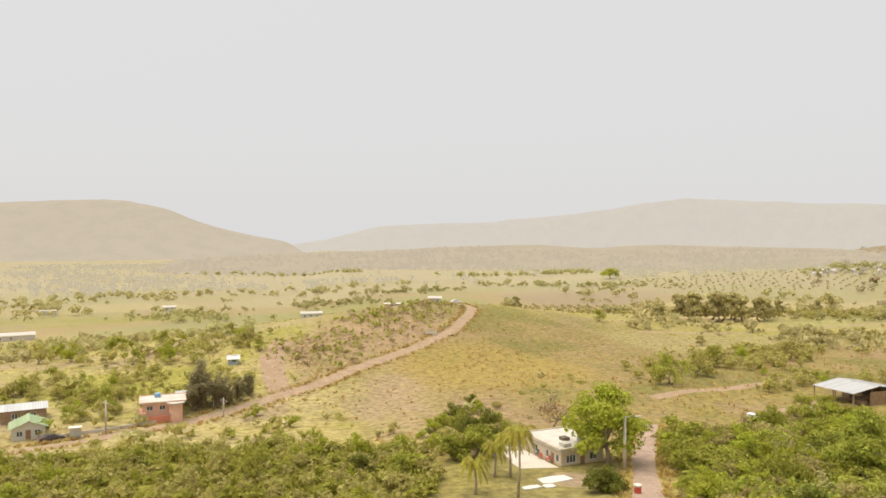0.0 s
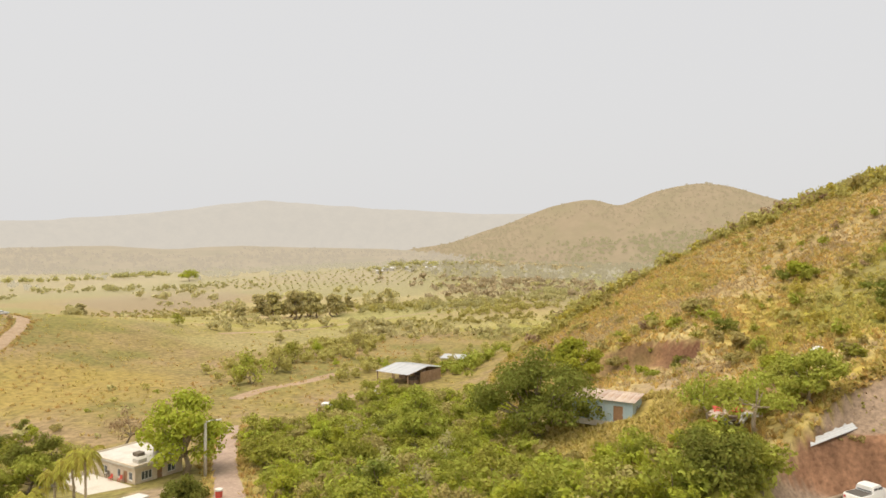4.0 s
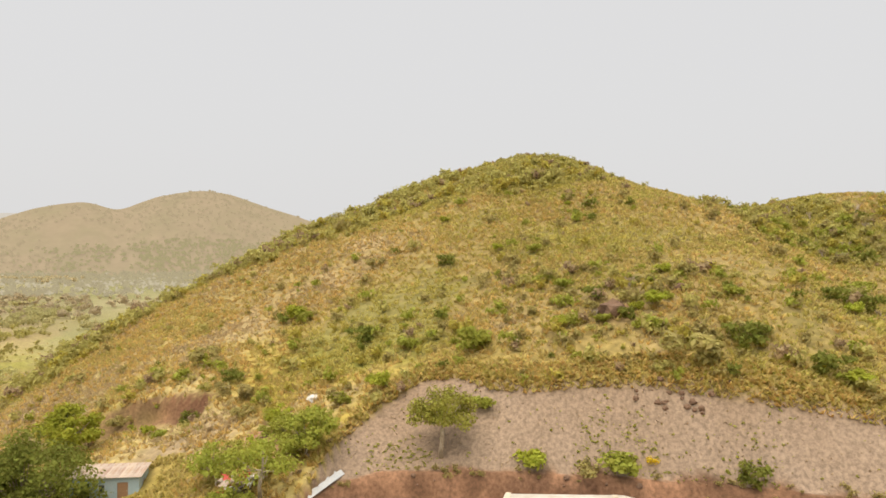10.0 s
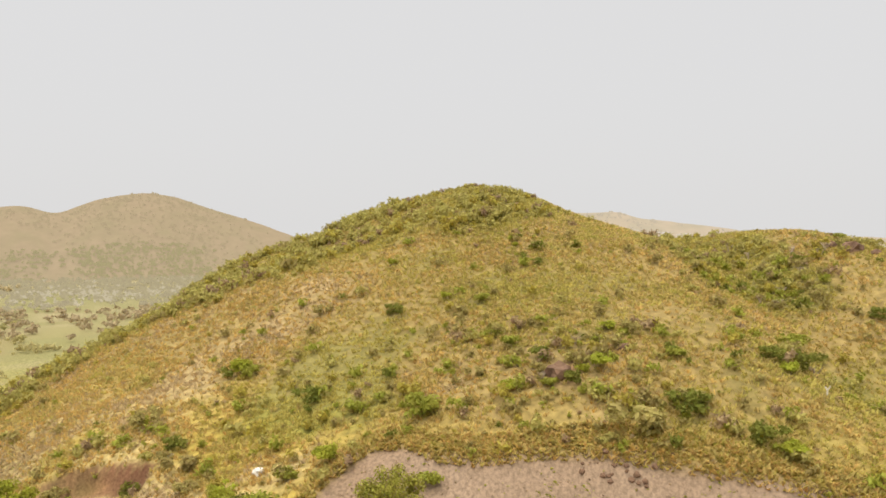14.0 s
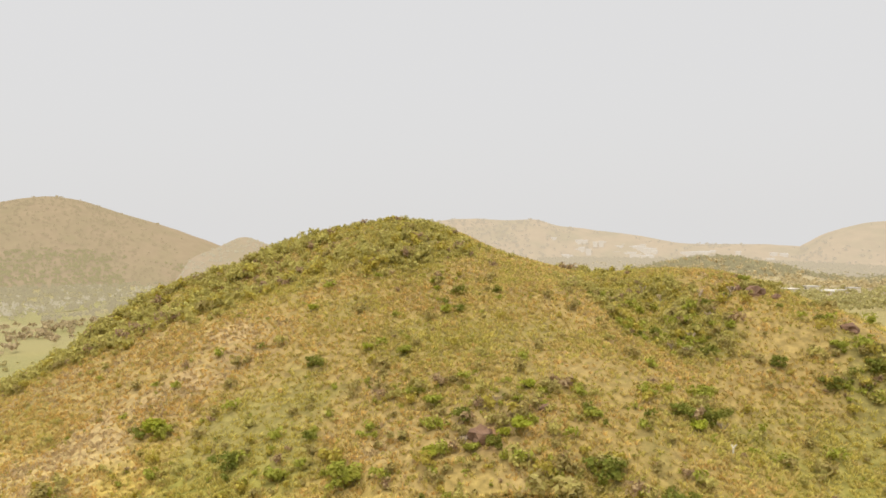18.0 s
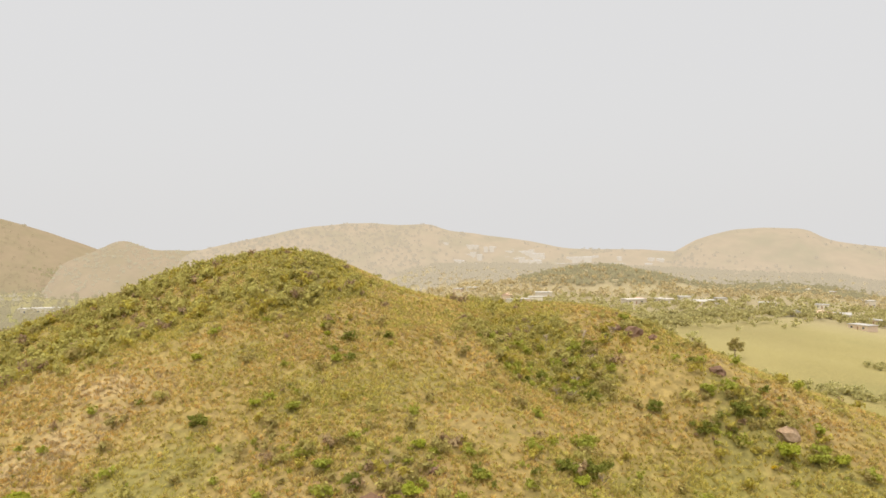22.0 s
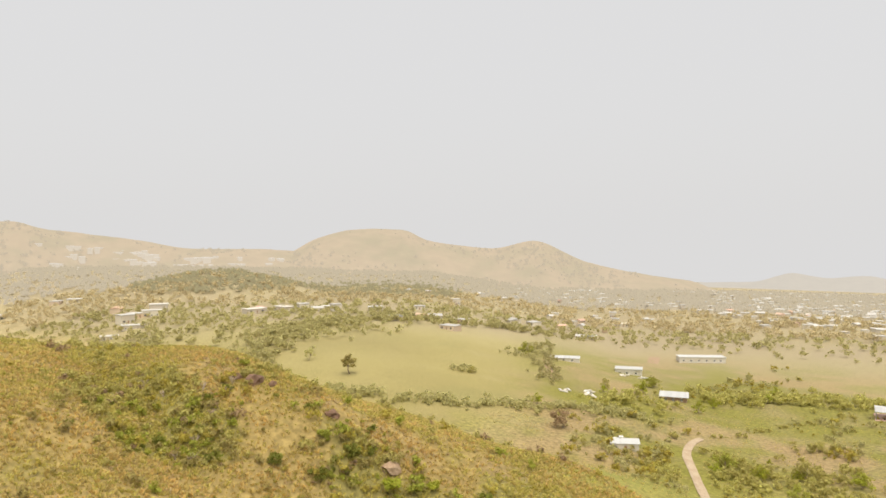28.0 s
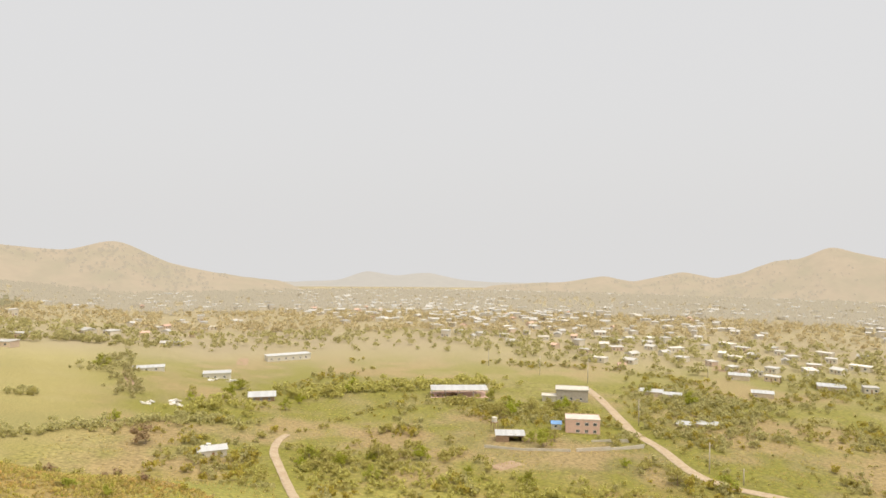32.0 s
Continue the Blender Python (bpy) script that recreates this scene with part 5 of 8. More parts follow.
shade = turf(xs, ys) - 0.05 + 0.12 * plants.normal(size=len(xs))
for name, label, mat, low, high in (("meadow_grass", "yellow-green meadow grass in the valley", "grass", -0.15, 0.2), ("meadow_straw", "dry golden meadow grass in the valley", "gold", 0.2, 9), ("meadow_weeds", "green weeds in the valley", "weed", -9, -0.15)):
    pick = (shade >= low) & (shade < high)
    joined_plants(name, label, "grass", clumps, xs[pick], ys[pick], 0.4 + 0.5 * plants.random(pick.sum()) ** 1.5, LEAF[mat], plants, 0.08)


@area((-700, 1300, 420, 1900))
def plain_chance(x, y):
    n = rough(x, y, 260, 91) + 0.6 * rough(x, y, 60, 92)
    return np.clip(step(-0.08, 0.3, n), 0, 1) * (np.hypot(x, y) > 480) * (np.hypot(x, y) < 1900)


xs, ys = scatter(plants, 14000, plain_chance)
size, rr = 3.5 + 5 * plants.random(len(xs)) ** 1.5, np.hypot(xs, ys)
joined_plants("plain_trees", "haze-paled trees over the plain", "trees", coarse, xs[rr < 760], ys[rr < 760], size[rr < 760], LEAF["haze"], plants, 0.3)
joined_plants("plain_trees", "haze-painted trees over the far plain", "trees", distant, xs[rr >= 760], ys[rr >= 760], size[rr >= 760], FAR_LEAF["plain"], plants, 0.3)


def wooded(name, label, slope, count, low, high, mat, seed, front=11):
    """Clumps of trees over the near face of a distant range, thick in its folds."""
    rng = np.random.default_rng(seed)
    grid = SLOPES[slope]
    i, j = rng.integers(0, front, count), rng.integers(0, grid.shape[1] - 1, count)
    u, w = rng.random((count, 1)), rng.random((count, 1))
    p = (grid[i, j] * (1 - u) + grid[i + 1, j] * u) * (1 - w) + (grid[i, j + 1] * (1 - u) + grid[i + 1, j + 1] * u) * w
    keep = rng.random(count) < step(-0.45, 0.25, rough(p[:, 0], p[:, 1], 130, seed))
    p = p[keep]
    joined_plants(name, label, "woods", distant, p[:, 0], p[:, 1], low + (high - low) * rng.random(len(p)) ** 2, mat, rng, 1.0, p[:, 2])


wooded("twin_hill_woods", "haze-painted scrub woods over the twin hills", "backdrop_twin_hills", 4200, 4, 8, FAR_LEAF["mid"], 201, 9)
wooded("twin_hill_foot_woods", "haze-painted green woods round the foot of the twin hills", "backdrop_twin_hills", 3000, 6, 11, FAR_LEAF["green"], 207, 4)
wooded("small_peak_woods", "haze-painted scrub woods over the small pointed hill", "backdrop_small_peak", 1400, 3, 7, FAR_LEAF["plain"], 202, 9)
wooded("town_hill_woods", "haze-painted scrub woods over the long town hill", "backdrop_town_hill", 4500, 3, 7, FAR_LEAF["town"], 203, 9)
wooded("south_hill_woods", "haze-painted scrub woods over the steep southern hills", "backdrop_south_hills", 3500, 3, 7, FAR_LEAF["town"], 204, 9)
wooded("south_west_hill_woods", "haze-painted scrub woods over the hill behind the town", "backdrop_south_west_hills", 2500, 3, 7, FAR_LEAF["town"], 205, 9)
wooded("low_ridge_woods", "haze-painted woods over the low ridge", "backdrop_low_ridge", 2500, 5, 10, FAR_LEAF["ridge"], 206, 8)


# rows of young fruit trees on the plain
rows_x, rows_y = np.meshgrid(np.arange(0, 150, 6.0), np.arange(0, 90, 7.0))
rows_x, rows_y = rows_x.ravel() + plants.normal(size=rows_x.size) * 0.7, rows_y.ravel() + plants.normal(size=rows_x.size) * 0.7
joined_plants("orchard_rows", "rows of young orchard trees on brown soil", "orchard", small, 70 + rows_x * 0.96 + rows_y * 0.2, 395 + rows_y - rows_x * 0.2, 1.5 + plants.random(rows_x.size), LEAF["olive"], plants)
joined_plants("orchard_rows", "rows of orchard trees on a far brown field", "orchard", coarse, 330 + rows_x * 2.2, 560 + rows_y * 1.9 - rows_x * 0.4, 2.0 + plants.random(rows_x.size), LEAF["far"], plants)


# ---- wooded flank below the twin hills ----
@area((300, 1500, 250, 1300))
def wood_chance(x, y):
    h = np.degrees(np.arctan2(x, y))
    r = np.hypot(x, y)
    return np.clip(step(38, 46, h) * step(96, 84, h) * step(420, 760, r) * (0.35 + 0.9 * step(-0.1, 0.3, rough(x, y, 120, 93))), 0, 1) * (r > 430)


xs, ys = scatter(plants, 7000, wood_chance)
size, rr = 3.5 + 5 * plants.random(len(xs)), np.hypot(xs, ys)
joined_plants("valley_woods", "haze-paled woods in the valley below the twin hills", "woods", coarse, xs[rr < 760], ys[rr < 760], size[rr < 760], LEAF["hazy"], plants, 0.3)
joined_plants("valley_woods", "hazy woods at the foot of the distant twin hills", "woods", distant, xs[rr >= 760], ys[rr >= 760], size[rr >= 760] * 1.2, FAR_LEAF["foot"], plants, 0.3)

# ---- hedgerows and belts in the eastern valley ----
def belt(name, label, line, width, count, low, high, mat):
    xs, ys = [], []
    total = sum(math.hypot(b[0] - a[0], b[1] - a[1]) for a, b in zip(line, line[1:]))
    for (ax, ay), (bx, by) in zip(line, line[1:]):
        n = int(count * math.hypot(bx - ax, by - ay) / total)
        t = plants.random(n)
        xs.append(ax + (bx - ax) * t + plants.normal(size=n) * width)
        ys.append(ay + (by - ay) * t + plants.normal(size=n) * width)
    xs, ys = np.concatenate(xs), np.concatenate(ys)
    clear = (np.hypot(xs - 190, ys + 312) > 17) & (off_line(xs, ys, EAST_ROAD)[0] > 4.5) & (np.hypot(xs - 146.5, ys + 211) > 9)
    xs, ys = xs[clear], ys[clear]
    return joined_plants(name, label, "hedgerow", small, xs, ys, low + (high - low) * plants.random(len(xs)) ** 1.5, LEAF[mat], plants, 0.1)


for line, width, count, low, high, mat in (([(108, 150), (118, 158), (134, 172)], 3, 34, 1.5, 3.6, "veil"), ([(134, 140), (146, 142), (160, 148)], 3, 40, 1.8, 4.6, "mid"), ([(160, 148), (190, 170)], 5, 40, 1.5, 3.4, "veil")):
    belt("barn_bushes", "leafy green bushes round the open barn", line, width, count, low, high, mat)
belt("creek_hedge", "overgrown green hedge along the creek below the hill", [(262, -150), (226, -172), (205, -196), (196, -228), (186, -246), (165, -262)], 4.0, 300, 1.4, 4.0, "far")
belt("creek_hedge", "fresh green tree belt along the creek", [(190, -272), (188, -322), (172, -350), (150, -366), (120, -386), (80, -400)], 8.0, 150, 2.0, 6.0, "veil")
belt("creek_hedge", "dark tree belt along the creek", [(196, -262), (186, -322), (168, -345), (140, -372), (96, -396)], 6.0, 170, 2.5, 6.5, "veil")
belt("field_hedge", "low hedge between mown fields", [(290, -300), (296, -325), (312, -345), (318, -372)], 5.0, 60, 1.5, 5.0, "far")
belt("field_hedge", "hedge of shrubs along the farm track", [(232, -270), (252, -292), (276, -318), (296, -342)], 4.0, 70, 1.5, 4.2, "far")
belt("field_hedge", "isolated clump of shrubs in the mown field", [(258, -236), (266, -244)], 3.0, 26, 1.5, 3.6, "far")
belt("field_hedge", "low green bank running on from the farm track", [(142, -256), (137, -268), (135, -294), (126, -329), (123, -359)], 1.5, 70, 0.8, 2.4, "veil")
belt("roadside_scrub", "mixed green scrub between farm plots and the hill", [(130, -232), (112, -226), (92, -232), (70, -238)], 9.0, 150, 1.2, 4.4, "veil")
belt("roadside_scrub", "yellow-green scrub below the farm plots", [(125, -205), (95, -208), (60, -214), (20, -216), (-30, -222)], 7.0, 280, 1.0, 3.6, "veil")
belt("roadside_scrub", "olive scrub on the slope beside the dirt road", [(-10, -300), (-30, -330), (-30, -380), (0, -395), (-50, -370)], 14.0, 330, 1.5, 4.8, "far")
belt("plot_hedge", "green hedge along the farm plots", [(100, -345), (80, -335), (60, -330), (45, -325), (30, -330)], 5.0, 130, 1.6, 4.6, "veil")
belt("field_edge", "dark tree line beyond the mown field", [(300, -140), (345, -172), (400, -215), (420, -300), (395, -380), (345, -420)], 9.0, 330, 3.0, 7.0, "far")

for line, width, count, low, high, mat in (
        ([(172, 947), (384, 944)], 12, 60, 5, 10, "far"), ([(-205, 1315), (85, 1163)], 16, 60, 5, 10, "far"), ([(-8, 574), (45, 509)], 10, 60, 3, 6.5, "far"),
        ([(44, 597), (127, 640)], 9, 60, 3, 7, "far"), ([(185, 720), (338, 625)], 14, 90, 3, 7.5, "far"), ([(512, 659), (654, 653), (900, 700)], 16, 130, 5, 10, "far"),
        ([(640, 610), (720, 640), (840, 660), (980, 720)], 22, 150, 7, 13, "hazy"), ([(-119, 503), (-91, 524), (-60, 470)], 12, 70, 3, 6, "far"), ([(260, 324), (319, 320), (408, 334), (520, 400)], 14, 210, 2.5, 6, "far"),
        ([(257, 353), (364, 312)], 12, 120, 2.5, 5.5, "veil"), ([(428, 339), (500, 380)], 10, 70, 3, 7, "far"), ([(-160, 330), (-100, 360), (-60, 345)], 14, 110, 2.5, 6, "far")):
    belt("valley_hedge", "haze-paled hedgerow and bushes across the valley", line, width, count, low, high, mat)
for line, width, count, low, high, mat in (
        ([(-44, 216), (-14, 229)], 5, 50, 1.5, 4, "veil"), ([(87, 175), (122, 201), (169, 214)], 7, 110, 1.5, 4.2, "veil"), ([(120, 186), (150, 200)], 6, 50, 2, 4.5, "veil"),
        ([(272, 271), (352, 279)], 9, 110, 2, 5, "veil"), ([(200, 186), (224, 189)], 4, 30, 1.5, 3.4, "far"), ([(-48, 196), (-14, 187)], 6, 60, 1.5, 3.6, "veil"),
        ([(12, 116), (22, 120), (36, 128)], 3, 46, 1.2, 3.2, "veil"), ([(190, 250), (240, 240), (290, 228)], 10, 120, 1.5, 4, "veil")):
    belt("valley_bushes", "rounded green bushes across the valley meadow", line, width, count, low, high, mat)

# grass before the blue shed
xs, ys = plants.uniform(73, 97, 5200), plants.uniform(37, 67, 5200)
keep = in_polygon(xs, ys, SHED_GREEN) & ~((np.abs((xs - 89.5) * 0.225 - (ys - 56.6) * 0.974) < 4.6) & (np.abs((xs - 89.5) * 0.974 + (ys - 56.6) * 0.225) < 3))
for mat, odd in (("grass", 0), ("weed", 1)):
    joined_plants("shed_grass", "tall mixed grass before the blue shed", "grass", tufts, xs[keep][odd::2], ys[keep][odd::2], 0.4 + 0.5 * plants.random(len(xs[keep][odd::2])), LEAF[mat], plants, 0.05)

# low woods between the mown field and the first rows of houses
@area((330, 640, -420, 20))
def field_wood_chance(x, y):
    r, h = np.hypot(x, y), np.degrees(np.arctan2(x, y))
    edge, _ = off_line(x, y, [(300, -140), (345, -172), (400, -215), (420, -300), (395, -380), (345, -420)])
    beyond = in_polygon(x, y, [(300, -130), (345, -172), (400, -215), (420, -300), (395, -380), (345, -420), (640, -420), (640, 20), (330, 20)])
    return beyond * step(600, 540, r) * np.clip(0.35 + 1.3 * rough(x, y, 60, 151) + 0.5 * step(40, 8, edge), 0, 1)


xs, ys = scatter(plants, 3800, field_wood_chance)
for name, label, mat, odd in (("field_woods", "soft haze-paled scrub woods beyond the mown field", "haze", 0), ("green_field_woods", "haze-paled green scrub woods beyond the mown field", "far", 1)):
    joined_plants(name, label, "woods", middle, xs[odd::2], ys[odd::2], 2.0 + 3.4 * plants.random(len(xs[odd::2])) ** 2, LEAF[mat], plants, 0.2)

# wooded knolls before the town
for cx, cy in ((735, -315), (648, -470)):
    n = 800
    a, d = plants.random(n) * 6.283, 88 * np.sqrt(plants.random(n))
    joined_plants("knoll_woods", "haze-painted green trees over a knoll before the town", "woods", distant, cx + d * np.cos(a), cy + d * np.sin(a), 3.0 + 3.5 * plants.random(n), FAR_LEAF["knoll"], plants, 0.3)

# ---- rough pasture and scrub between the hill and the farms ----
@area((-90, 260, -420, -120))
def pasture_chance(x, y):
    h, r = np.degrees(np.arctan2(x, y)) % 360, np.hypot(x, y)
    ok = (r > 185) & (r < 430) & (ground_z(x, y, False) < -15) & (h > 128) & (h < 204)
    for road in (EAST_ROAD, [(-75, -232), (-16.5, -250), (-2, -285), (17, -343), (48, -419)]):
        d, _ = off_line(x, y, road)
        ok &= d > 4
    return ok * np.clip(0.5 + 1.0 * rough(x, y, 22, 63), 0, 1) * step(440, 230, r) * (x < 195 - 0.25 * (y + 200))


xs, ys = scatter(plants, 42000, pasture_chance)
shade = turf(xs, ys) - 0.1 + 0.12 * plants.normal(size=len(xs))
for name, label, mat, low, high in (("pasture_grass", "yellow-green rough pasture below the farms", "grass", -0.1, 0.25), ("pasture_straw", "dry straw-coloured pasture below the farms", "straw", 0.25, 9), ("pasture_weeds", "green weeds in the pasture", "weed", -9, -0.1)):
    pick = (shade >= low) & (shade < high)
    joined_plants(name, label, "grass", tufts, xs[pick], ys[pick], 0.3 + 0.35 * plants.random(pick.sum()), LEAF[mat], plants, 0.05)


@area((-120, 200, -480, -170))
def farm_scrub_chance(x, y):
    h, r = np.degrees(np.arctan2(x, y)) % 360, np.hypot(x, y)
    n = rough(x, y, 48, 67) + 0.5 * rough(x, y, 16, 69)
    clear = in_polygon(x, y, [(66, -240), (90, -262), (98, -300), (120, -340), (70, -300), (40, -250), (4, -262), (10, -240)])
    ok = (r > 200) & (ground_z(x, y, False) < -18) & (h > 140) & ~clear
    for road in (EAST_ROAD, [(-75, -232), (-16.5, -250), (-2, -285), (17, -343), (48, -419)]):
        d, _ = off_line(x, y, road)
        ok &= d > 6
    west = step(12, -8, x - (y + 285) * -0.17)
    return ok * np.clip(step(0.05, 0.4, n) + 0.6 * west * step(-0.3, 0.1, n), 0, 1)


xs, ys = scatter(plants, 8000, farm_scrub_chance)
mix = plants.random(len(xs))
for name, label, mat, low, high in (("farm_scrub", "green scrub about the farm plots", "veil", 0, 0.4), ("yellow_farm_scrub", "yellow-green scrub about the farm plots", "yellow", 0.4, 0.65), ("olive_farm_scrub", "haze-paled olive scrub about the farm plots", "far", 0.65, 1)):
    pick = (mix >= low) & (mix < high)
    joined_plants(name, label, "scrub", small, xs[pick], ys[pick], 1.2 + 3.2 * plants.random(pick.sum()) ** 2, LEAF[mat], plants, 0.1)


# ---- weeds and stones on the bare terrace ----
xs, ys = plants.uniform(84, 106, 9000), plants.uniform(-62, 28, 9000)
keep = (xs < x_on(TERRACE_BACK, ys) - 0.5) & (xs > x_on(BANK_FOOT, ys) + 0.8) & (plants.random(9000) < 0.05 + 3.4 * np.clip(rough(xs, ys, 9, 77) - 0.06, 0, 1))
joined_plants("terrace_weeds", "sparse low weeds on the bare terrace", "weeds", small, xs[keep], ys[keep], 0.16 + 0.36 * plants.random(keep.sum()) ** 2, LEAF["lime"], plants, 0.03)
xs, ys = plants.uniform(84, 106, 1500), plants.uniform(-62, 28, 1500)
keep = (xs < x_on(TERRACE_BACK, ys)) & (xs > x_on(BANK_FOOT, ys) + 0.6)
joined_plants("terrace_litter", "dry stalks and litter on the bare terrace", "litter", tufts, xs[keep], ys[keep], 0.14 + 0.26 * plants.random(keep.sum()), LEAF["dry"], plants, 0.03)
xs, ys = plants.uniform(70, 90, 500), plants.uniform(-40, 28, 500)
keep = np.abs(xs - x_on(BANK_FOOT, ys) - 0.5) < 0.9
joined_plants("bank_weeds", "scrubby weeds hanging on the dug bank", "weeds", small, xs[keep], ys[keep], 0.4 + 0.8 * plants.random(keep.sum()), LEAF["olive"], plants, 0.05)

# ---- building materials ----
def plain(name, colour, rough_value=0.8, second=None, **more):
    more.setdefault("vary", 0.10)
    more.setdefault("grain", 4.0)
    return material(name, colour, rough_value, second=second, **more)


B = {
    "white": plain("stained_white_paint", (0.66, 0.64, 0.58), second=(0.62, 0.57, 0.48), stain_size=1.6),
    "cream": plain("dusty_cream_render", (0.60, 0.50, 0.38), second=(0.68, 0.60, 0.49), stain_size=1.4),
    "peach": plain("peach_painted_render", (0.80, 0.52, 0.38), second=(0.72, 0.44, 0.31), stain_size=2),
    "brick_red": plain("red_painted_render", (0.66, 0.26, 0.17), second=(0.58, 0.22, 0.15), stain_size=2),
    "pink": plain("faded_pink_render", (0.72, 0.50, 0.42), second=(0.64, 0.44, 0.36), stain_size=2),
    "blue": plain("pale_blue_painted_wall", (0.35, 0.45, 0.50), second=(0.42, 0.48, 0.50), stain_size=1.5),
    "grey": plain("bare_grey_block", (0.40, 0.36, 0.32), second=(0.48, 0.44, 0.39), stain_size=1.5),
    "roof_white": plain("white_sealed_roof", (0.60, 0.57, 0.52), 0.7, second=(0.50, 0.46, 0.40), stain_size=2.2, stain=(0.42, 0.36, 0.28)),
    "roof_metal": plain("galvanised_roof_sheet", (0.55, 0.565, 0.58), 0.45, metal=0.25, second=(0.57, 0.57, 0.56), stain_size=1.5, tint_object=0.08),
    "roof_rust": plain("rusty_roof_sheet", (0.52, 0.43, 0.36), 0.7, second=(0.40, 0.26, 0.17), stain_size=1.2, tint_object=0.1),
    "roof_green": plain("green_painted_roof", (0.36, 0.46, 0.27), 0.7, second=(0.42, 0.49, 0.33), stain_size=2),
    "roof_blue": plain("blue_painted_roof", (0.20, 0.36, 0.62), 0.6),
    "concrete": plain("pale_concrete_slab", (0.58, 0.54, 0.47), 0.85, second=(0.56, 0.52, 0.45), stain_size=2.4, stain=(0.44, 0.38, 0.30)),
    "timber": plain("weathered_brown_timber", (0.30, 0.20, 0.13), 0.85, second=(0.40, 0.29, 0.20), stain_size=0.9),
    "door": plain("brown_wooden_door", (0.32, 0.19, 0.11), 0.6),
    "frame": plain("white_window_frame", (0.78, 0.77, 0.74), 0.5),
    "post": plain("grey_concrete_pole", (0.55, 0.50, 0.44), 0.85, second=(0.46, 0.42, 0.37), stain_size=1.0),
    "steel": plain("dull_grey_steel", (0.45, 0.45, 0.45), 0.45, metal=0.7),
    "dark": plain("dark_recess_floor", (0.16, 0.13, 0.10), 0.9),
    "tarp": plain("white_plastic_sheet", (0.66, 0.65, 0.62), 0.5, bump=0.02, grain=2.0),
    "blue_tank": plain("blue_plastic_tank", (0.24, 0.40, 0.58), 0.5),
    "red": plain("faded_red_paint", (0.55, 0.10, 0.07), 0.5),
    # far walls and roofs, base tones softened in place of haze
    "white_far": plain("far_white_wall", (0.64, 0.59, 0.50), tint_object=0.12),
    "tan_far": plain("far_tan_wall", (0.66, 0.54, 0.42), tint_object=0.16),
    "roof_far": plain("far_white_roof", (0.51, 0.50, 0.48), 0.7, tint_object=0.14),
    "roof_far_red": plain("far_red_roof", (0.60, 0.42, 0.33), 0.8, tint_object=0.12),
    "roof_far_grey": plain("far_grey_roof", (0.66, 0.63, 0.58), 0.8, tint_object=0.12),
}
GLASS = bpy.data.materials.new("dark_window_glass")
GLASS.use_nodes = True
_g = GLASS.node_tree.nodes["Principled BSDF"]
_g.inputs["Base Color"].default_value, _g.inputs["Roughness"].default_value = (0.10, 0.11, 0.12, 1), 0.08


# ---- houses ----
def wall_shape(length, height, thick, holes, flat=False):
    """A wall along x from 0, outside at y = 0, with rectangular openings (u0, u1, v0, v1) right through it. flat: laid down, thick in z."""
    us = sorted({0.0, length, *(v for h in holes for v in h[:2])})
    vs = sorted({0.0, height, *(v for h in holes for v in h[2:])})
    n, m, s = len(us), len(vs), Shape()
    for y in (0, thick):
        s.verts += [(u, v, y) if flat else (u, y, v) for v in vs for u in us]

    def solid(i, j):
        if not (0 <= i < n - 1 and 0 <= j < m - 1):
            return False
        u, v = (us[i] + us[i + 1]) / 2, (vs[j] + vs[j + 1]) / 2
        return not any(h[0] < u < h[1] and h[2] < v < h[3] for h in holes)

    back = n * m
    for j in range(m - 1):
        for i in range(n - 1):
            if not solid(i, j):
                continue
            a, b, c, d = j * n + i, j * n + i + 1, (j + 1) * n + i + 1, (j + 1) * n + i
            s.faces += [(a, b, c, d), (d + back, c + back, b + back, a + back)]
            for other, p, q in (((i, j - 1), a, b), ((i + 1, j), b, c), ((i, j + 1), c, d), ((i - 1, j), d, a)):
                if not solid(*other):
                    s.faces.append((q, p, p + back, q + back))
    return s


def fit_opening(parent, kind, u0, u1, v0, v1, thick=0.2):
    """A window or a door of its own in an opening."""
    if kind == "gap":
        return
    if kind == "door":
        door = part("door", Shape().box(u0, u1, thick * 0.4, thick * 0.4 + 0.06, v0, v1), B["door"], parent)
        part("handle", Shape().box(u1 - 0.18, u1 - 0.08, thick * 0.4 - 0.05, thick * 0.4, v0 + 0.95, v0 + 1.1), B["steel"], door)
        return
    bar, y0 = 0.08, thick * 0.3
    count = max(1, round((u1 - u0) / 0.7))
    w, h = u1 - u0, v1 - v0
    gap = (w - bar) / count
    window = part("window", wall_shape(w, h, 0.07, [(bar + k * gap, (k + 1) * gap, bar, h - bar) for k in range(count)]), B["frame"], parent, at=pose(u0, y0, v0))
    part("pane", Shape().box(bar, w - bar, 0.025, 0.035, bar, h - bar), GLASS, window)
    part("sill", Shape().box(-0.08, w + 0.08, -0.09 - y0, -y0, -0.08, 0), B["concrete"], window)


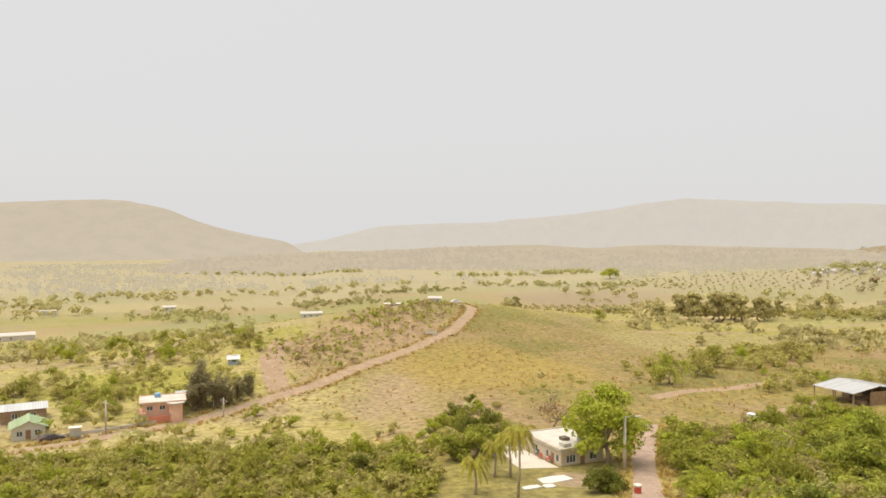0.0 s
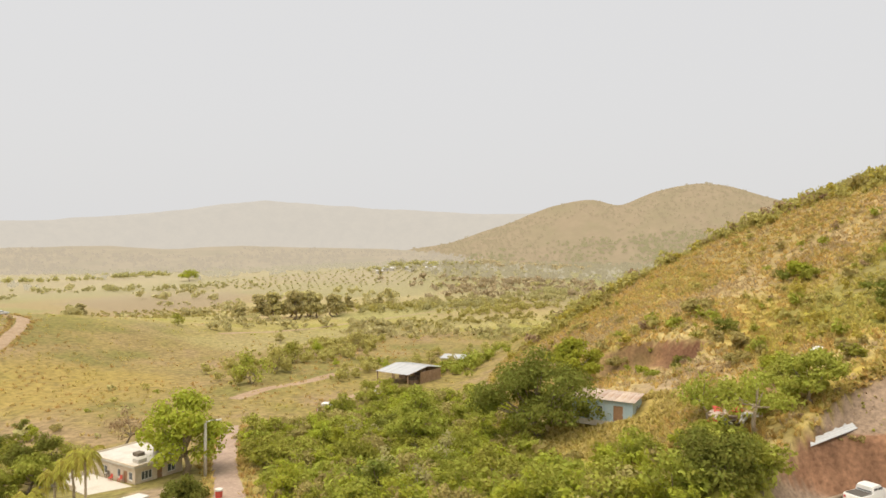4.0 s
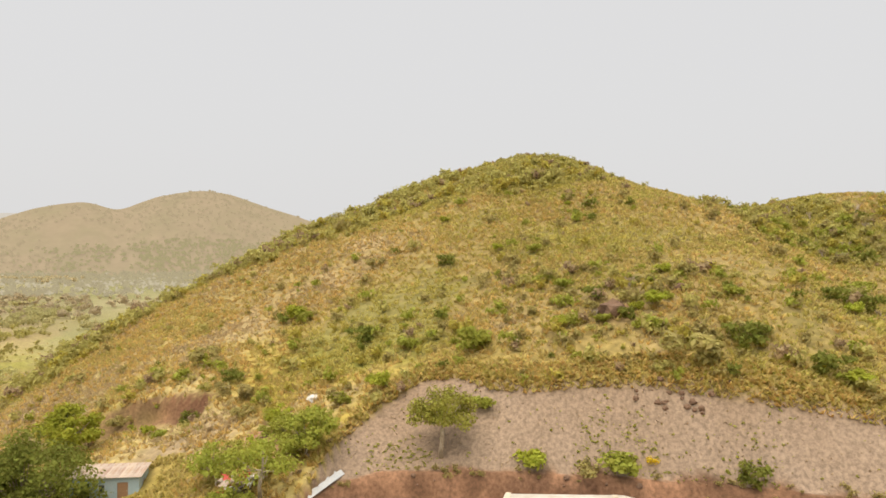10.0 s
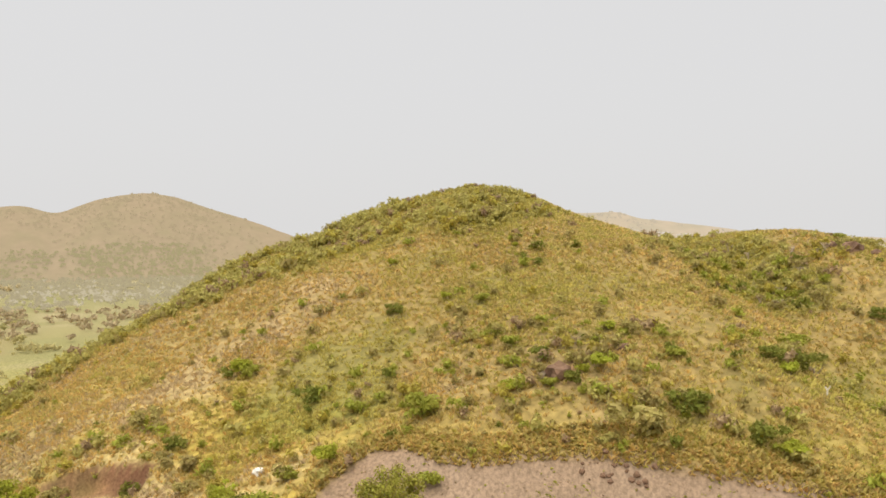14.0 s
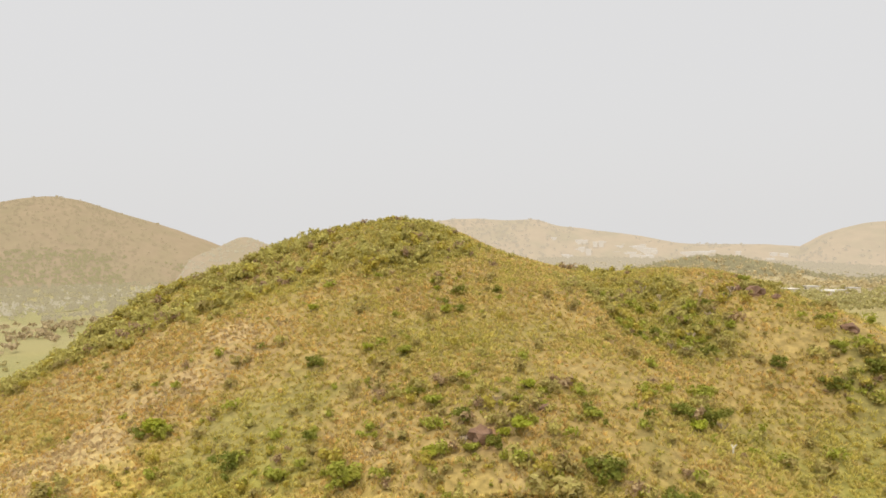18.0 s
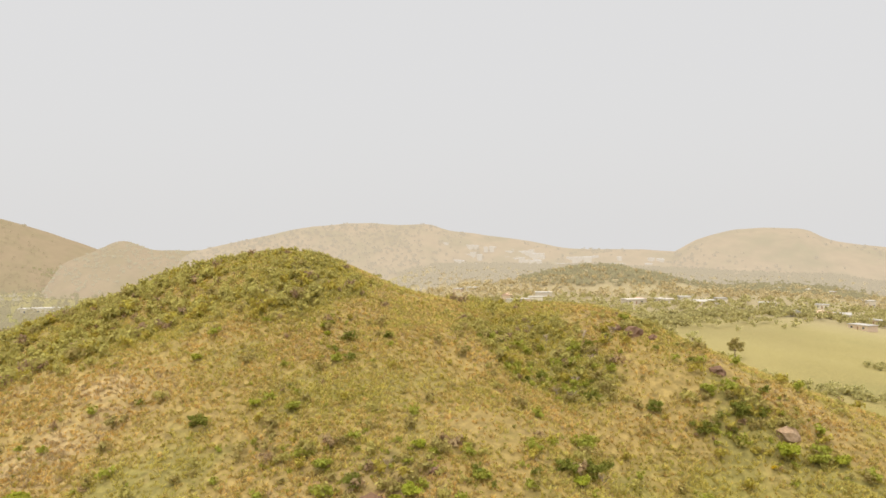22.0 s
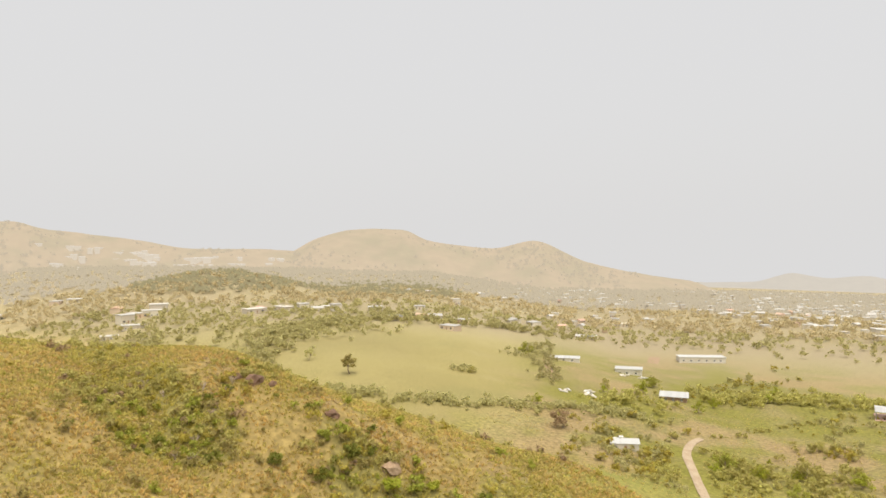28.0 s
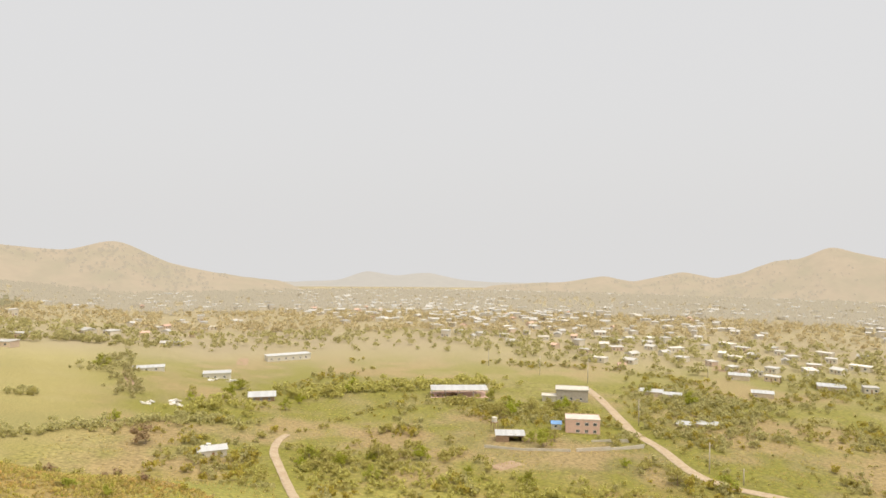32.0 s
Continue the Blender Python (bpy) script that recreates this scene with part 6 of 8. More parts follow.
def sheets(root, x0, x1, low, high, mat, width=1.0, name="roof_sheet"):
    """Ribbed roof sheets side by side along x, from the edge low=(y, z) to the edge high=(y, z)."""
    count = max(1, round((x1 - x0) / width))
    w = (x1 - x0) / count
    (ya, za), (yb, zb) = low, high
    ribs = [(0, 0), (w * .2, .0), (w * .25, .06), (w * .35, .06), (w * .4, 0), (w * .6, 0), (w * .65, .06), (w * .75, .06), (w * .8, 0), (w, 0), (w, -.04), (0, -.04)]
    s = Shape().prism(ribs, ya, yb)
    s.verts = [(x, y, z + (za if y == ya else zb)) for x, y, z in s.verts]
    me = s.mesh(name, mat)
    for k in range(count):
        part(name, me, None, root, at=pose(x0 + k * w, 0, 0.006 * (k % 2)))


def house(label, x, y, turn, length, width, height, wall, roof="flat", roof_mat=None, front=(), sides=(), back=(), category="house", name="house", group="",
          overhang=0.4, pitch=0.9, base=None):
    """Four walls with openings, a roof and its windows and doors. The front faces the way opposite to turn."""
    z = low_z(x, y, max(length, width) * 0.45) if base is None else base
    root = thing(name, label, category, x, y, z, turn, group)
    roof_mat = roof_mat or B["roof_white"]
    lx, ly, t = length / 2, width / 2, 0.2
    for side, at, run, holes in (("front", pose(-lx, -ly, 0), length, front), ("back", pose(lx, ly, 0, 0, 0, 180), length, back),
                                 ("right", pose(lx, -ly + t, 0, 0, 0, 90), width - 2 * t, sides), ("left", pose(-lx, ly - t, 0, 0, 0, -90), width - 2 * t, sides)):
        ok = [h for h in holes if h[2] < run - 0.1]
        w = part("wall", wall_shape(run, height, t, [h[1:] for h in ok]), wall, root, at=at)
        for h in ok:
            fit_opening(w, *h, t)
    part("floor", Shape().box(-lx + t, lx - t, -ly + t, ly - t, -0.6, 0.1), B["dark"], root)
    part("footing", Shape().box(-lx - 0.1, lx + 0.1, -ly - 0.1, ly + 0.1, -0.8, 0.0), B["concrete"], root)
    o = overhang
    if roof == "flat":
        part("roof", Shape().box(-lx - o, lx + o, -ly - o, ly + o, height, height + 0.22), roof_mat, root)
        rim = wall_shape(2 * lx + 2 * o, 2 * ly + 2 * o, 0.2, [(0.18, 2 * lx + 2 * o - 0.18, 0.18, 2 * ly + 2 * o - 0.18)], True)
        part("parapet", rim, wall, root, at=pose(-lx - o, -ly - o, height + 0.22))
    elif roof == "gable":
        top = height + pitch
        sheets(root, -lx - o, lx + o, (-ly - o, height - 0.05), (0, top), roof_mat)
        sheets(root, -lx - o, lx + o, (0, top), (ly + o, height - 0.05), roof_mat)
        part("ridge_cap", Shape().prism([(-0.25, top - 0.02), (0, top + 0.12), (0.25, top - 0.02)], 0, 2 * lx + 2 * o), roof_mat, root, at=pose(-lx - o, 0, 0, 0, 0, -90))
        for k in (-1, 1):
            part("gable", Shape().prism([(-ly, height), (ly, height), (0, top - 0.1)], 0, 0.2), wall, root, at=pose(k * (lx - 0.1) - 0.1, 0, 0, 0, 0, 90) if k < 0 else pose(lx, 0, 0, 0, 0, 90))
    else:
        sheets(root, -lx - o, lx + o, (-ly - o, height + 0.05), (ly + o, height + pitch), roof_mat)
        part("gable", Shape().prism([(-ly, height), (ly, height), (ly, height + pitch - 0.12)], 0, 0.2), wall, root, at=pose(-lx + 0.2, 0, 0, 0, 0, 90))
        part("gable", Shape().prism([(-ly, height), (ly, height), (ly, height + pitch - 0.12)], 0, 0.2), wall, root, at=pose(lx, 0, 0, 0, 0, 90))
        part("gable", Shape().box(-lx + 0.2, lx - 0.2, ly - 0.2, ly, height, height + pitch - 0.14), wall, root)
    return root


def wins(*us, w=1.2, v0=1.0, v1=2.2):
    return [("window", u, u + w, v0, v1) for u in us]


# ---- roads, yards and pads draped on the ground ----
def drape(name, label, category, line, width, mat, lift=0.06, wobble=0.5, seed=1):
    """A track along a line, following the ground."""
    pts = []
    for a, b in zip(line, line[1:]):
        n = max(2, int(math.hypot(b[0] - a[0], b[1] - a[1]) / 1.5))
        pts += [(a[0] + (b[0] - a[0]) * k / n, a[1] + (b[1] - a[1]) * k / n) for k in range(n)]
    pts.append(line[-1])
    p = np.array(pts)
    for _ in range(6):
        p[1:-1] = (p[:-2] + 2 * p[1:-1] + p[2:]) / 4
    d = np.gradient(p, axis=0)
    d /= np.linalg.norm(d, axis=1, keepdims=True)
    side = np.c_[-d[:, 1], d[:, 0]]
    across = np.linspace(-1, 1, 7)
    edge = 1 + wobble * 0.35 * rough(p[:, 0], p[:, 1], 9, seed)
    verts = []
    for u in across:
        q = p + side * (u * width / 2 * edge)[:, None]
        verts.append(np.c_[q, ground_z(q[:, 0], q[:, 1]) + lift - (0.16 if abs(u) == 1 else 0)])
    n = len(p)
    v = np.stack(verts, 1).reshape(-1, 3)
    i, j = np.meshgrid(np.arange(n - 1), np.arange(6), indexing="ij")
    i, j = i.ravel(), j.ravel()
    f = np.stack([i * 7 + j, i * 7 + j + 1, (i + 1) * 7 + j + 1, (i + 1) * 7 + j], 1)
    ob = new(name, mesh_from(name, v, f[:, ::-1], [mat], True))
    return tagged(ob, label, category, kind="structure")


def eased(line, n=4):
    """A line through the given places, eased round its bends."""
    out = []
    for k in range(len(line) - 1):
        a, b, c, d = (np.array(line[min(max(k + j, 0), len(line) - 1)], float) for j in (-1, 0, 1, 2))
        for t in np.arange(n) / n:
            p = 0.5 * (2 * b + (c - a) * t + (2 * a - 5 * b + 4 * c - d) * t**2 + (3 * b - a - 3 * c + d) * t**3)
            out.append((float(p[0]), float(p[1])))
    return out + [tuple(line[-1])]


SOUTH_ROAD = [(-75, -232), (-45, -240), (-16.5, -250), (-2, -285), (9, -309), (18, -342), (29, -381), (38, -407)]
drape("dirt_road_west", "winding pale dirt road up the knoll", "road", eased(WEST_ROAD), 4.9, M["road"], wobble=0.9, seed=3)
drape("village_road", "worn dusty road past the flat-roofed house", "road", NEAR_ROAD, 4.8, M["asphalt"], wobble=0.9, seed=4)
drape("farm_track", "pale two-rut dirt track through pasture", "road", eased(EAST_ROAD), 3.0, M["track"], lift=0.4, seed=5)
drape("dirt_road_south", "pale dirt road towards the town", "road", eased(SOUTH_ROAD), 4.4, M["track"], lift=0.3, seed=6)
drape("knoll_path", "bare earth path on the knoll", "path", [(-7, 181), (-9, 190), (-11, 208), (-8, 224)], 8.0, M["soil"], seed=7)
drape("field_path", "bare strip between pasture plots", "path", [(78, 152), (90, 158), (102, 158), (125, 166)], 4.6, M["soil"], seed=8)
drape("field_path", "straight dirt lane across the plain", "path", [(128, 263), (180, 270), (260, 300), (330, 320)], 3.4, M["road"], seed=9)
drape("field_track", "dirt track between mown fields", "path", [(238, -280), (258, -300), (278, -320), (292, -345)], 4.5, M["soil"], seed=10)
drape("field_path", "ploughed red strip beside the low buildings", "path", [(262, -408), (276, -432)], 9.0, M["soil"], seed=11)
drape("plot_soil", "dug brown vegetable plot", "plot", [(52, -236), (46, -246)], 8.0, M["soil"], seed=12)
drape("yard_ground", "packed pale earth yard before the pavilion", "yard", [(112, -366), (92, -384)], 16.0, M["road"], seed=14)
drape("earth_ring", "round graded earth pad beyond the farm plots", "yard", [(-36, -505), (-58, -500)], 26.0, M["soil"], seed=15)
drape("yard_ground", "bare ground before the barn", "yard", [(97, 131), (106, 136), (115, 141)], 9.0, M["road"], seed=16)

# ---- houses along the western road ----
flat_house = house("flat-roofed cream concrete house with a white stained roof", 41.2, 110.4, 76, 10.6, 8.0, 3.0, B["cream"], "flat",
                   front=wins(2.2, w=1.5) + [("window", 6.2, 7.0, 1.0, 2.2), ("door", 7.8, 8.7, 0.1, 2.2), ("window", 9.0, 9.9, 1.0, 2.2)], sides=[("window", 0.8, 2.6, 0.9, 2.2), ("door", 3.4, 4.3, 0.1, 2.2)] + wins(5.2, w=1.4), base=-41.3)
part("water_tank", Shape().disc((2.6, 1.5, 3.75), (0, 0, 1), 0.55, 1.0), B["grey"], flat_house, "grey round roof tank")
part("roof_box", Shape().box(0.2, 1.5, -1.0, 0.2, 3.22, 3.72), B["dark"], flat_house, "dark box on the roof")
part("roof_box", Shape().box(3.2, 4.6, -3.0, -1.6, 3.22, 3.8), B["roof_white"], flat_house)
patio = thing("patio", "white concrete patio with a low wall", "patio", 35.4, 107.8, -41.0, 76)
part("slab", Shape().slab([(-8.6, -4.6), (-7.2, -5.4), (-5.6, -3.4), (5.6, -4.4), (5.8, 1.6), (-5.5, 1.6), (-9.4, 1.2)], -0.4, 0.32), B["concrete"], patio)
part("low_wall", Shape().box(-6.2, -6.0, -3.4, 1.6, -0.4, 0.9).box(-6.2, -1.0, -3.75, -3.5, -0.4, 0.8), B["cream"], patio)
for x, y, c in ((36.6, 108.5, "red"), (36.7, 110.4, "dark"), (37.4, 107.0, "red")):
    chair = thing("plastic_chair", "small plastic chair on the patio", "chair", x, y, -40.67, 70, "patio chairs")
    part("seat", Shape().box(-0.25, 0.25, -0.25, 0.25, 0.42, 0.48), B[c], chair)
    part("backrest", Shape().box(-0.25, 0.25, 0.2, 0.26, 0.48, 0.95), B[c], chair)
    for sx in (-0.22, 0.18):
        for sy in (-0.22, 0.18):
            part("leg", Shape().box(sx, sx + 0.05, sy, sy + 0.05, 0, 0.42), B[c], chair)
for x, y, a, b in ((35.0, 97.0, 5.0, 2.6), (30.4, 93.4, 2.8, 1.3), (33.0, 93.6, 1.7, 1.4)):
    z = float(ground_z(x, y)) + 0.12
    sheet = new("white_tarp", Shape().slab([(-a / 2, -b / 3), (-a / 4, -b / 2), (a / 2, -b / 2.4), (a / 2.2, b / 3), (0, b / 2), (-a / 2.2, b / 2.3)], -0.25, 0.06).mesh("white_tarp", B["tarp"]))
    sheet.matrix_basis = pose(x, y, z, 0, 0, 15)
    tagged(sheet, "crumpled white sheet spread on the grass", "tarp", "sheets on the lawn")

peach = house("two-storey peach and red house with a white roof", -32, 165, -12, 8.2, 6.6, 5.2, B["peach"], "flat", overhang=0.7,
              front=[("window", 0.8, 2.1, 3.2, 4.4), ("window", 3.4, 4.6, 3.2, 4.4), ("window", 5.6, 7.4, 3.2, 4.4)], sides=wins(2.5, v0=3.2, v1=4.4))
part("porch_wall", Shape().box(-3.9, 1.4, -4.7, -4.5, 0, 2.0), B["brick_red"], peach, "red painted porch wall")
part("balcony", Shape().prism([(-4.85, 2.5), (-3.3, 2.5), (-3.3, 2.75), (-4.7, 2.75), (-4.7, 3.2), (-4.85, 3.2)], -4.2, 1.6), B["peach"], peach)
for u in (-3.9, -1.2, 1.3):
    part("porch_post", Shape().box(u - 0.12, u + 0.12, -4.72, -4.48, 2.0, 2.5), B["peach"], peach)
part("porch_roof", Shape().disc((2.6, -3.9, 5.1), (0, 0, 1), 1.9, 0.3, 12), B["roof_white"], peach)
part("bay", Shape().disc((2.6, -3.8, 2.4), (0, 0, 1), 1.4, 5.0, 12), B["peach"], peach)
part("roof_tank", Shape().disc((-1.0, 1.8, 6.0), (0, 0, 1), 0.7, 1.1), B["blue_tank"], peach, "pale blue roof tank")
peach.matrix_basis = peach.matrix_basis @ Matrix.Diagonal((1, 1, 0.8, 1))
carport = thing("carport", "open carport with a white metal roof", "carport", -26.4, 172.6, None, -12)
sheets(carport, -4.2, 4.2, (-3, 3.0), (3, 3.2), B["roof_metal"])
for u, v in ((-4, -2.8), (4, -2.8), (-4, 2.8), (4, 2.8)):
    part("post", Shape().box(u - 0.1, u + 0.1, v - 0.1, v + 0.1, -0.4, 3.05), B["steel"], carport)
house("small white house with a green gabled roof", -55.5, 154.5, 70, 6.4, 5.8, 2.5, B["white"], "gable", B["roof_green"], front=wins(1.2, 4), sides=[("window", 0.6, 1.7, 0.9, 2.0), ("door", 2.2, 3.1, 0.1, 2.1), ("window", 3.7, 4.8, 0.9, 2.0)], pitch=1.4, overhang=0.6)
house("low dark shed with a pale metal roof", -61.5, 168.5, -20, 8.6, 5.0, 2.8, B["timber"], "shed", B["roof_metal"], front=wins(2, 5.5), pitch=0.5)
house("small white cottage on the knoll crest", 50, 286, 10, 5.0, 4.0, 2.2, B["white"], "gable", front=wins(0.8, 3.2, w=0.9, v0=.8, v1=1.7), pitch=0.7)
house("low white shed on the knoll crest", 33, 290, 5, 6.5, 3.4, 1.5, B["cream"], "shed", front=wins(2.4, v0=.5, v1=1.2), pitch=0.25, category="shed")
house("small blue-grey cabin among trees", -21, 204, -6, 2.8, 2.4, 1.6, B["blue"], "gable", B["steel"], front=wins(1.0, v0=.7, v1=1.6), pitch=0.9, category="cabin")
house("long white house on the plain", 0, 486, 0, 14, 8, 3.2, B["white"], "gable", front=wins(2, 6, 10), pitch=1.0)
house("long white-roofed house on the western plain", -150, 392, -22, 22, 9, 3.0, B["white"], "gable", front=wins(2, 6, 11), pitch=1.1)
house("small white house on the western plain", -182, 540, -18, 10, 7, 3.0, B["white"], "flat", front=wins(2, 6))
house("white house among trees on the plain", -104, 556, -11, 9, 7, 3.0, B["white"], "gable", front=wins(2, 5.5))
for x, y, l in ((523, 647, 13), (547, 637, 10), (568, 622, 12), (608, 672, 11), (499, 632, 8)):
    house("pale farm building on the far brown rise", x, y, 38, l, 8, 3.6, B["white_far"], "gable", B["roof_far"], front=wins(2, 5), group="farm buildings on the rise", pitch=1.2)
bent = thing("white_barrier", "small white barrier beside the dirt road", "barrier", 39.2, 230.5, None, 15)
part("board", Shape().box(-1.9, 1.9, -0.1, 0.1, 0.3, 1.2), B["white"], bent)
for u, top in ((-1.6, 2.5), (1.6, 1.5)):
    part("post", Shape().box(u - 0.18, u + 0.18, 0.1, 0.4, -0.3, top), B["white"], bent)

# ---- barn, blue shed and wreck below the hill ----
barn = thing("open_barn", "open barn with a pale metal roof on posts", "barn", 122.5, 141.5, low_z(122.5, 141.5, 4), 79)
sheets(barn, -5.3, 5.3, (-7.3, 3.1), (0.8, 4.2), B["roof_metal"])
sheets(barn, -5.3, 5.3, (0.8, 4.2), (7.3, 3.3), B["roof_metal"])
for u in (-5.0, 0, 5.0):
    for v in (-6.9, -0.2, 6.9):
        part("post", Shape().box(u - 0.12, u + 0.12, v - 0.12, v + 0.12, -0.8, 3.15), B["timber"], barn)
part("back_wall", Shape().box(-4.9, 4.9, 7.02, 7.14, -0.5, 3.0), B["timber"], barn)
part("side_wall", Shape().box(5.14, 5.26, -2.0, 6.8, -0.5, 3.0), B["timber"], barn)
for u, v, w in ((-3.2, 2, 2.2), (0.2, 4, 2.6), (3.2, -2.5, 2.4)):
    stack = thing("hay_stack", "dark stacked goods under the barn roof", "stack", 0, 0, 0)
    stack.matrix_basis = barn.matrix_basis @ pose(u, v, 0)
    part("crate", Shape().box(-w / 2, w / 2, -1, 1, -0.3, 1.0), B["timber"], stack)
    part("crate", Shape().box(-w / 2.6, w / 2.6, -0.8, 0.8, 1.0, 1.7), B["dark"], stack)
house("small white-roofed outbuilding by the barn", 147.5, 150.5, 60, 6.4, 5, 2.4, B["white"], "shed", B["roof_metal"], front=wins(2, 4.5), pitch=0.5)

shed = house("pale blue block shed with a rusty sheet roof", 88.9, 58.2, 74, 8.8, 4.6, 3.0, B["blue"], "shed", B["roof_rust"], base=-31.0, overhang=0.35, pitch=0.45,
             front=[("gap", 0.5, 2.5, 0.1, 2.3), ("window", 3.6, 4.5, 0.9, 2.1), ("door", 6.0, 7.4, 0.1, 2.3)], sides=wins(1.5), name="shed", category="shed")
wreck = thing("wrecked_cabin", "collapsed wooden cabin with fallen pale boards", "wreck", 90, 66.5, None, 60)
for k in range(16):
    a, b = plants.uniform(-3.5, 3.5), plants.uniform(-2.5, 2.5)
    board = part("board", Shape().box(-1.4, 1.4, -0.14, 0.14, -0.03, 0.03), B[("timber", "cream", "roof_rust", "pink")[k % 4]], wreck)
    board.matrix_basis = pose(a, b, 0.5 + 1.5 * plants.random(), plants.uniform(-40, 40), plants.uniform(-35, 35), plants.uniform(0, 180))
part("wall", wall_shape(4.0, 2.4, 0.12, [(1.2, 2.2, 0.9, 1.9)]), B["pink"], wreck, at=pose(-2.5, -2.2, -0.3, -6, 0, 0))
part("wall", Shape().box(0, 3.0, 0, 0.12, 0, 2.0), B["cream"], wreck, at=pose(-2.4, 2.0, -0.3, 0, 0, -80))
part("roof", Shape().box(-2.5, 2.5, -1.5, 1.5, -0.04, 0.04), B["roof_rust"], wreck, "sagging rusty roof sheet", at=pose(0.6, 0.4, 2.1, 14, 8, 0))
scrap = thing("scrap_heap", "heap of red and rusty scrap under trees", "scrap", 81.6, 36.4, None, 20)
scrap.matrix_basis = scrap.matrix_basis @ Matrix.Diagonal((1.2, 1.2, 1.5, 1))
for k in range(18):
    part("scrap_piece", Shape().box(-0.8, 0.8, -0.4, 0.4, -0.06, 0.06), B[("red", "roof_rust", "tarp", "roof_rust", "dark", "red")[k % 6]], scrap,
         at=pose(plants.uniform(-2.6, 2.6), plants.uniform(-1.2, 1.2), 0.3 + 1.1 * plants.random(), plants.uniform(-30, 30), plants.uniform(-30, 30), plants.uniform(0, 180)))

# ---- car park, its building and the dug bank ----
lot = tagged(new("car_park", Shape().slab([(66, 22), (75.5, 26.0), (84, 22), (88.2, 12), (88.6, 5), (89.5, -10), (86, -30), (60, -40)], -32.3, -31.9).mesh("car_park", B["concrete"])), "pale concrete car park below the bank", "pavement", kind="structure")
tagged(new("log_edging", Shape().tube([(77.3, 25.3, -31.72), (79.6, 24.7, -31.7), (82.2, 24.2, -31.72)], [0.24, 0.22, 0.2], 8).mesh("log_edging", BARK, True)), "pale log laid along the car park edge", "log")
annex = thing("flat_building", "low building with a broad white stained roof", "building", 0, 0, -31.9)
part("wall", Shape().slab([(73.5, 5.4), (85.6, 4.0), (87.2, -9.3), (81.6, -17.2), (72.6, -17.4)], 0, 4.55), B["cream"], annex)
part("roof", Shape().slab([(72.8, 6.0), (86.2, 4.6), (87.9, -9.6), (82.0, -18.0), (72.0, -18.0)], 4.6, 4.85), B["roof_white"], annex)
part("parapet", Shape().box(84.0, 86.0, 3.9, 4.5, 4.86, 5.1).box(86.6, 87.3, -8.8, -8.2, 4.86, 5.05), B["cream"], annex)
part("roof_hatch", Shape().box(79.5, 81.2, -9.4, -8.0, 4.86, 5.5), B["concrete"], annex)
part("roof_pipe", Shape().tube([(78, -12, 4.85), (78, -12, 5.7)], [0.12, 0.12], 8), B["steel"], annex)
box = thing("utility_cabinet", "pale box on a stand at the car park edge", "cabinet", 86.0, 8.4, -31.9, 84)
part("body", Shape().box(-1.1, 1.1, -0.6, 0.6, 0.5, 1.7), B["roof_white"], box)
part("lid", Shape().box(-1.2, 1.2, -0.7, 0.7, 1.7, 1.8), B["concrete"], box)
for u in (-0.9, 0.8):
    part("foot", Shape().box(u, u + 0.15, -0.5, 0.5, 0, 0.5), B["steel"], box)
sheet_pile = thing("sheet_stack", "long pale metal sheets lying on the slope", "metal sheets", 0, 0, 0)
for k, (ax, ay, bx, by) in enumerate(((80.9, 28.2, 87.2, 25.2), (81.3, 28.3, 87.5, 25.5))):
    along, over = np.linspace(0, 1, 9), np.linspace(-0.36, 0.36, 7)
    u, w = np.meshgrid(along, over, indexing="ij")
    run = np.array((bx - ax, by - ay)) / math.hypot(bx - ax, by - ay)
    px, py = ax + (bx - ax) * u - run[1] * w, ay + (by - ay) * u + run[0] * w
    fall = -27.35 + 1.55 * u + 0.6 * w
    top = fall + 0.10 + 0.07 * k + 0.03 * (np.arange(7) % 2)
    verts = np.concatenate([np.stack([px, py, top], -1).reshape(-1, 3), np.stack([px, py, top - 0.03], -1).reshape(-1, 3)])
    i, j = (g.ravel() for g in np.meshgrid(np.arange(8), np.arange(6), indexing="ij"))
    upper = np.stack([i * 7 + j, (i + 1) * 7 + j, (i + 1) * 7 + j + 1, i * 7 + j + 1], 1)
    rim = [n * 7 for n in range(9)] + [56 + n for n in range(1, 7)] + [n * 7 + 6 for n in range(7, -1, -1)] + list(range(5, 0, -1))
    sides = np.array([(p, q, q + 63, p + 63) for p, q in zip(rim, rim[1:] + rim[:1])])
    sheet = new("sheet", mesh_from("sheet", verts, np.concatenate([upper[:, ::-1], upper + 63, sides]), [B["roof_metal"]]))
    sheet.parent = sheet_pile


def rock(name, label, x, y, size, seed, mat=None, group="", flat=0.7):
    rng = np.random.default_rng(seed)
    bm = bmesh.new()
    bmesh.ops.create_icosphere(bm, subdivisions=2, radius=1)
    for v in bm.verts:
        k = 1 + 0.32 * noise.noise(v.co * 1.4 + Vector((seed, 0, 0))) + 0.12 * rng.normal()
        v.co = Vector((v.co.x * k, v.co.y * k * 0.85, v.co.z * k * flat)) * size
    me = bpy.data.meshes.new(name)
    bm.to_mesh(me)
    bm.free()
    me.materials.append(mat or ROCK)
    ob = new(name, me)
    ob.matrix_basis = pose(x, y, float(ground_z(x, y)) + size * 0.12, 0, 0, seed * 37)
    return tagged(ob, label, "rock", group)


for k in range(34):
    y = -14 + 34 * plants.random()
    x = float(x_on(BANK_FOOT, y)) - 1.6 + 0.7 * plants.normal()
    rock("earth_clod", "red-brown clod fallen from the dug bank", x, y, 0.15 + 0.45 * plants.random() ** 2, 120 + k, group="clods below the bank", flat=0.8)
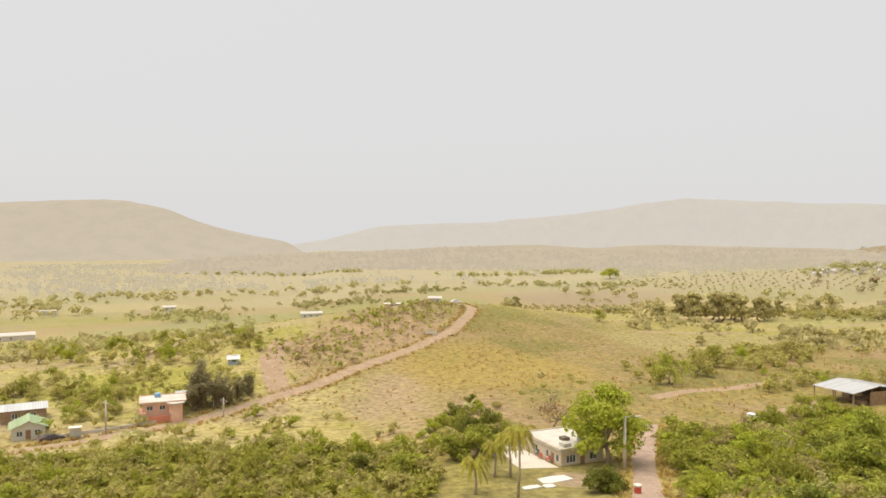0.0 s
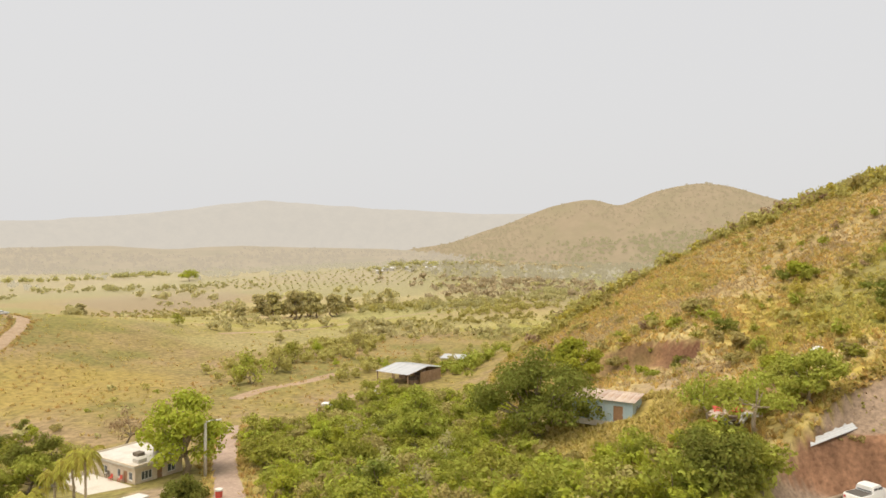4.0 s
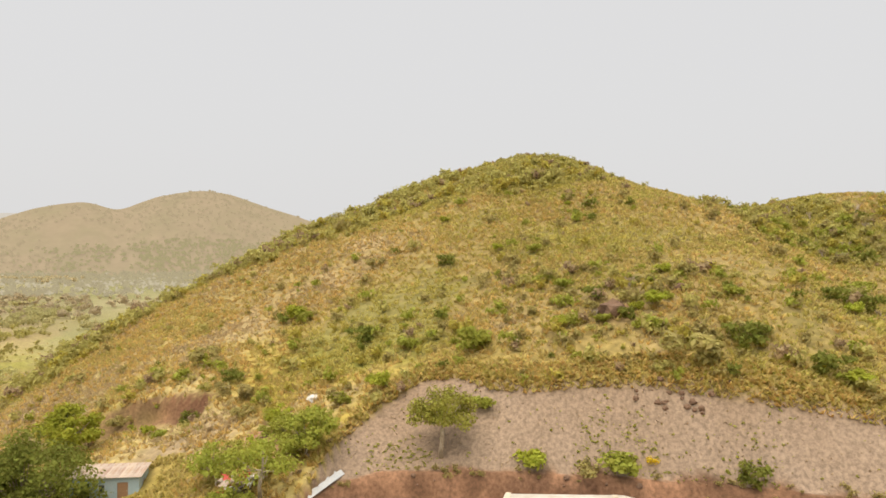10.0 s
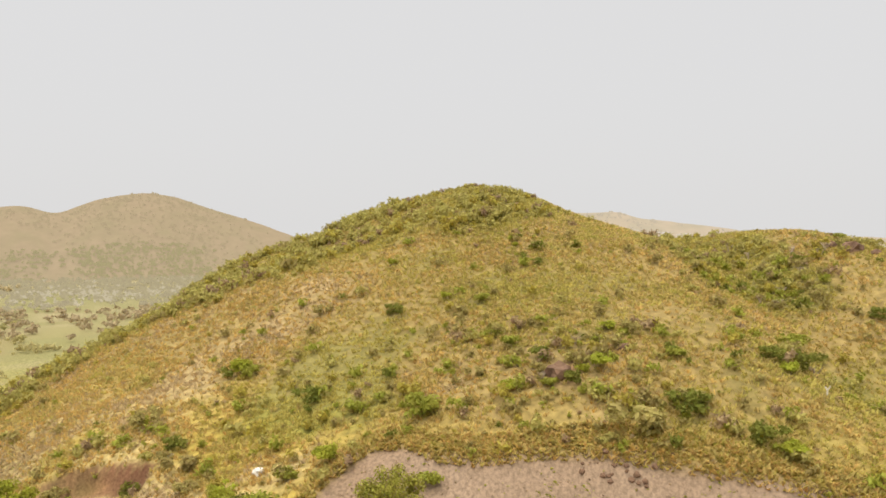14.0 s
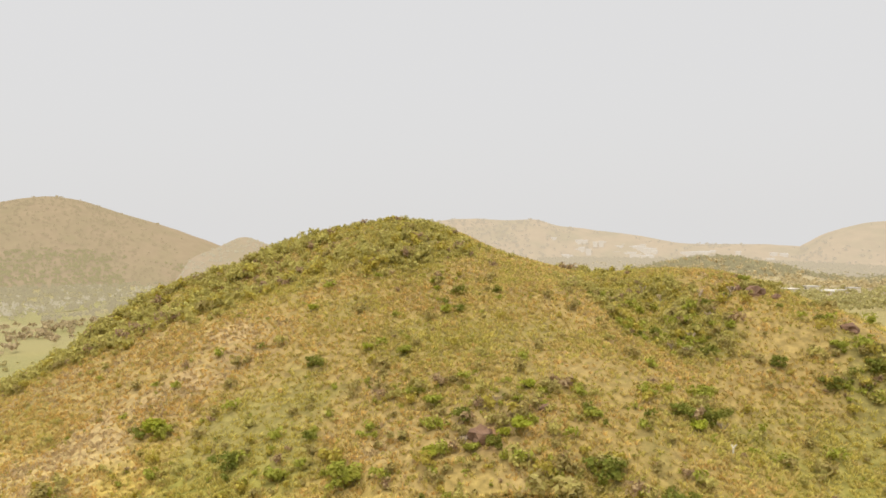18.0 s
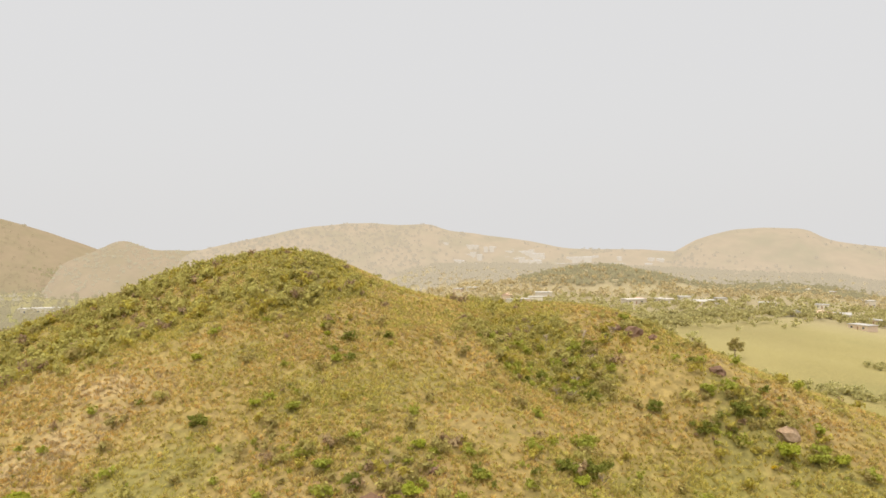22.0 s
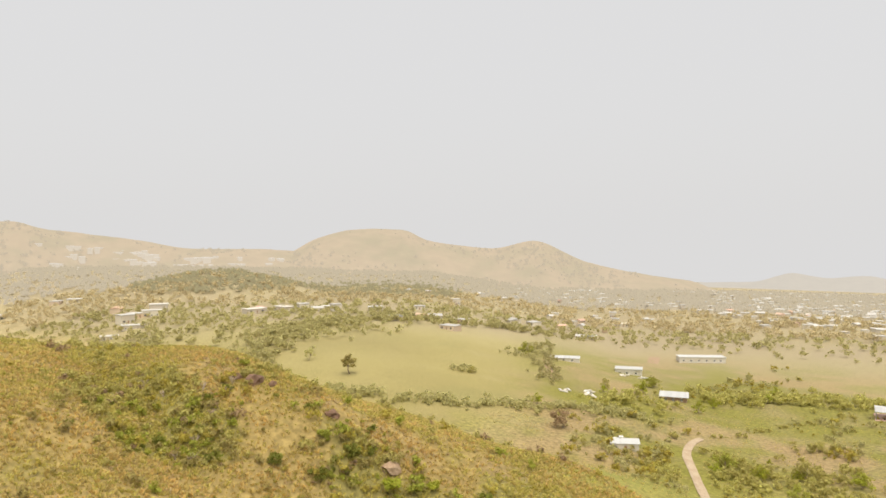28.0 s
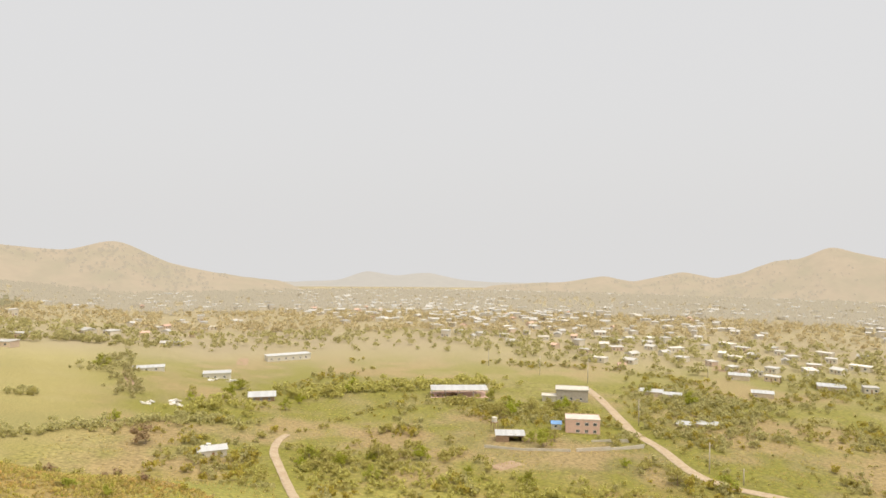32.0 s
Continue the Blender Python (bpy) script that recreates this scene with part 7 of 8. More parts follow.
rock("boulder", "dark brown boulder among shrubs on the hillside", 113.9, -10.6, 2.3, 1)
rock("boulder", "dark brown rock in a bare patch on the hillside", 117.5, -21.5, 1.2, 2)
rock("boulder", "brown rock outcrop on the hill shoulder", 165, -80, 2.6, 3)
rock("boulder", "brown rock outcrop on the hill shoulder", 168.5, -77, 1.5, 4)
rock("boulder", "brown rock outcrop on the hill shoulder", 162, -83.5, 1.3, 5)
rock("boulder", "rounded brown boulder on the spur", 143.8, -89.5, 1.7, 6)
rock("boulder", "large pale boulder with yellow flowers beside it", 127.3, -94.8, 2.4, 7, M["soil"])
for k in range(40):
    x, y = 96.0 + plants.normal() * 0.7, -19.5 + plants.normal() * 4.5
    rock("earth_clod", "dark clod of dug earth on bare soil", x, y, 0.12 + 0.45 * plants.random() ** 2, 20 + k, group="clods on the terrace", flat=0.8)
for k, (x, y, s, word) in enumerate(((103.3, 34.5, 1.0, "white boulder beside the terrace"), (112, 52, 0.5, "pale stone on the slope"))):
    rock("pale_stone", word, x, y, s, 70 + k, B["tarp"])
marker = thing("white_marker", "small white forked marker on the hillside", "marker", 111.5, -50.5, None, 120)
part("post", Shape().tube([(0, 0, -0.3), (0, 0, 1.2)], [0.16, 0.13], 7), B["white"], marker)
part("arm", Shape().tube([(0, 0, 1.0), (0.45, 0, 1.7)], [0.12, 0.09], 7), B["white"], marker)
part("arm", Shape().tube([(0, 0, 1.0), (-0.3, 0.1, 1.6)], [0.12, 0.09], 7), B["white"], marker)
bloom = new("flowering_shrub", leaf_mesh("flowering_shrub", bush_cards(np.random.default_rng(99), 1.6, 1.1, 200, 0.13), LEAF["flower"]))
stand(bloom, 91.4, -13.6)
tagged(bloom, "shrub with bright yellow flowers on the bank", "shrub", "flowering shrubs")
for x, y, s in ((123, -88.5, 0.7), (133, -93, 0.6), (99, -36, 0.7)):
    stand(copy_thing(bloom, pose(0, 0, 0)), x, y, 40, s)


def bare_shrub(x, y, size, seed):
    """A leafless shrub: twigs that fork from a short stem."""
    rng = np.random.default_rng(seed)
    root = thing("bare_shrub", "leafless grey shrub among green bushes", "shrub", x, y, None, 0, "leafless shrubs")
    for k in range(7):
        a, lean = rng.random() * 6.28, 0.25 + 0.5 * rng.random()
        mid = np.array([math.cos(a) * lean * 0.5, math.sin(a) * lean * 0.5, 0.55]) * size
        twig = Shape().tube([(0, 0, -0.2), mid, mid * [1.9, 1.9, 1.75]], [0.07, 0.05, 0.02], 5)
        for fork in (-0.7, 0.7):
            twig.tube([mid, mid + np.array([math.cos(a + fork) * 0.35, math.sin(a + fork) * 0.35, 0.4]) * size], [0.04, 0.015], 4)
        part("branch", twig, PALE_BARK, root)


for k, (x, y, size) in enumerate(((147.5, -57, 2.2), (149.5, -54.5, 1.8), (153, -60, 1.8), (158, -66, 2.0), (163, -72, 2.4), (166.5, -75, 2.0), (172, -60, 1.6), (180, -58, 1.8), (168, -68, 2.0), (113, -8, 1.5), (121, -14, 1.6), (119, -52, 1.8))):
    bare_shrub(x, y, size, 300 + k)

# ---- poles and lamps ----
def utility_pole(x, y, height, turn, label="grey utility pole with a crossarm", parts=True):
    pole = thing("utility_pole", label, "pole", x, y, None, turn, "utility poles")
    part("pole", Shape().tube([(0, 0, -0.5), (0, 0, height)], [0.22, 0.15], 8), B["post"], pole, smooth=True)
    if parts:
        part("crossarm", Shape().box(-1.0, 1.0, -0.06, 0.06, height - 0.9, height - 0.76), B["timber"], pole)
        for u in (-0.85, 0, 0.85):
            part("insulator", Shape().disc((u, 0, height - 0.66), (0, 0, 1), 0.06, 0.2, 8), B["white"], pole)
    return pole


lamp = thing("street_lamp", "pale concrete street lamp beside the road", "street lamp", 47.0, 99.6, None, 10)
part("pole", Shape().tube([(0, 0, -0.5), (0, 0, 8.4)], [0.26, 0.19], 8), B["concrete"], lamp, smooth=True)
part("arm", Shape().tube([(0, 0, 8.1), (0.9, 0, 8.35), (1.8, 0, 8.3)], [0.05, 0.045, 0.04], 6), B["steel"], lamp)
part("lamp_head", Shape().box(1.6, 2.4, -0.16, 0.16, 8.2, 8.36), B["white"], lamp, "white lamp head")
for x, y, h, a in ((-40.5, 152.8, 7.0, 40), (-18.9, 164, 4.2, 40), (7.2, -321.7, 12, 20), (-18, -258.5, 10.5, 20), (39, -423, 12.5, 20), (-28, -250, 5.5, 0), (70, -440, 12, 20), (108, -462, 12, 20), (-30, -470, 9, 0)):
    utility_pole(x, y, h, a)
hydrant = thing("red_bin", "red and white bin beside the road", "bin", 43.2, 87.4, None, 0)
part("body", Shape().tube([(0, 0, -0.1), (0, 0, 1.0)], [0.45, 0.5], 12), B["red"], hydrant)
part("lid", Shape().disc((0, 0, 1.08), (0, 0, 1), 0.54, 0.2, 12), B["white"], hydrant)
shelter = thing("bus_shelter", "small white and blue roadside shelter", "shelter", -45.6, 150.5, None, -10)
part("wall", Shape().box(-1, 1, 0.6, 0.75, -0.3, 2.2), B["white"], shelter)
part("roof", Shape().box(-1.2, 1.2, -0.8, 0.9, 2.2, 2.35), B["white"], shelter)
part("bench", Shape().box(-0.9, 0.9, 0.1, 0.6, 0.0, 0.45), B["blue"], shelter)

# ---- vehicles ----
PAINT = {c: plain(f"{c}_car_paint", v, 0.28, vary=0.04, specular=0.5) for c, v in (("white", (0.78, 0.78, 0.76)), ("silver", (0.62, 0.60, 0.56)), ("charcoal", (0.10, 0.08, 0.075)))}
RUBBER = plain("black_tyre_rubber", (0.03, 0.03, 0.03), 0.85)
LAMP_RED = plain("red_tail_lamp", (0.45, 0.03, 0.02), 0.3)
LAMP_CLEAR = plain("clear_head_lamp", (0.75, 0.75, 0.72), 0.2)
BED = plain("dark_bed_cover", (0.10, 0.09, 0.08), 0.7)


def loft(stations):
    """A body from cross-sections along x: (x, half width at sill, z sill, half width at waist, z waist, half width at top, z top)."""
    s = Shape()
    for x, a, z0, b, z1, c, z2 in stations:
        s.verts += [(x, -a, z0), (x, -b, z1), (x, -c, z2), (x, c, z2), (x, b, z1), (x, a, z0)]
    for k in range(len(stations) - 1):
        for j in range(6):
            p, q = k * 6 + j, k * 6 + (j + 1) % 6
            s.faces.append((p, q, q + 6, p + 6))
    n = len(s.verts)
    s.faces += [(5, 4, 3, 2, 1, 0), tuple(range(n - 6, n))]
    return s


def vehicle(name, label, x, y, z, heading, paint, pickup=False):
    """Front towards the heading. x of the body runs forwards."""
    root = new(name)
    root.matrix_basis = pose(x, y, z, 0, 0, 90 - heading)
    tagged(root, label, "car")
    L, w = (5.6, 0.97) if pickup else (4.5, 0.87)
    f, r = L / 2, -L / 2
    if pickup:
        body = loft([(r, w * .92, .55, w * .95, .95, w * .93, 1.15), (r + .1, w * .96, .45, w, .95, w * .96, 1.2), (-.6, w, .42, w, .95, w * .97, 1.2), (.9, w, .42, w, .95, w * .95, 1.2),
                     (1.3, w, .42, w, .95, w * .93, 1.16), (f - .35, w * .97, .42, w * .97, .9, w * .88, 1.08), (f, w * .85, .5, w * .88, .85, w * .8, .98)])
        cabin = loft([(-.75, w * .93, 1.2, w * .88, 1.5, w * .74, 1.8), (-.5, w * .93, 1.2, w * .9, 1.5, w * .78, 1.86), (.7, w * .93, 1.2, w * .9, 1.5, w * .78, 1.86), (1.55, w * .9, 1.18, w * .85, 1.22, w * .8, 1.26)])
        glass = [(-.78, -.5, .74, 1.32, 1.72), (.72, 1.5, .74, 1.28, 1.8)]
        sides = [(-.55, .05), (.15, .85)]
        part("bed_cover", Shape().box(r + .12, -.82, -w * .86, w * .86, 1.2, 1.24), BED, root, "dark bed cover")
    else:
        body = loft([(r, w * .85, .5, w * .9, .85, w * .8, 1.0), (r + .15, w * .95, .35, w, .85, w * .9, 1.05), (-.9, w, .32, w, .85, w * .95, 1.05), (.8, w, .32, w, .85, w * .95, 1.02),
                     (f - .4, w * .97, .34, w * .97, .75, w * .85, .88), (f, w * .8, .42, w * .84, .65, w * .7, .78)])
        cabin = loft([(-1.75, w * .85, 1.03, w * .8, 1.06, w * .7, 1.1), (-.95, w * .9, 1.04, w * .85, 1.25, w * .68, 1.46), (.2, w * .9, 1.04, w * .86, 1.25, w * .7, 1.47), (1.15, w * .85, 1.0, w * .8, 1.02, w * .7, 1.06)])
        glass = [(-1.6, -.98, .6, 1.12, 1.42), (.25, 1.0, .6, 1.08, 1.42)]
        sides = [(-1.0, -.3), (-.2, .5)]
    part("body", body, paint, root, smooth=False)
    part("cabin", cabin, paint, root)
    # front and rear glass lie on the sloping ends of the cabin
    (a0, a1, h, z0, z1), (b0, b1, _, y0, y1) = glass
    part("rear_window", Shape().add([(a0 - .03, -h, z0), (a0 - .03, h, z0), (a1 - .03, h * .92, z1 + .02), (a1 - .03, -h * .92, z1 + .02)], [(0, 1, 2, 3), (3, 2, 1, 0)]), GLASS, root)
    part("windscreen", Shape().add([(b1 + .04, -h, y0), (b1 + .04, h, y0), (b0 + .04, h * .92, y1 + .02), (b0 + .04, -h * .92, y1 + .02)], [(0, 1, 2, 3)]), GLASS, root)
    for u0, u1 in sides:
        for k in (-1, 1):
            part("side_window", Shape().box(u0, u1, k * w * .885 - .02, k * w * .885 + .02, (1.28 if pickup else 1.12), (1.66 if pickup else 1.36)), GLASS, root)
    rad = 0.38 if pickup else 0.31
    for u in (r + .95, f - .95):
        for k in (-1, 1):
            wheel = part("wheel", Shape().disc((0, 0, 0), (0, 1, 0), rad * .62, .20, 14), B["steel"], root, at=pose(u, k * (w - .1), rad))
            part("tyre", Shape().disc((0, 0, 0), (0, 1, 0), rad, .17, 16), RUBBER, wheel)
    for k in (-1, 1):
        part("tail_lamp", Shape().box(r - .03, r + .05, k * w * .78 - .1, k * w * .78 + .1, .75, 1.0), LAMP_RED, root)
        part("headlamp", Shape().box(f - .12, f + .02, k * w * .68 - .16, k * w * .68 + .16, .66, .8), LAMP_CLEAR, root)
    part("number_plate", Shape().box(r - .04, r - .01, -.2, .2, .62, .76), B["white"], root)
    part("bumper", Shape().box(r - .08, r + .02, -w * .85, w * .85, .42, .6).box(f - .08, f + .06, -w * .75, w * .75, .4, .55), B["steel"] if pickup else paint, root)
    return root


vehicle("pickup_truck", "white crew-cab pickup truck parked on concrete", 81.4, 22.2, -31.9, 104, PAINT["white"], True)
vehicle("sedan_car", "silver sedan parked beside the pickup", 82.8, 18.6, -31.9, 102, PAINT["silver"])
vehicle("sedan_car", "dark charcoal sedan parked on concrete", 83.8, 14.8, -31.9, 100, PAINT["charcoal"])
vehicle("pickup_truck", "white pickup truck half hidden by bushes", 86, 126, float(ground_z(86, 126)), 60, PAINT["white"], True)
vehicle("sedan_car", "white car parked before the barn", 104, 131.8, float(ground_z(104, 131.8)), 130, PAINT["white"])
vehicle("sedan_car", "white car parked by the knoll cottage", 58, 282, float(ground_z(58, 282)), 80, PAINT["white"])
vehicle("suv_car", "dark car parked by the green-roofed house", -49.5, 149.5, float(ground_z(-49.5, 149.5)), 60, PAINT["charcoal"])
vehicle("suv_car", "dark car under the white carport", -28.5, 174, float(ground_z(-28.5, 174)), 170, PAINT["charcoal"])
vehicle("pickup_truck", "white vehicle behind the block house", 152, -217, float(ground_z(152, -217)), 60, PAINT["white"], True)

# ---- farms and buildings of the eastern valley ----
house("white block house with a pale gabled roof in pasture", 146.5, -211, 138, 9.5, 5.5, 2.9, B["white"], "gable", B["roof_metal"], front=[("window", 1.2, 2.2, 1, 2), ("door", 4.5, 5.4, .1, 2.1), ("window", 7, 8, 1, 2)], pitch=1.0)
house("brown house with a broad white hipped roof", 190, -315, 150, 12, 9, 3.0, B["timber"], "gable", B["roof_metal"], front=wins(1.5, 5, 9), sides=wins(3), pitch=1.6, overhang=0.9)
house("white house with a pale blue trim and white roof", 242, -352, 147, 15, 9, 3.6, B["white"], "flat", B["roof_metal"], front=wins(2, 6, 11), sides=wins(3))
house("long low white house in the fields", 277, -337, 142, 17, 7, 2.8, B["white"], "gable", B["roof_metal"], front=wins(2, 7, 12), pitch=0.9)
house("long white building beyond the mown field", 346, -446, 145, 16, 8, 3.2, B["white_far"], "gable", B["roof_far"], front=wins(2, 7, 12))
house("long low school-like building with a flat roof", 246, -440, 135, 30, 9, 3.6, B["white"], "flat", B["roof_metal"], front=wins(2, 7, 12, 17, 22, 26))
pav = thing("pavilion", "open pavilion with a broad white roof on a platform", "pavilion", 101, -364, low_z(101, -364, 8), 160)
part("platform", Shape().box(-15, 15, -8, 8, -1.2, 0.5), B["pink"], pav)
sheets(pav, -15, 15, (-7, 4.3), (0, 5.2), B["roof_metal"], 1.5)
sheets(pav, -15, 15, (0, 5.2), (7, 4.3), B["roof_metal"], 1.5)
for u in (-14.5, -7.2, 0, 7.2, 14.5):
    for v in (-6.7, 6.7):
        part("post", Shape().box(u - .15, u + .15, v - .15, v + .15, .5, 4.35), B["steel"], pav)
for k, u in enumerate((-10, -6, -3)):
    old = thing("wrecked_vehicle", "rusty brown machinery parked under the pavilion", "machine", 0, 0, 0)
    old.matrix_basis = pav.matrix_basis @ pose(u, -4 + k, 0.5, 0, 0, 20 * k)
    part("body", loft([(-2, .8, .4, .9, .9, .8, 1.2), (0, .9, .4, .95, 1.2, .8, 1.7), (2, .8, .4, .85, .8, .7, 1.0)]), B["timber"], old)
    for du in (-1.3, 1.3):
        part("wheel", Shape().disc((du, 0, .4), (0, 1, 0), .4, 1.8, 12), RUBBER, old)
house("two-storey bare block building with a white roof", 42, -371, 172, 16, 10, 6.2, B["grey"], "flat", B["roof_white"], front=wins(2, 7, 12, v0=1.2, v1=2.6), sides=wins(3, v0=4, v1=5.2), overhang=0.5)
house("small concrete annex with a white roof", 53, -366, 172, 7, 6, 2.8, B["concrete"], "flat", B["roof_white"], front=wins(2))
pinkh = house("two-storey faded pink house with white windows", 29.5, -302, 171, 14, 9, 6.2, B["pink"], "flat", B["roof_white"], overhang=0.15,
              front=[("window", 4.2, 5.8, .9, 2.2), ("window", 7.8, 9.2, .9, 2.2), ("window", 11.2, 12.6, .9, 2.2)], sides=wins(2, 6, v0=3.8, v1=5.2), name="house")
for u in (4.2, 7.8, 11.2):
    w = part("window", Shape().box(-7 + u, -5.4 + u, -4.58, -4.5, 3.9, 5.2), B["frame"], pinkh)
    part("pane", Shape().box(-6.9 + u, -5.5 + u, -4.61, -4.585, 4.0, 5.1), GLASS, w)
house("open-fronted shed with a white sheet roof", 55, -276, 165, 11, 6, 2.8, B["timber"], "shed", B["roof_metal"], front=[("gap", 5.0, 10.0, 0, 2.5)], pitch=0.6)
hut = house("small blue-roofed hut beside the pink house", 40.5, -303, 171, 4, 4, 2.6, B["white"], "gable", B["roof_blue"], front=wins(1.2), pitch=0.9, category="hut")
tower = thing("water_tower", "small water tank on a timber stand", "water tank", 64, -288, None, 20)
for u in (-1, 1):
    for v in (-1, 1):
        part("leg", Shape().box(u - .1, u + .1, v - .1, v + .1, -.3, 4), B["timber"], tower)
part("platform", Shape().box(-1.3, 1.3, -1.3, 1.3, 4, 4.15), B["timber"], tower)
part("tank", Shape().disc((0, 0, 5.1), (0, 0, 1), 1.1, 1.9, 14), B["white"], tower)
for line, h in (([(-50, 151.5), (-42, 155), (-30, 161.5)], 0.7), ([(28, -267), (16, -274), (4, -283)], 1.3), ([(24, -284), (10, -290)], 1.0), ([(62, -262), (46, -262), (30, -266)], 0.9)):
    fence = thing("block_wall", "low pale block wall round the farm plot", "wall", line[0][0], line[0][1], float(ground_z(*line[0])), 0, "plot walls")
    for (ax, ay), (bx, by) in zip(line, line[1:]):
        d = math.hypot(bx - ax, by - ay)
        part("panel", Shape().box(0, d, -0.1, 0.1, -0.8, h), B["concrete"], fence, at=pose(ax - line[0][0], ay - line[0][1], float(ground_z((ax + bx) / 2, (ay + by) / 2)) - float(ground_z(*line[0])), 0, 0, math.degrees(math.atan2(by - ay, bx - ax))))
for x, y, l, w, h in ((-20, -334, 12, 6, 1.8), (-12, -330, 6, 5, 1.6), (3, -402, 12, 7, 2.4), (-8, -398, 9, 6, 2.2), (-55, -420, 11, 7, 2.6), (-95, -452, 14, 9, 3), (-48, -470, 12, 8, 3)):
    house("low shack with a pale sheet roof among scrub", x, y, 185, l, w, h, B["cream"], "shed", B["roof_metal"], front=wins(1.5, v0=.8, v1=1.5), pitch=0.4, group="shacks on the scrub slope")
for k, (x, y) in enumerate(((206, -270), (212, -276), (216, -262), (236, -340), (228, -346))):
    heap = thing("rubble_heap", "heap of pale broken concrete in a pasture", "rubble", x, y, None, k * 40, "rubble heaps")
    for j in range(8):
        part("fragment", Shape().box(-1.2, 1.2, -.6, .6, -.2, .2), B["tarp" if j % 2 else "concrete"], heap, at=pose(plants.uniform(-3, 3), plants.uniform(-2, 2), .2 + .3 * plants.random(), plants.uniform(-20, 20), plants.uniform(-20, 20), plants.uniform(0, 180)))
house("long low white works building in the far valley", 940, 292, 82, 96, 16, 6.0, B["white_far"], "flat", B["roof_far"], front=wins(6, 20, 34, 48, 62, 76, 88, w=3.0, v0=1.5, v1=3.5), name="works_building", category="building")
for x, y, l, w, h in ((559, -186, 14, 9, 5), (520, -160, 15, 9, 3.4), (505, -140, 11, 8, 3.0), (585, -200, 14, 10, 6)):
    house("large white building at the town's edge", x, y, 107, l, w, h, B["white_far"], "flat", B["roof_far"], front=wins(2, 6, 10) + [("window", 2, 3.2, h - 2, h - .8), ("window", 6, 7.2, h - 2, h - .8)][: 0 if h < 6 else 2] if h < 6 else wins(2, 6, 10), sides=wins(3), group="white buildings at the town's edge")


# ---- the town ----
def town_house(label, length, width, height, wall, roof_mat, gable):
    root = tagged(new("town_house"), label, "house", "houses of the town")
    lx, ly = length / 2, width / 2
    holes = [(length * .12, length * .12 + 1.5, 1.0, 2.3), (length * .45, length * .45 + 1.1, 0.0, 2.2), (length * .72, length * .72 + 1.6, 1.0, 2.3)]
    part("wall", wall_shape(length, height + 1.5, 0.3, [(a, b, c + 1.5, d + 1.5) for a, b, c, d in holes]), wall, root, at=pose(-lx, -ly, -1.5))
    part("wall", Shape().slab([(-lx, -ly + .3), (-lx + .3, -ly + .3), (-lx + .3, ly - .3), (lx - .3, ly - .3), (lx - .3, -ly + .3), (lx, -ly + .3), (lx, ly), (-lx, ly)], -1.5, height), wall, root)
    if gable:
        part("roof", Shape().prism([(-ly - .6, height), (ly + .6, height), (0, height + 1.6)], -lx - .5, lx + .5), roof_mat, root, at=pose(0, 0, 0, 0, 0, 90))
    else:
        part("roof", Shape().box(-lx - .5, lx + .5, -ly - .5, ly + .5, height, height + .3), roof_mat, root)
    for u0, u1, v0, v1 in (holes[0], holes[2]):
        part("window", Shape().box(u0 - lx, u1 - lx, -ly + .1, -ly + .16, v0, v1), GLASS, root)
    part("door", Shape().box(holes[1][0] - lx, holes[1][1] - lx, -ly + .1, -ly + .16, 0, 2.2), B["door"], root)
    return root


PROTOS = [town_house("white town house with a flat white roof", 11, 9, 3.4, B["white_far"], B["roof_far"], False), town_house("white town house with a pale gabled roof", 12, 9, 3.0, B["white_far"], B["roof_far"], True),
          town_house("two-storey white town house", 10, 9, 6.2, B["white_far"], B["roof_far"], False), town_house("tan town house with a flat pale roof", 13, 9, 3.4, B["tan_far"], B["roof_far"], False),
          town_house("tan town house with a reddish roof", 10, 8, 3.0, B["tan_far"], B["roof_far_red"], True), town_house("grey-roofed long town house", 17, 9, 3.4, B["white_far"], B["roof_far_grey"], False)]
town = np.random.default_rng(17)


def town_chance(x, y):
    h, r = np.degrees(np.arctan2(x, y)) % 360, np.hypot(x, y)
    n = rough(x, y, 130, 95)
    near = 600 - 110 * step(166, 178, h)
    c = step(near - 40, near + 60, r) * step(135, 141, h) * step(212, 200, h) * step(-0.35, 0.15, n)
    return np.clip(c, 0, 1)


# loose rows of houses east of the mown field and up the slope behind it
EDGE = [(751, -99), (730, -108), (548, -163), (560, -176), (611, -175), (518, -251), (528, -262), (523, -279), (513, -291), (499, -296), (490, -308), (505, -310), (470, -333), (469, -378),
        (420, -340), (414, -311), (421, -355), (376, -331), (403, -365), (587, -479), (596, -466), (624, -454), (592, -567), (510, -455), (412, -433), (400, -445), (737, -158), (726, -171)]
spots, tries = list(EDGE), 0
while len(spots) < 285 and tries < 60000:
    tries += 1
    a, r = math.radians(town.uniform(134, 203)), town.uniform(455, 880)
    x, y = r * math.sin(a), r * math.cos(a)
    if town.random() < town_chance(np.array([x]), np.array([y]))[0] and all((x - p) ** 2 + (y - q) ** 2 > 17**2 for p, q in spots):
        spots.append((x, y))
for n, (x, y) in enumerate(spots):
    k = int(town.choice(6, p=[.3, .25, .12, .12, .11, .10]))
    turn = math.degrees(math.atan2(x, y)) + town.normal() * 60
    m = pose(x, y, float(ground_z(x, y)) + 0.4, 0, 0, -turn)
    if n < 6:
        PROTOS[n].matrix_basis = m
    else:
        s = town.uniform(0.75, 1.05) if n < len(EDGE) else town.uniform(0.5, 0.8)
        copy_thing(PROTOS[k], m @ Matrix.Diagonal((s, s, 0.85, 1)))

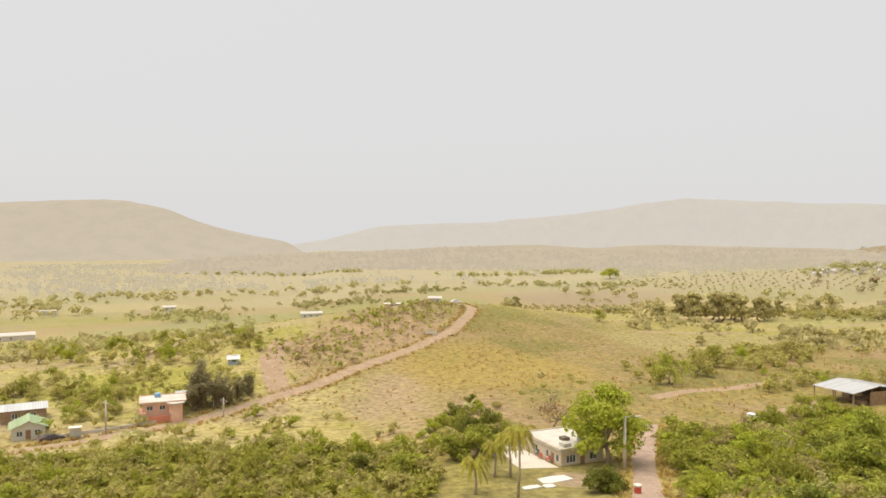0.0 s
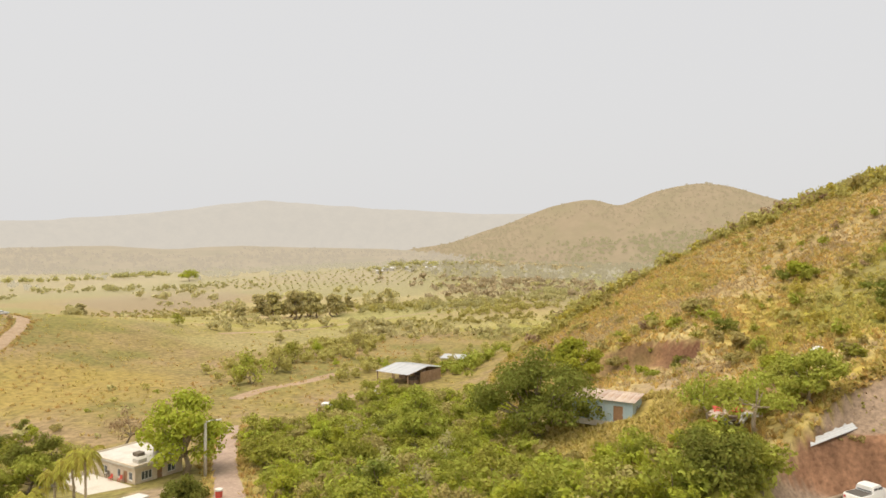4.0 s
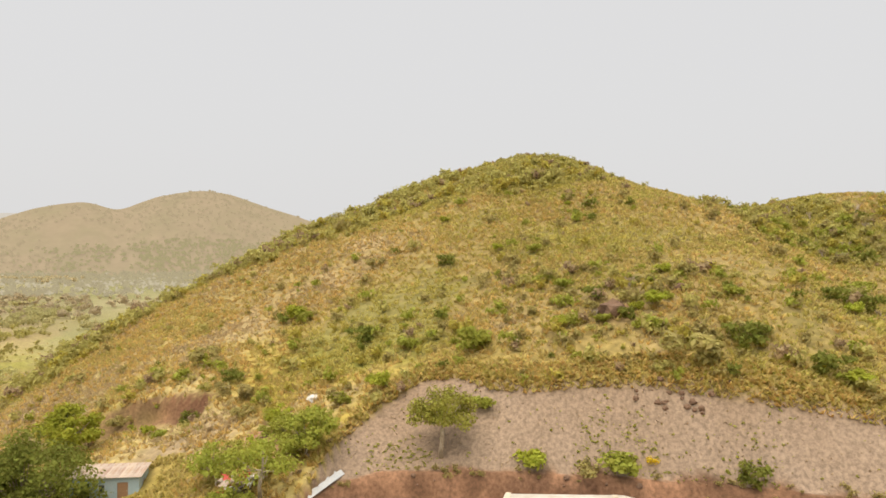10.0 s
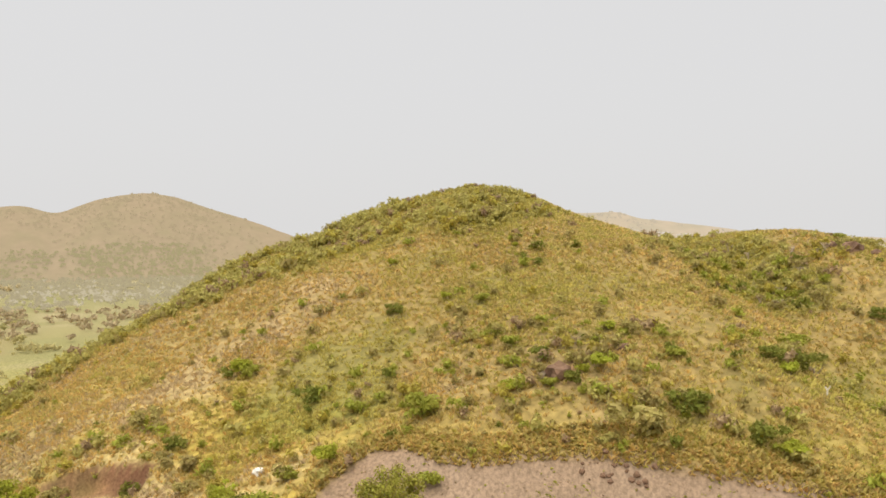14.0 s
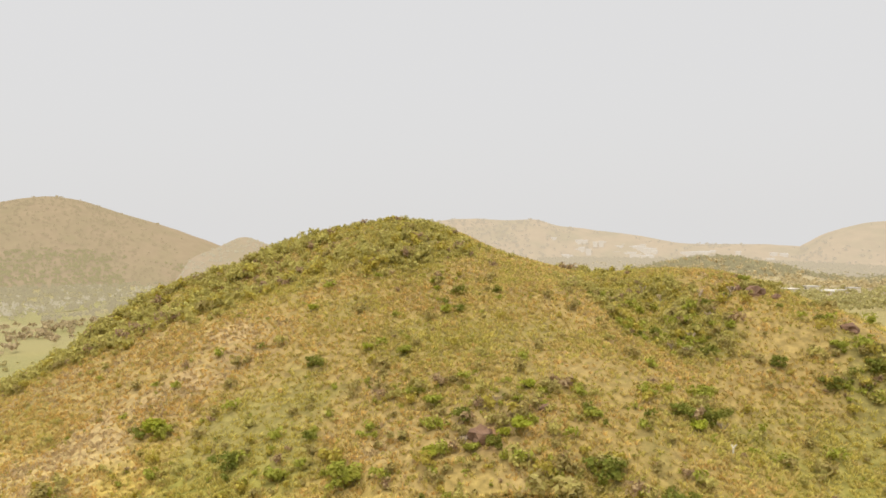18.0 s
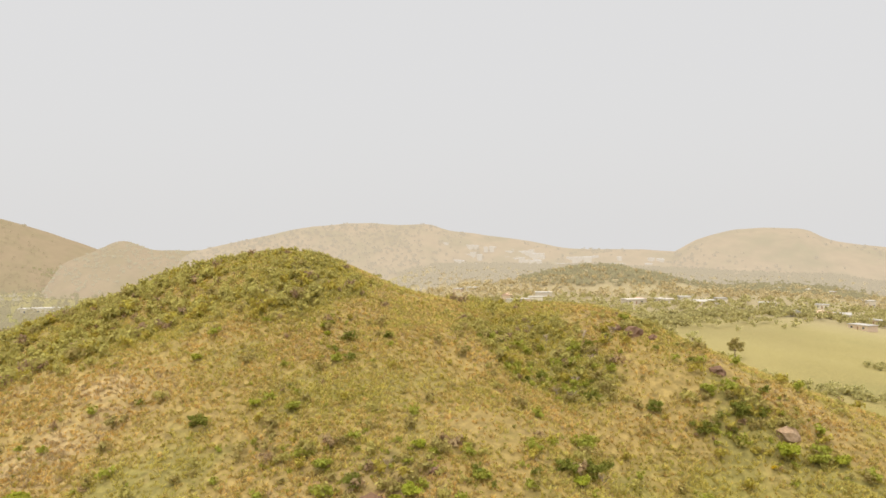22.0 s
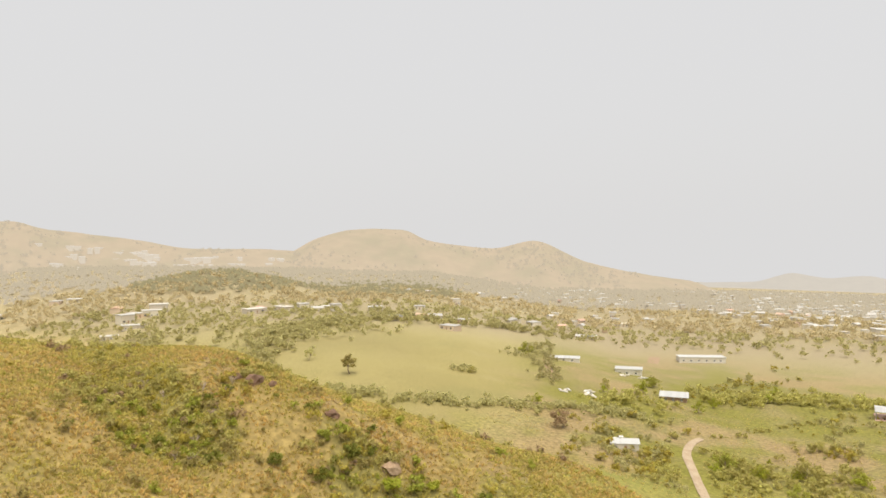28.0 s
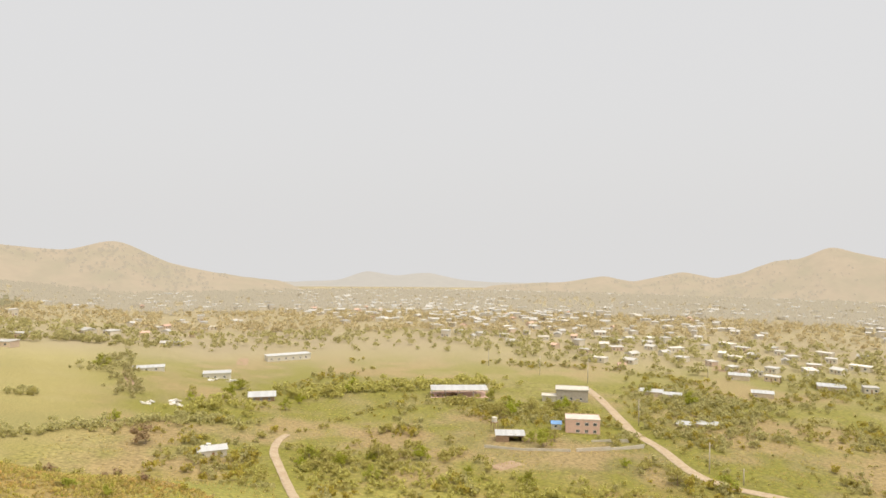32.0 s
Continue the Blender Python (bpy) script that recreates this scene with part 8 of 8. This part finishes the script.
# houses past counting, far across the town
far = {"white_far": Shape(), "roof_far": Shape(), "slope_wall": Shape(), "slope_roof": Shape()}
count = 0
while count < 1000:
    a, r = math.radians(town.uniform(134, 203)), town.uniform(700, 1320)
    x, y = r * math.sin(a), r * math.cos(a)
    if town.random() > town_chance(np.array([x]), np.array([y]))[0] * (1 if r < 1100 else .7):
        continue
    count += 1
    z, l, w, h = float(ground_z(x, y)), town.uniform(2.6, 5.2), town.uniform(2.2, 3.8), town.uniform(2.4, 4)
    c, s = math.cos(a + .3 * town.normal()), math.sin(a)
    for key, e, z0, z1 in (("white_far", 0, z - 2, z + h), ("roof_far", .5, z + h, z + h + .4)):
        corner = [(x + (u * (l + e)) * c + v * (w + e) * s, y - (u * (l + e)) * s + v * (w + e) * c) for u, v in ((-1, -1), (1, -1), (1, 1), (-1, 1))]
        far[key].slab(corner, z0, z1)
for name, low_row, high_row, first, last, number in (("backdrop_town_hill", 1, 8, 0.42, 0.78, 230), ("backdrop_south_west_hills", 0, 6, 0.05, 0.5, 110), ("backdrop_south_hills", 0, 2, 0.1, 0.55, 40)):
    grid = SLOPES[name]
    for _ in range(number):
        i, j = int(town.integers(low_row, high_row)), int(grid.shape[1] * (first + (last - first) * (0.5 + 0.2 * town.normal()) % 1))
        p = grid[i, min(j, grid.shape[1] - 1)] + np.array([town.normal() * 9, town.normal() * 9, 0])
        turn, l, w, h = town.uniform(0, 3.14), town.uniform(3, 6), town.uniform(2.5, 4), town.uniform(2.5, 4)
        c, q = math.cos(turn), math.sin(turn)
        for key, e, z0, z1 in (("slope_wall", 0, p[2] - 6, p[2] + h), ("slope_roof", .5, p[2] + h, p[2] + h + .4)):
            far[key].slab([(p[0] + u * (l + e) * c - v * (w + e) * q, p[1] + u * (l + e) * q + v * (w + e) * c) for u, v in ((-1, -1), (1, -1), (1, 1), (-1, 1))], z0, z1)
crowd = tagged(new("far_town_houses"), "crowd of pale houses far across the town", "houses", kind="stuff")
part("wall", far["white_far"], B["white_far"], crowd)
part("roof", far["roof_far"], B["roof_far"], crowd)
slope_crowd = tagged(new("hillside_houses"), "crowd of pale houses up the distant hazy hills", "houses", kind="stuff")
# haze over these houses is painted as emission on walls and roofs
part("wall", far["slope_wall"], distance_material("haze_glow_white_walls", (0.63, 0.555, 0.455), (0.10, 0.09, 0.07), (0.10, 0.09, 0.07)), slope_crowd)
part("roof", far["slope_roof"], distance_material("haze_glow_white_roofs", (0.71, 0.67, 0.61), (0.13, 0.12, 0.11), (0.11, 0.10, 0.09)), slope_crowd)


# ---- trees of the town ----
@area((-420, 1150, -1250, 60))
def town_tree_chance(x, y):
    h, r = np.degrees(np.arctan2(x, y)) % 360, np.hypot(x, y)
    n = rough(x, y, 90, 97)
    near = 545 - 80 * step(164, 176, h) - 150 * step(134, 122, h)
    ring = step(near - 30, near + 40, r) * step(1250, 1050, r) * step(92, 104, h) * step(212, 200, h)
    return np.clip(ring * (0.62 + 0.10 * step(140, 125, h) + 0.6 * step(-0.2, 0.3, n)), 0, 1)


xs, ys = scatter(plants, 27000, town_tree_chance)
rr = np.hypot(xs, ys)
pick = rr < 640
joined_plants("town_trees", "haze-paled green trees at the near edge of the town", "trees", middle, xs[pick], ys[pick], 3 + 4 * plants.random(pick.sum()), LEAF["far"], plants, 0.2)
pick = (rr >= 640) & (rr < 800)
joined_plants("town_trees", "haze-paled trees between the houses of the town", "trees", middle, xs[pick], ys[pick], 3.5 + 4 * plants.random(pick.sum()), LEAF["hazy"], plants, 0.2)
pick = rr >= 800
joined_plants("town_trees", "haze-painted trees far across the town", "trees", distant, xs[pick], ys[pick], 4 + 4 * plants.random(pick.sum()), FAR_LEAF["roofs"], plants, 0.2)
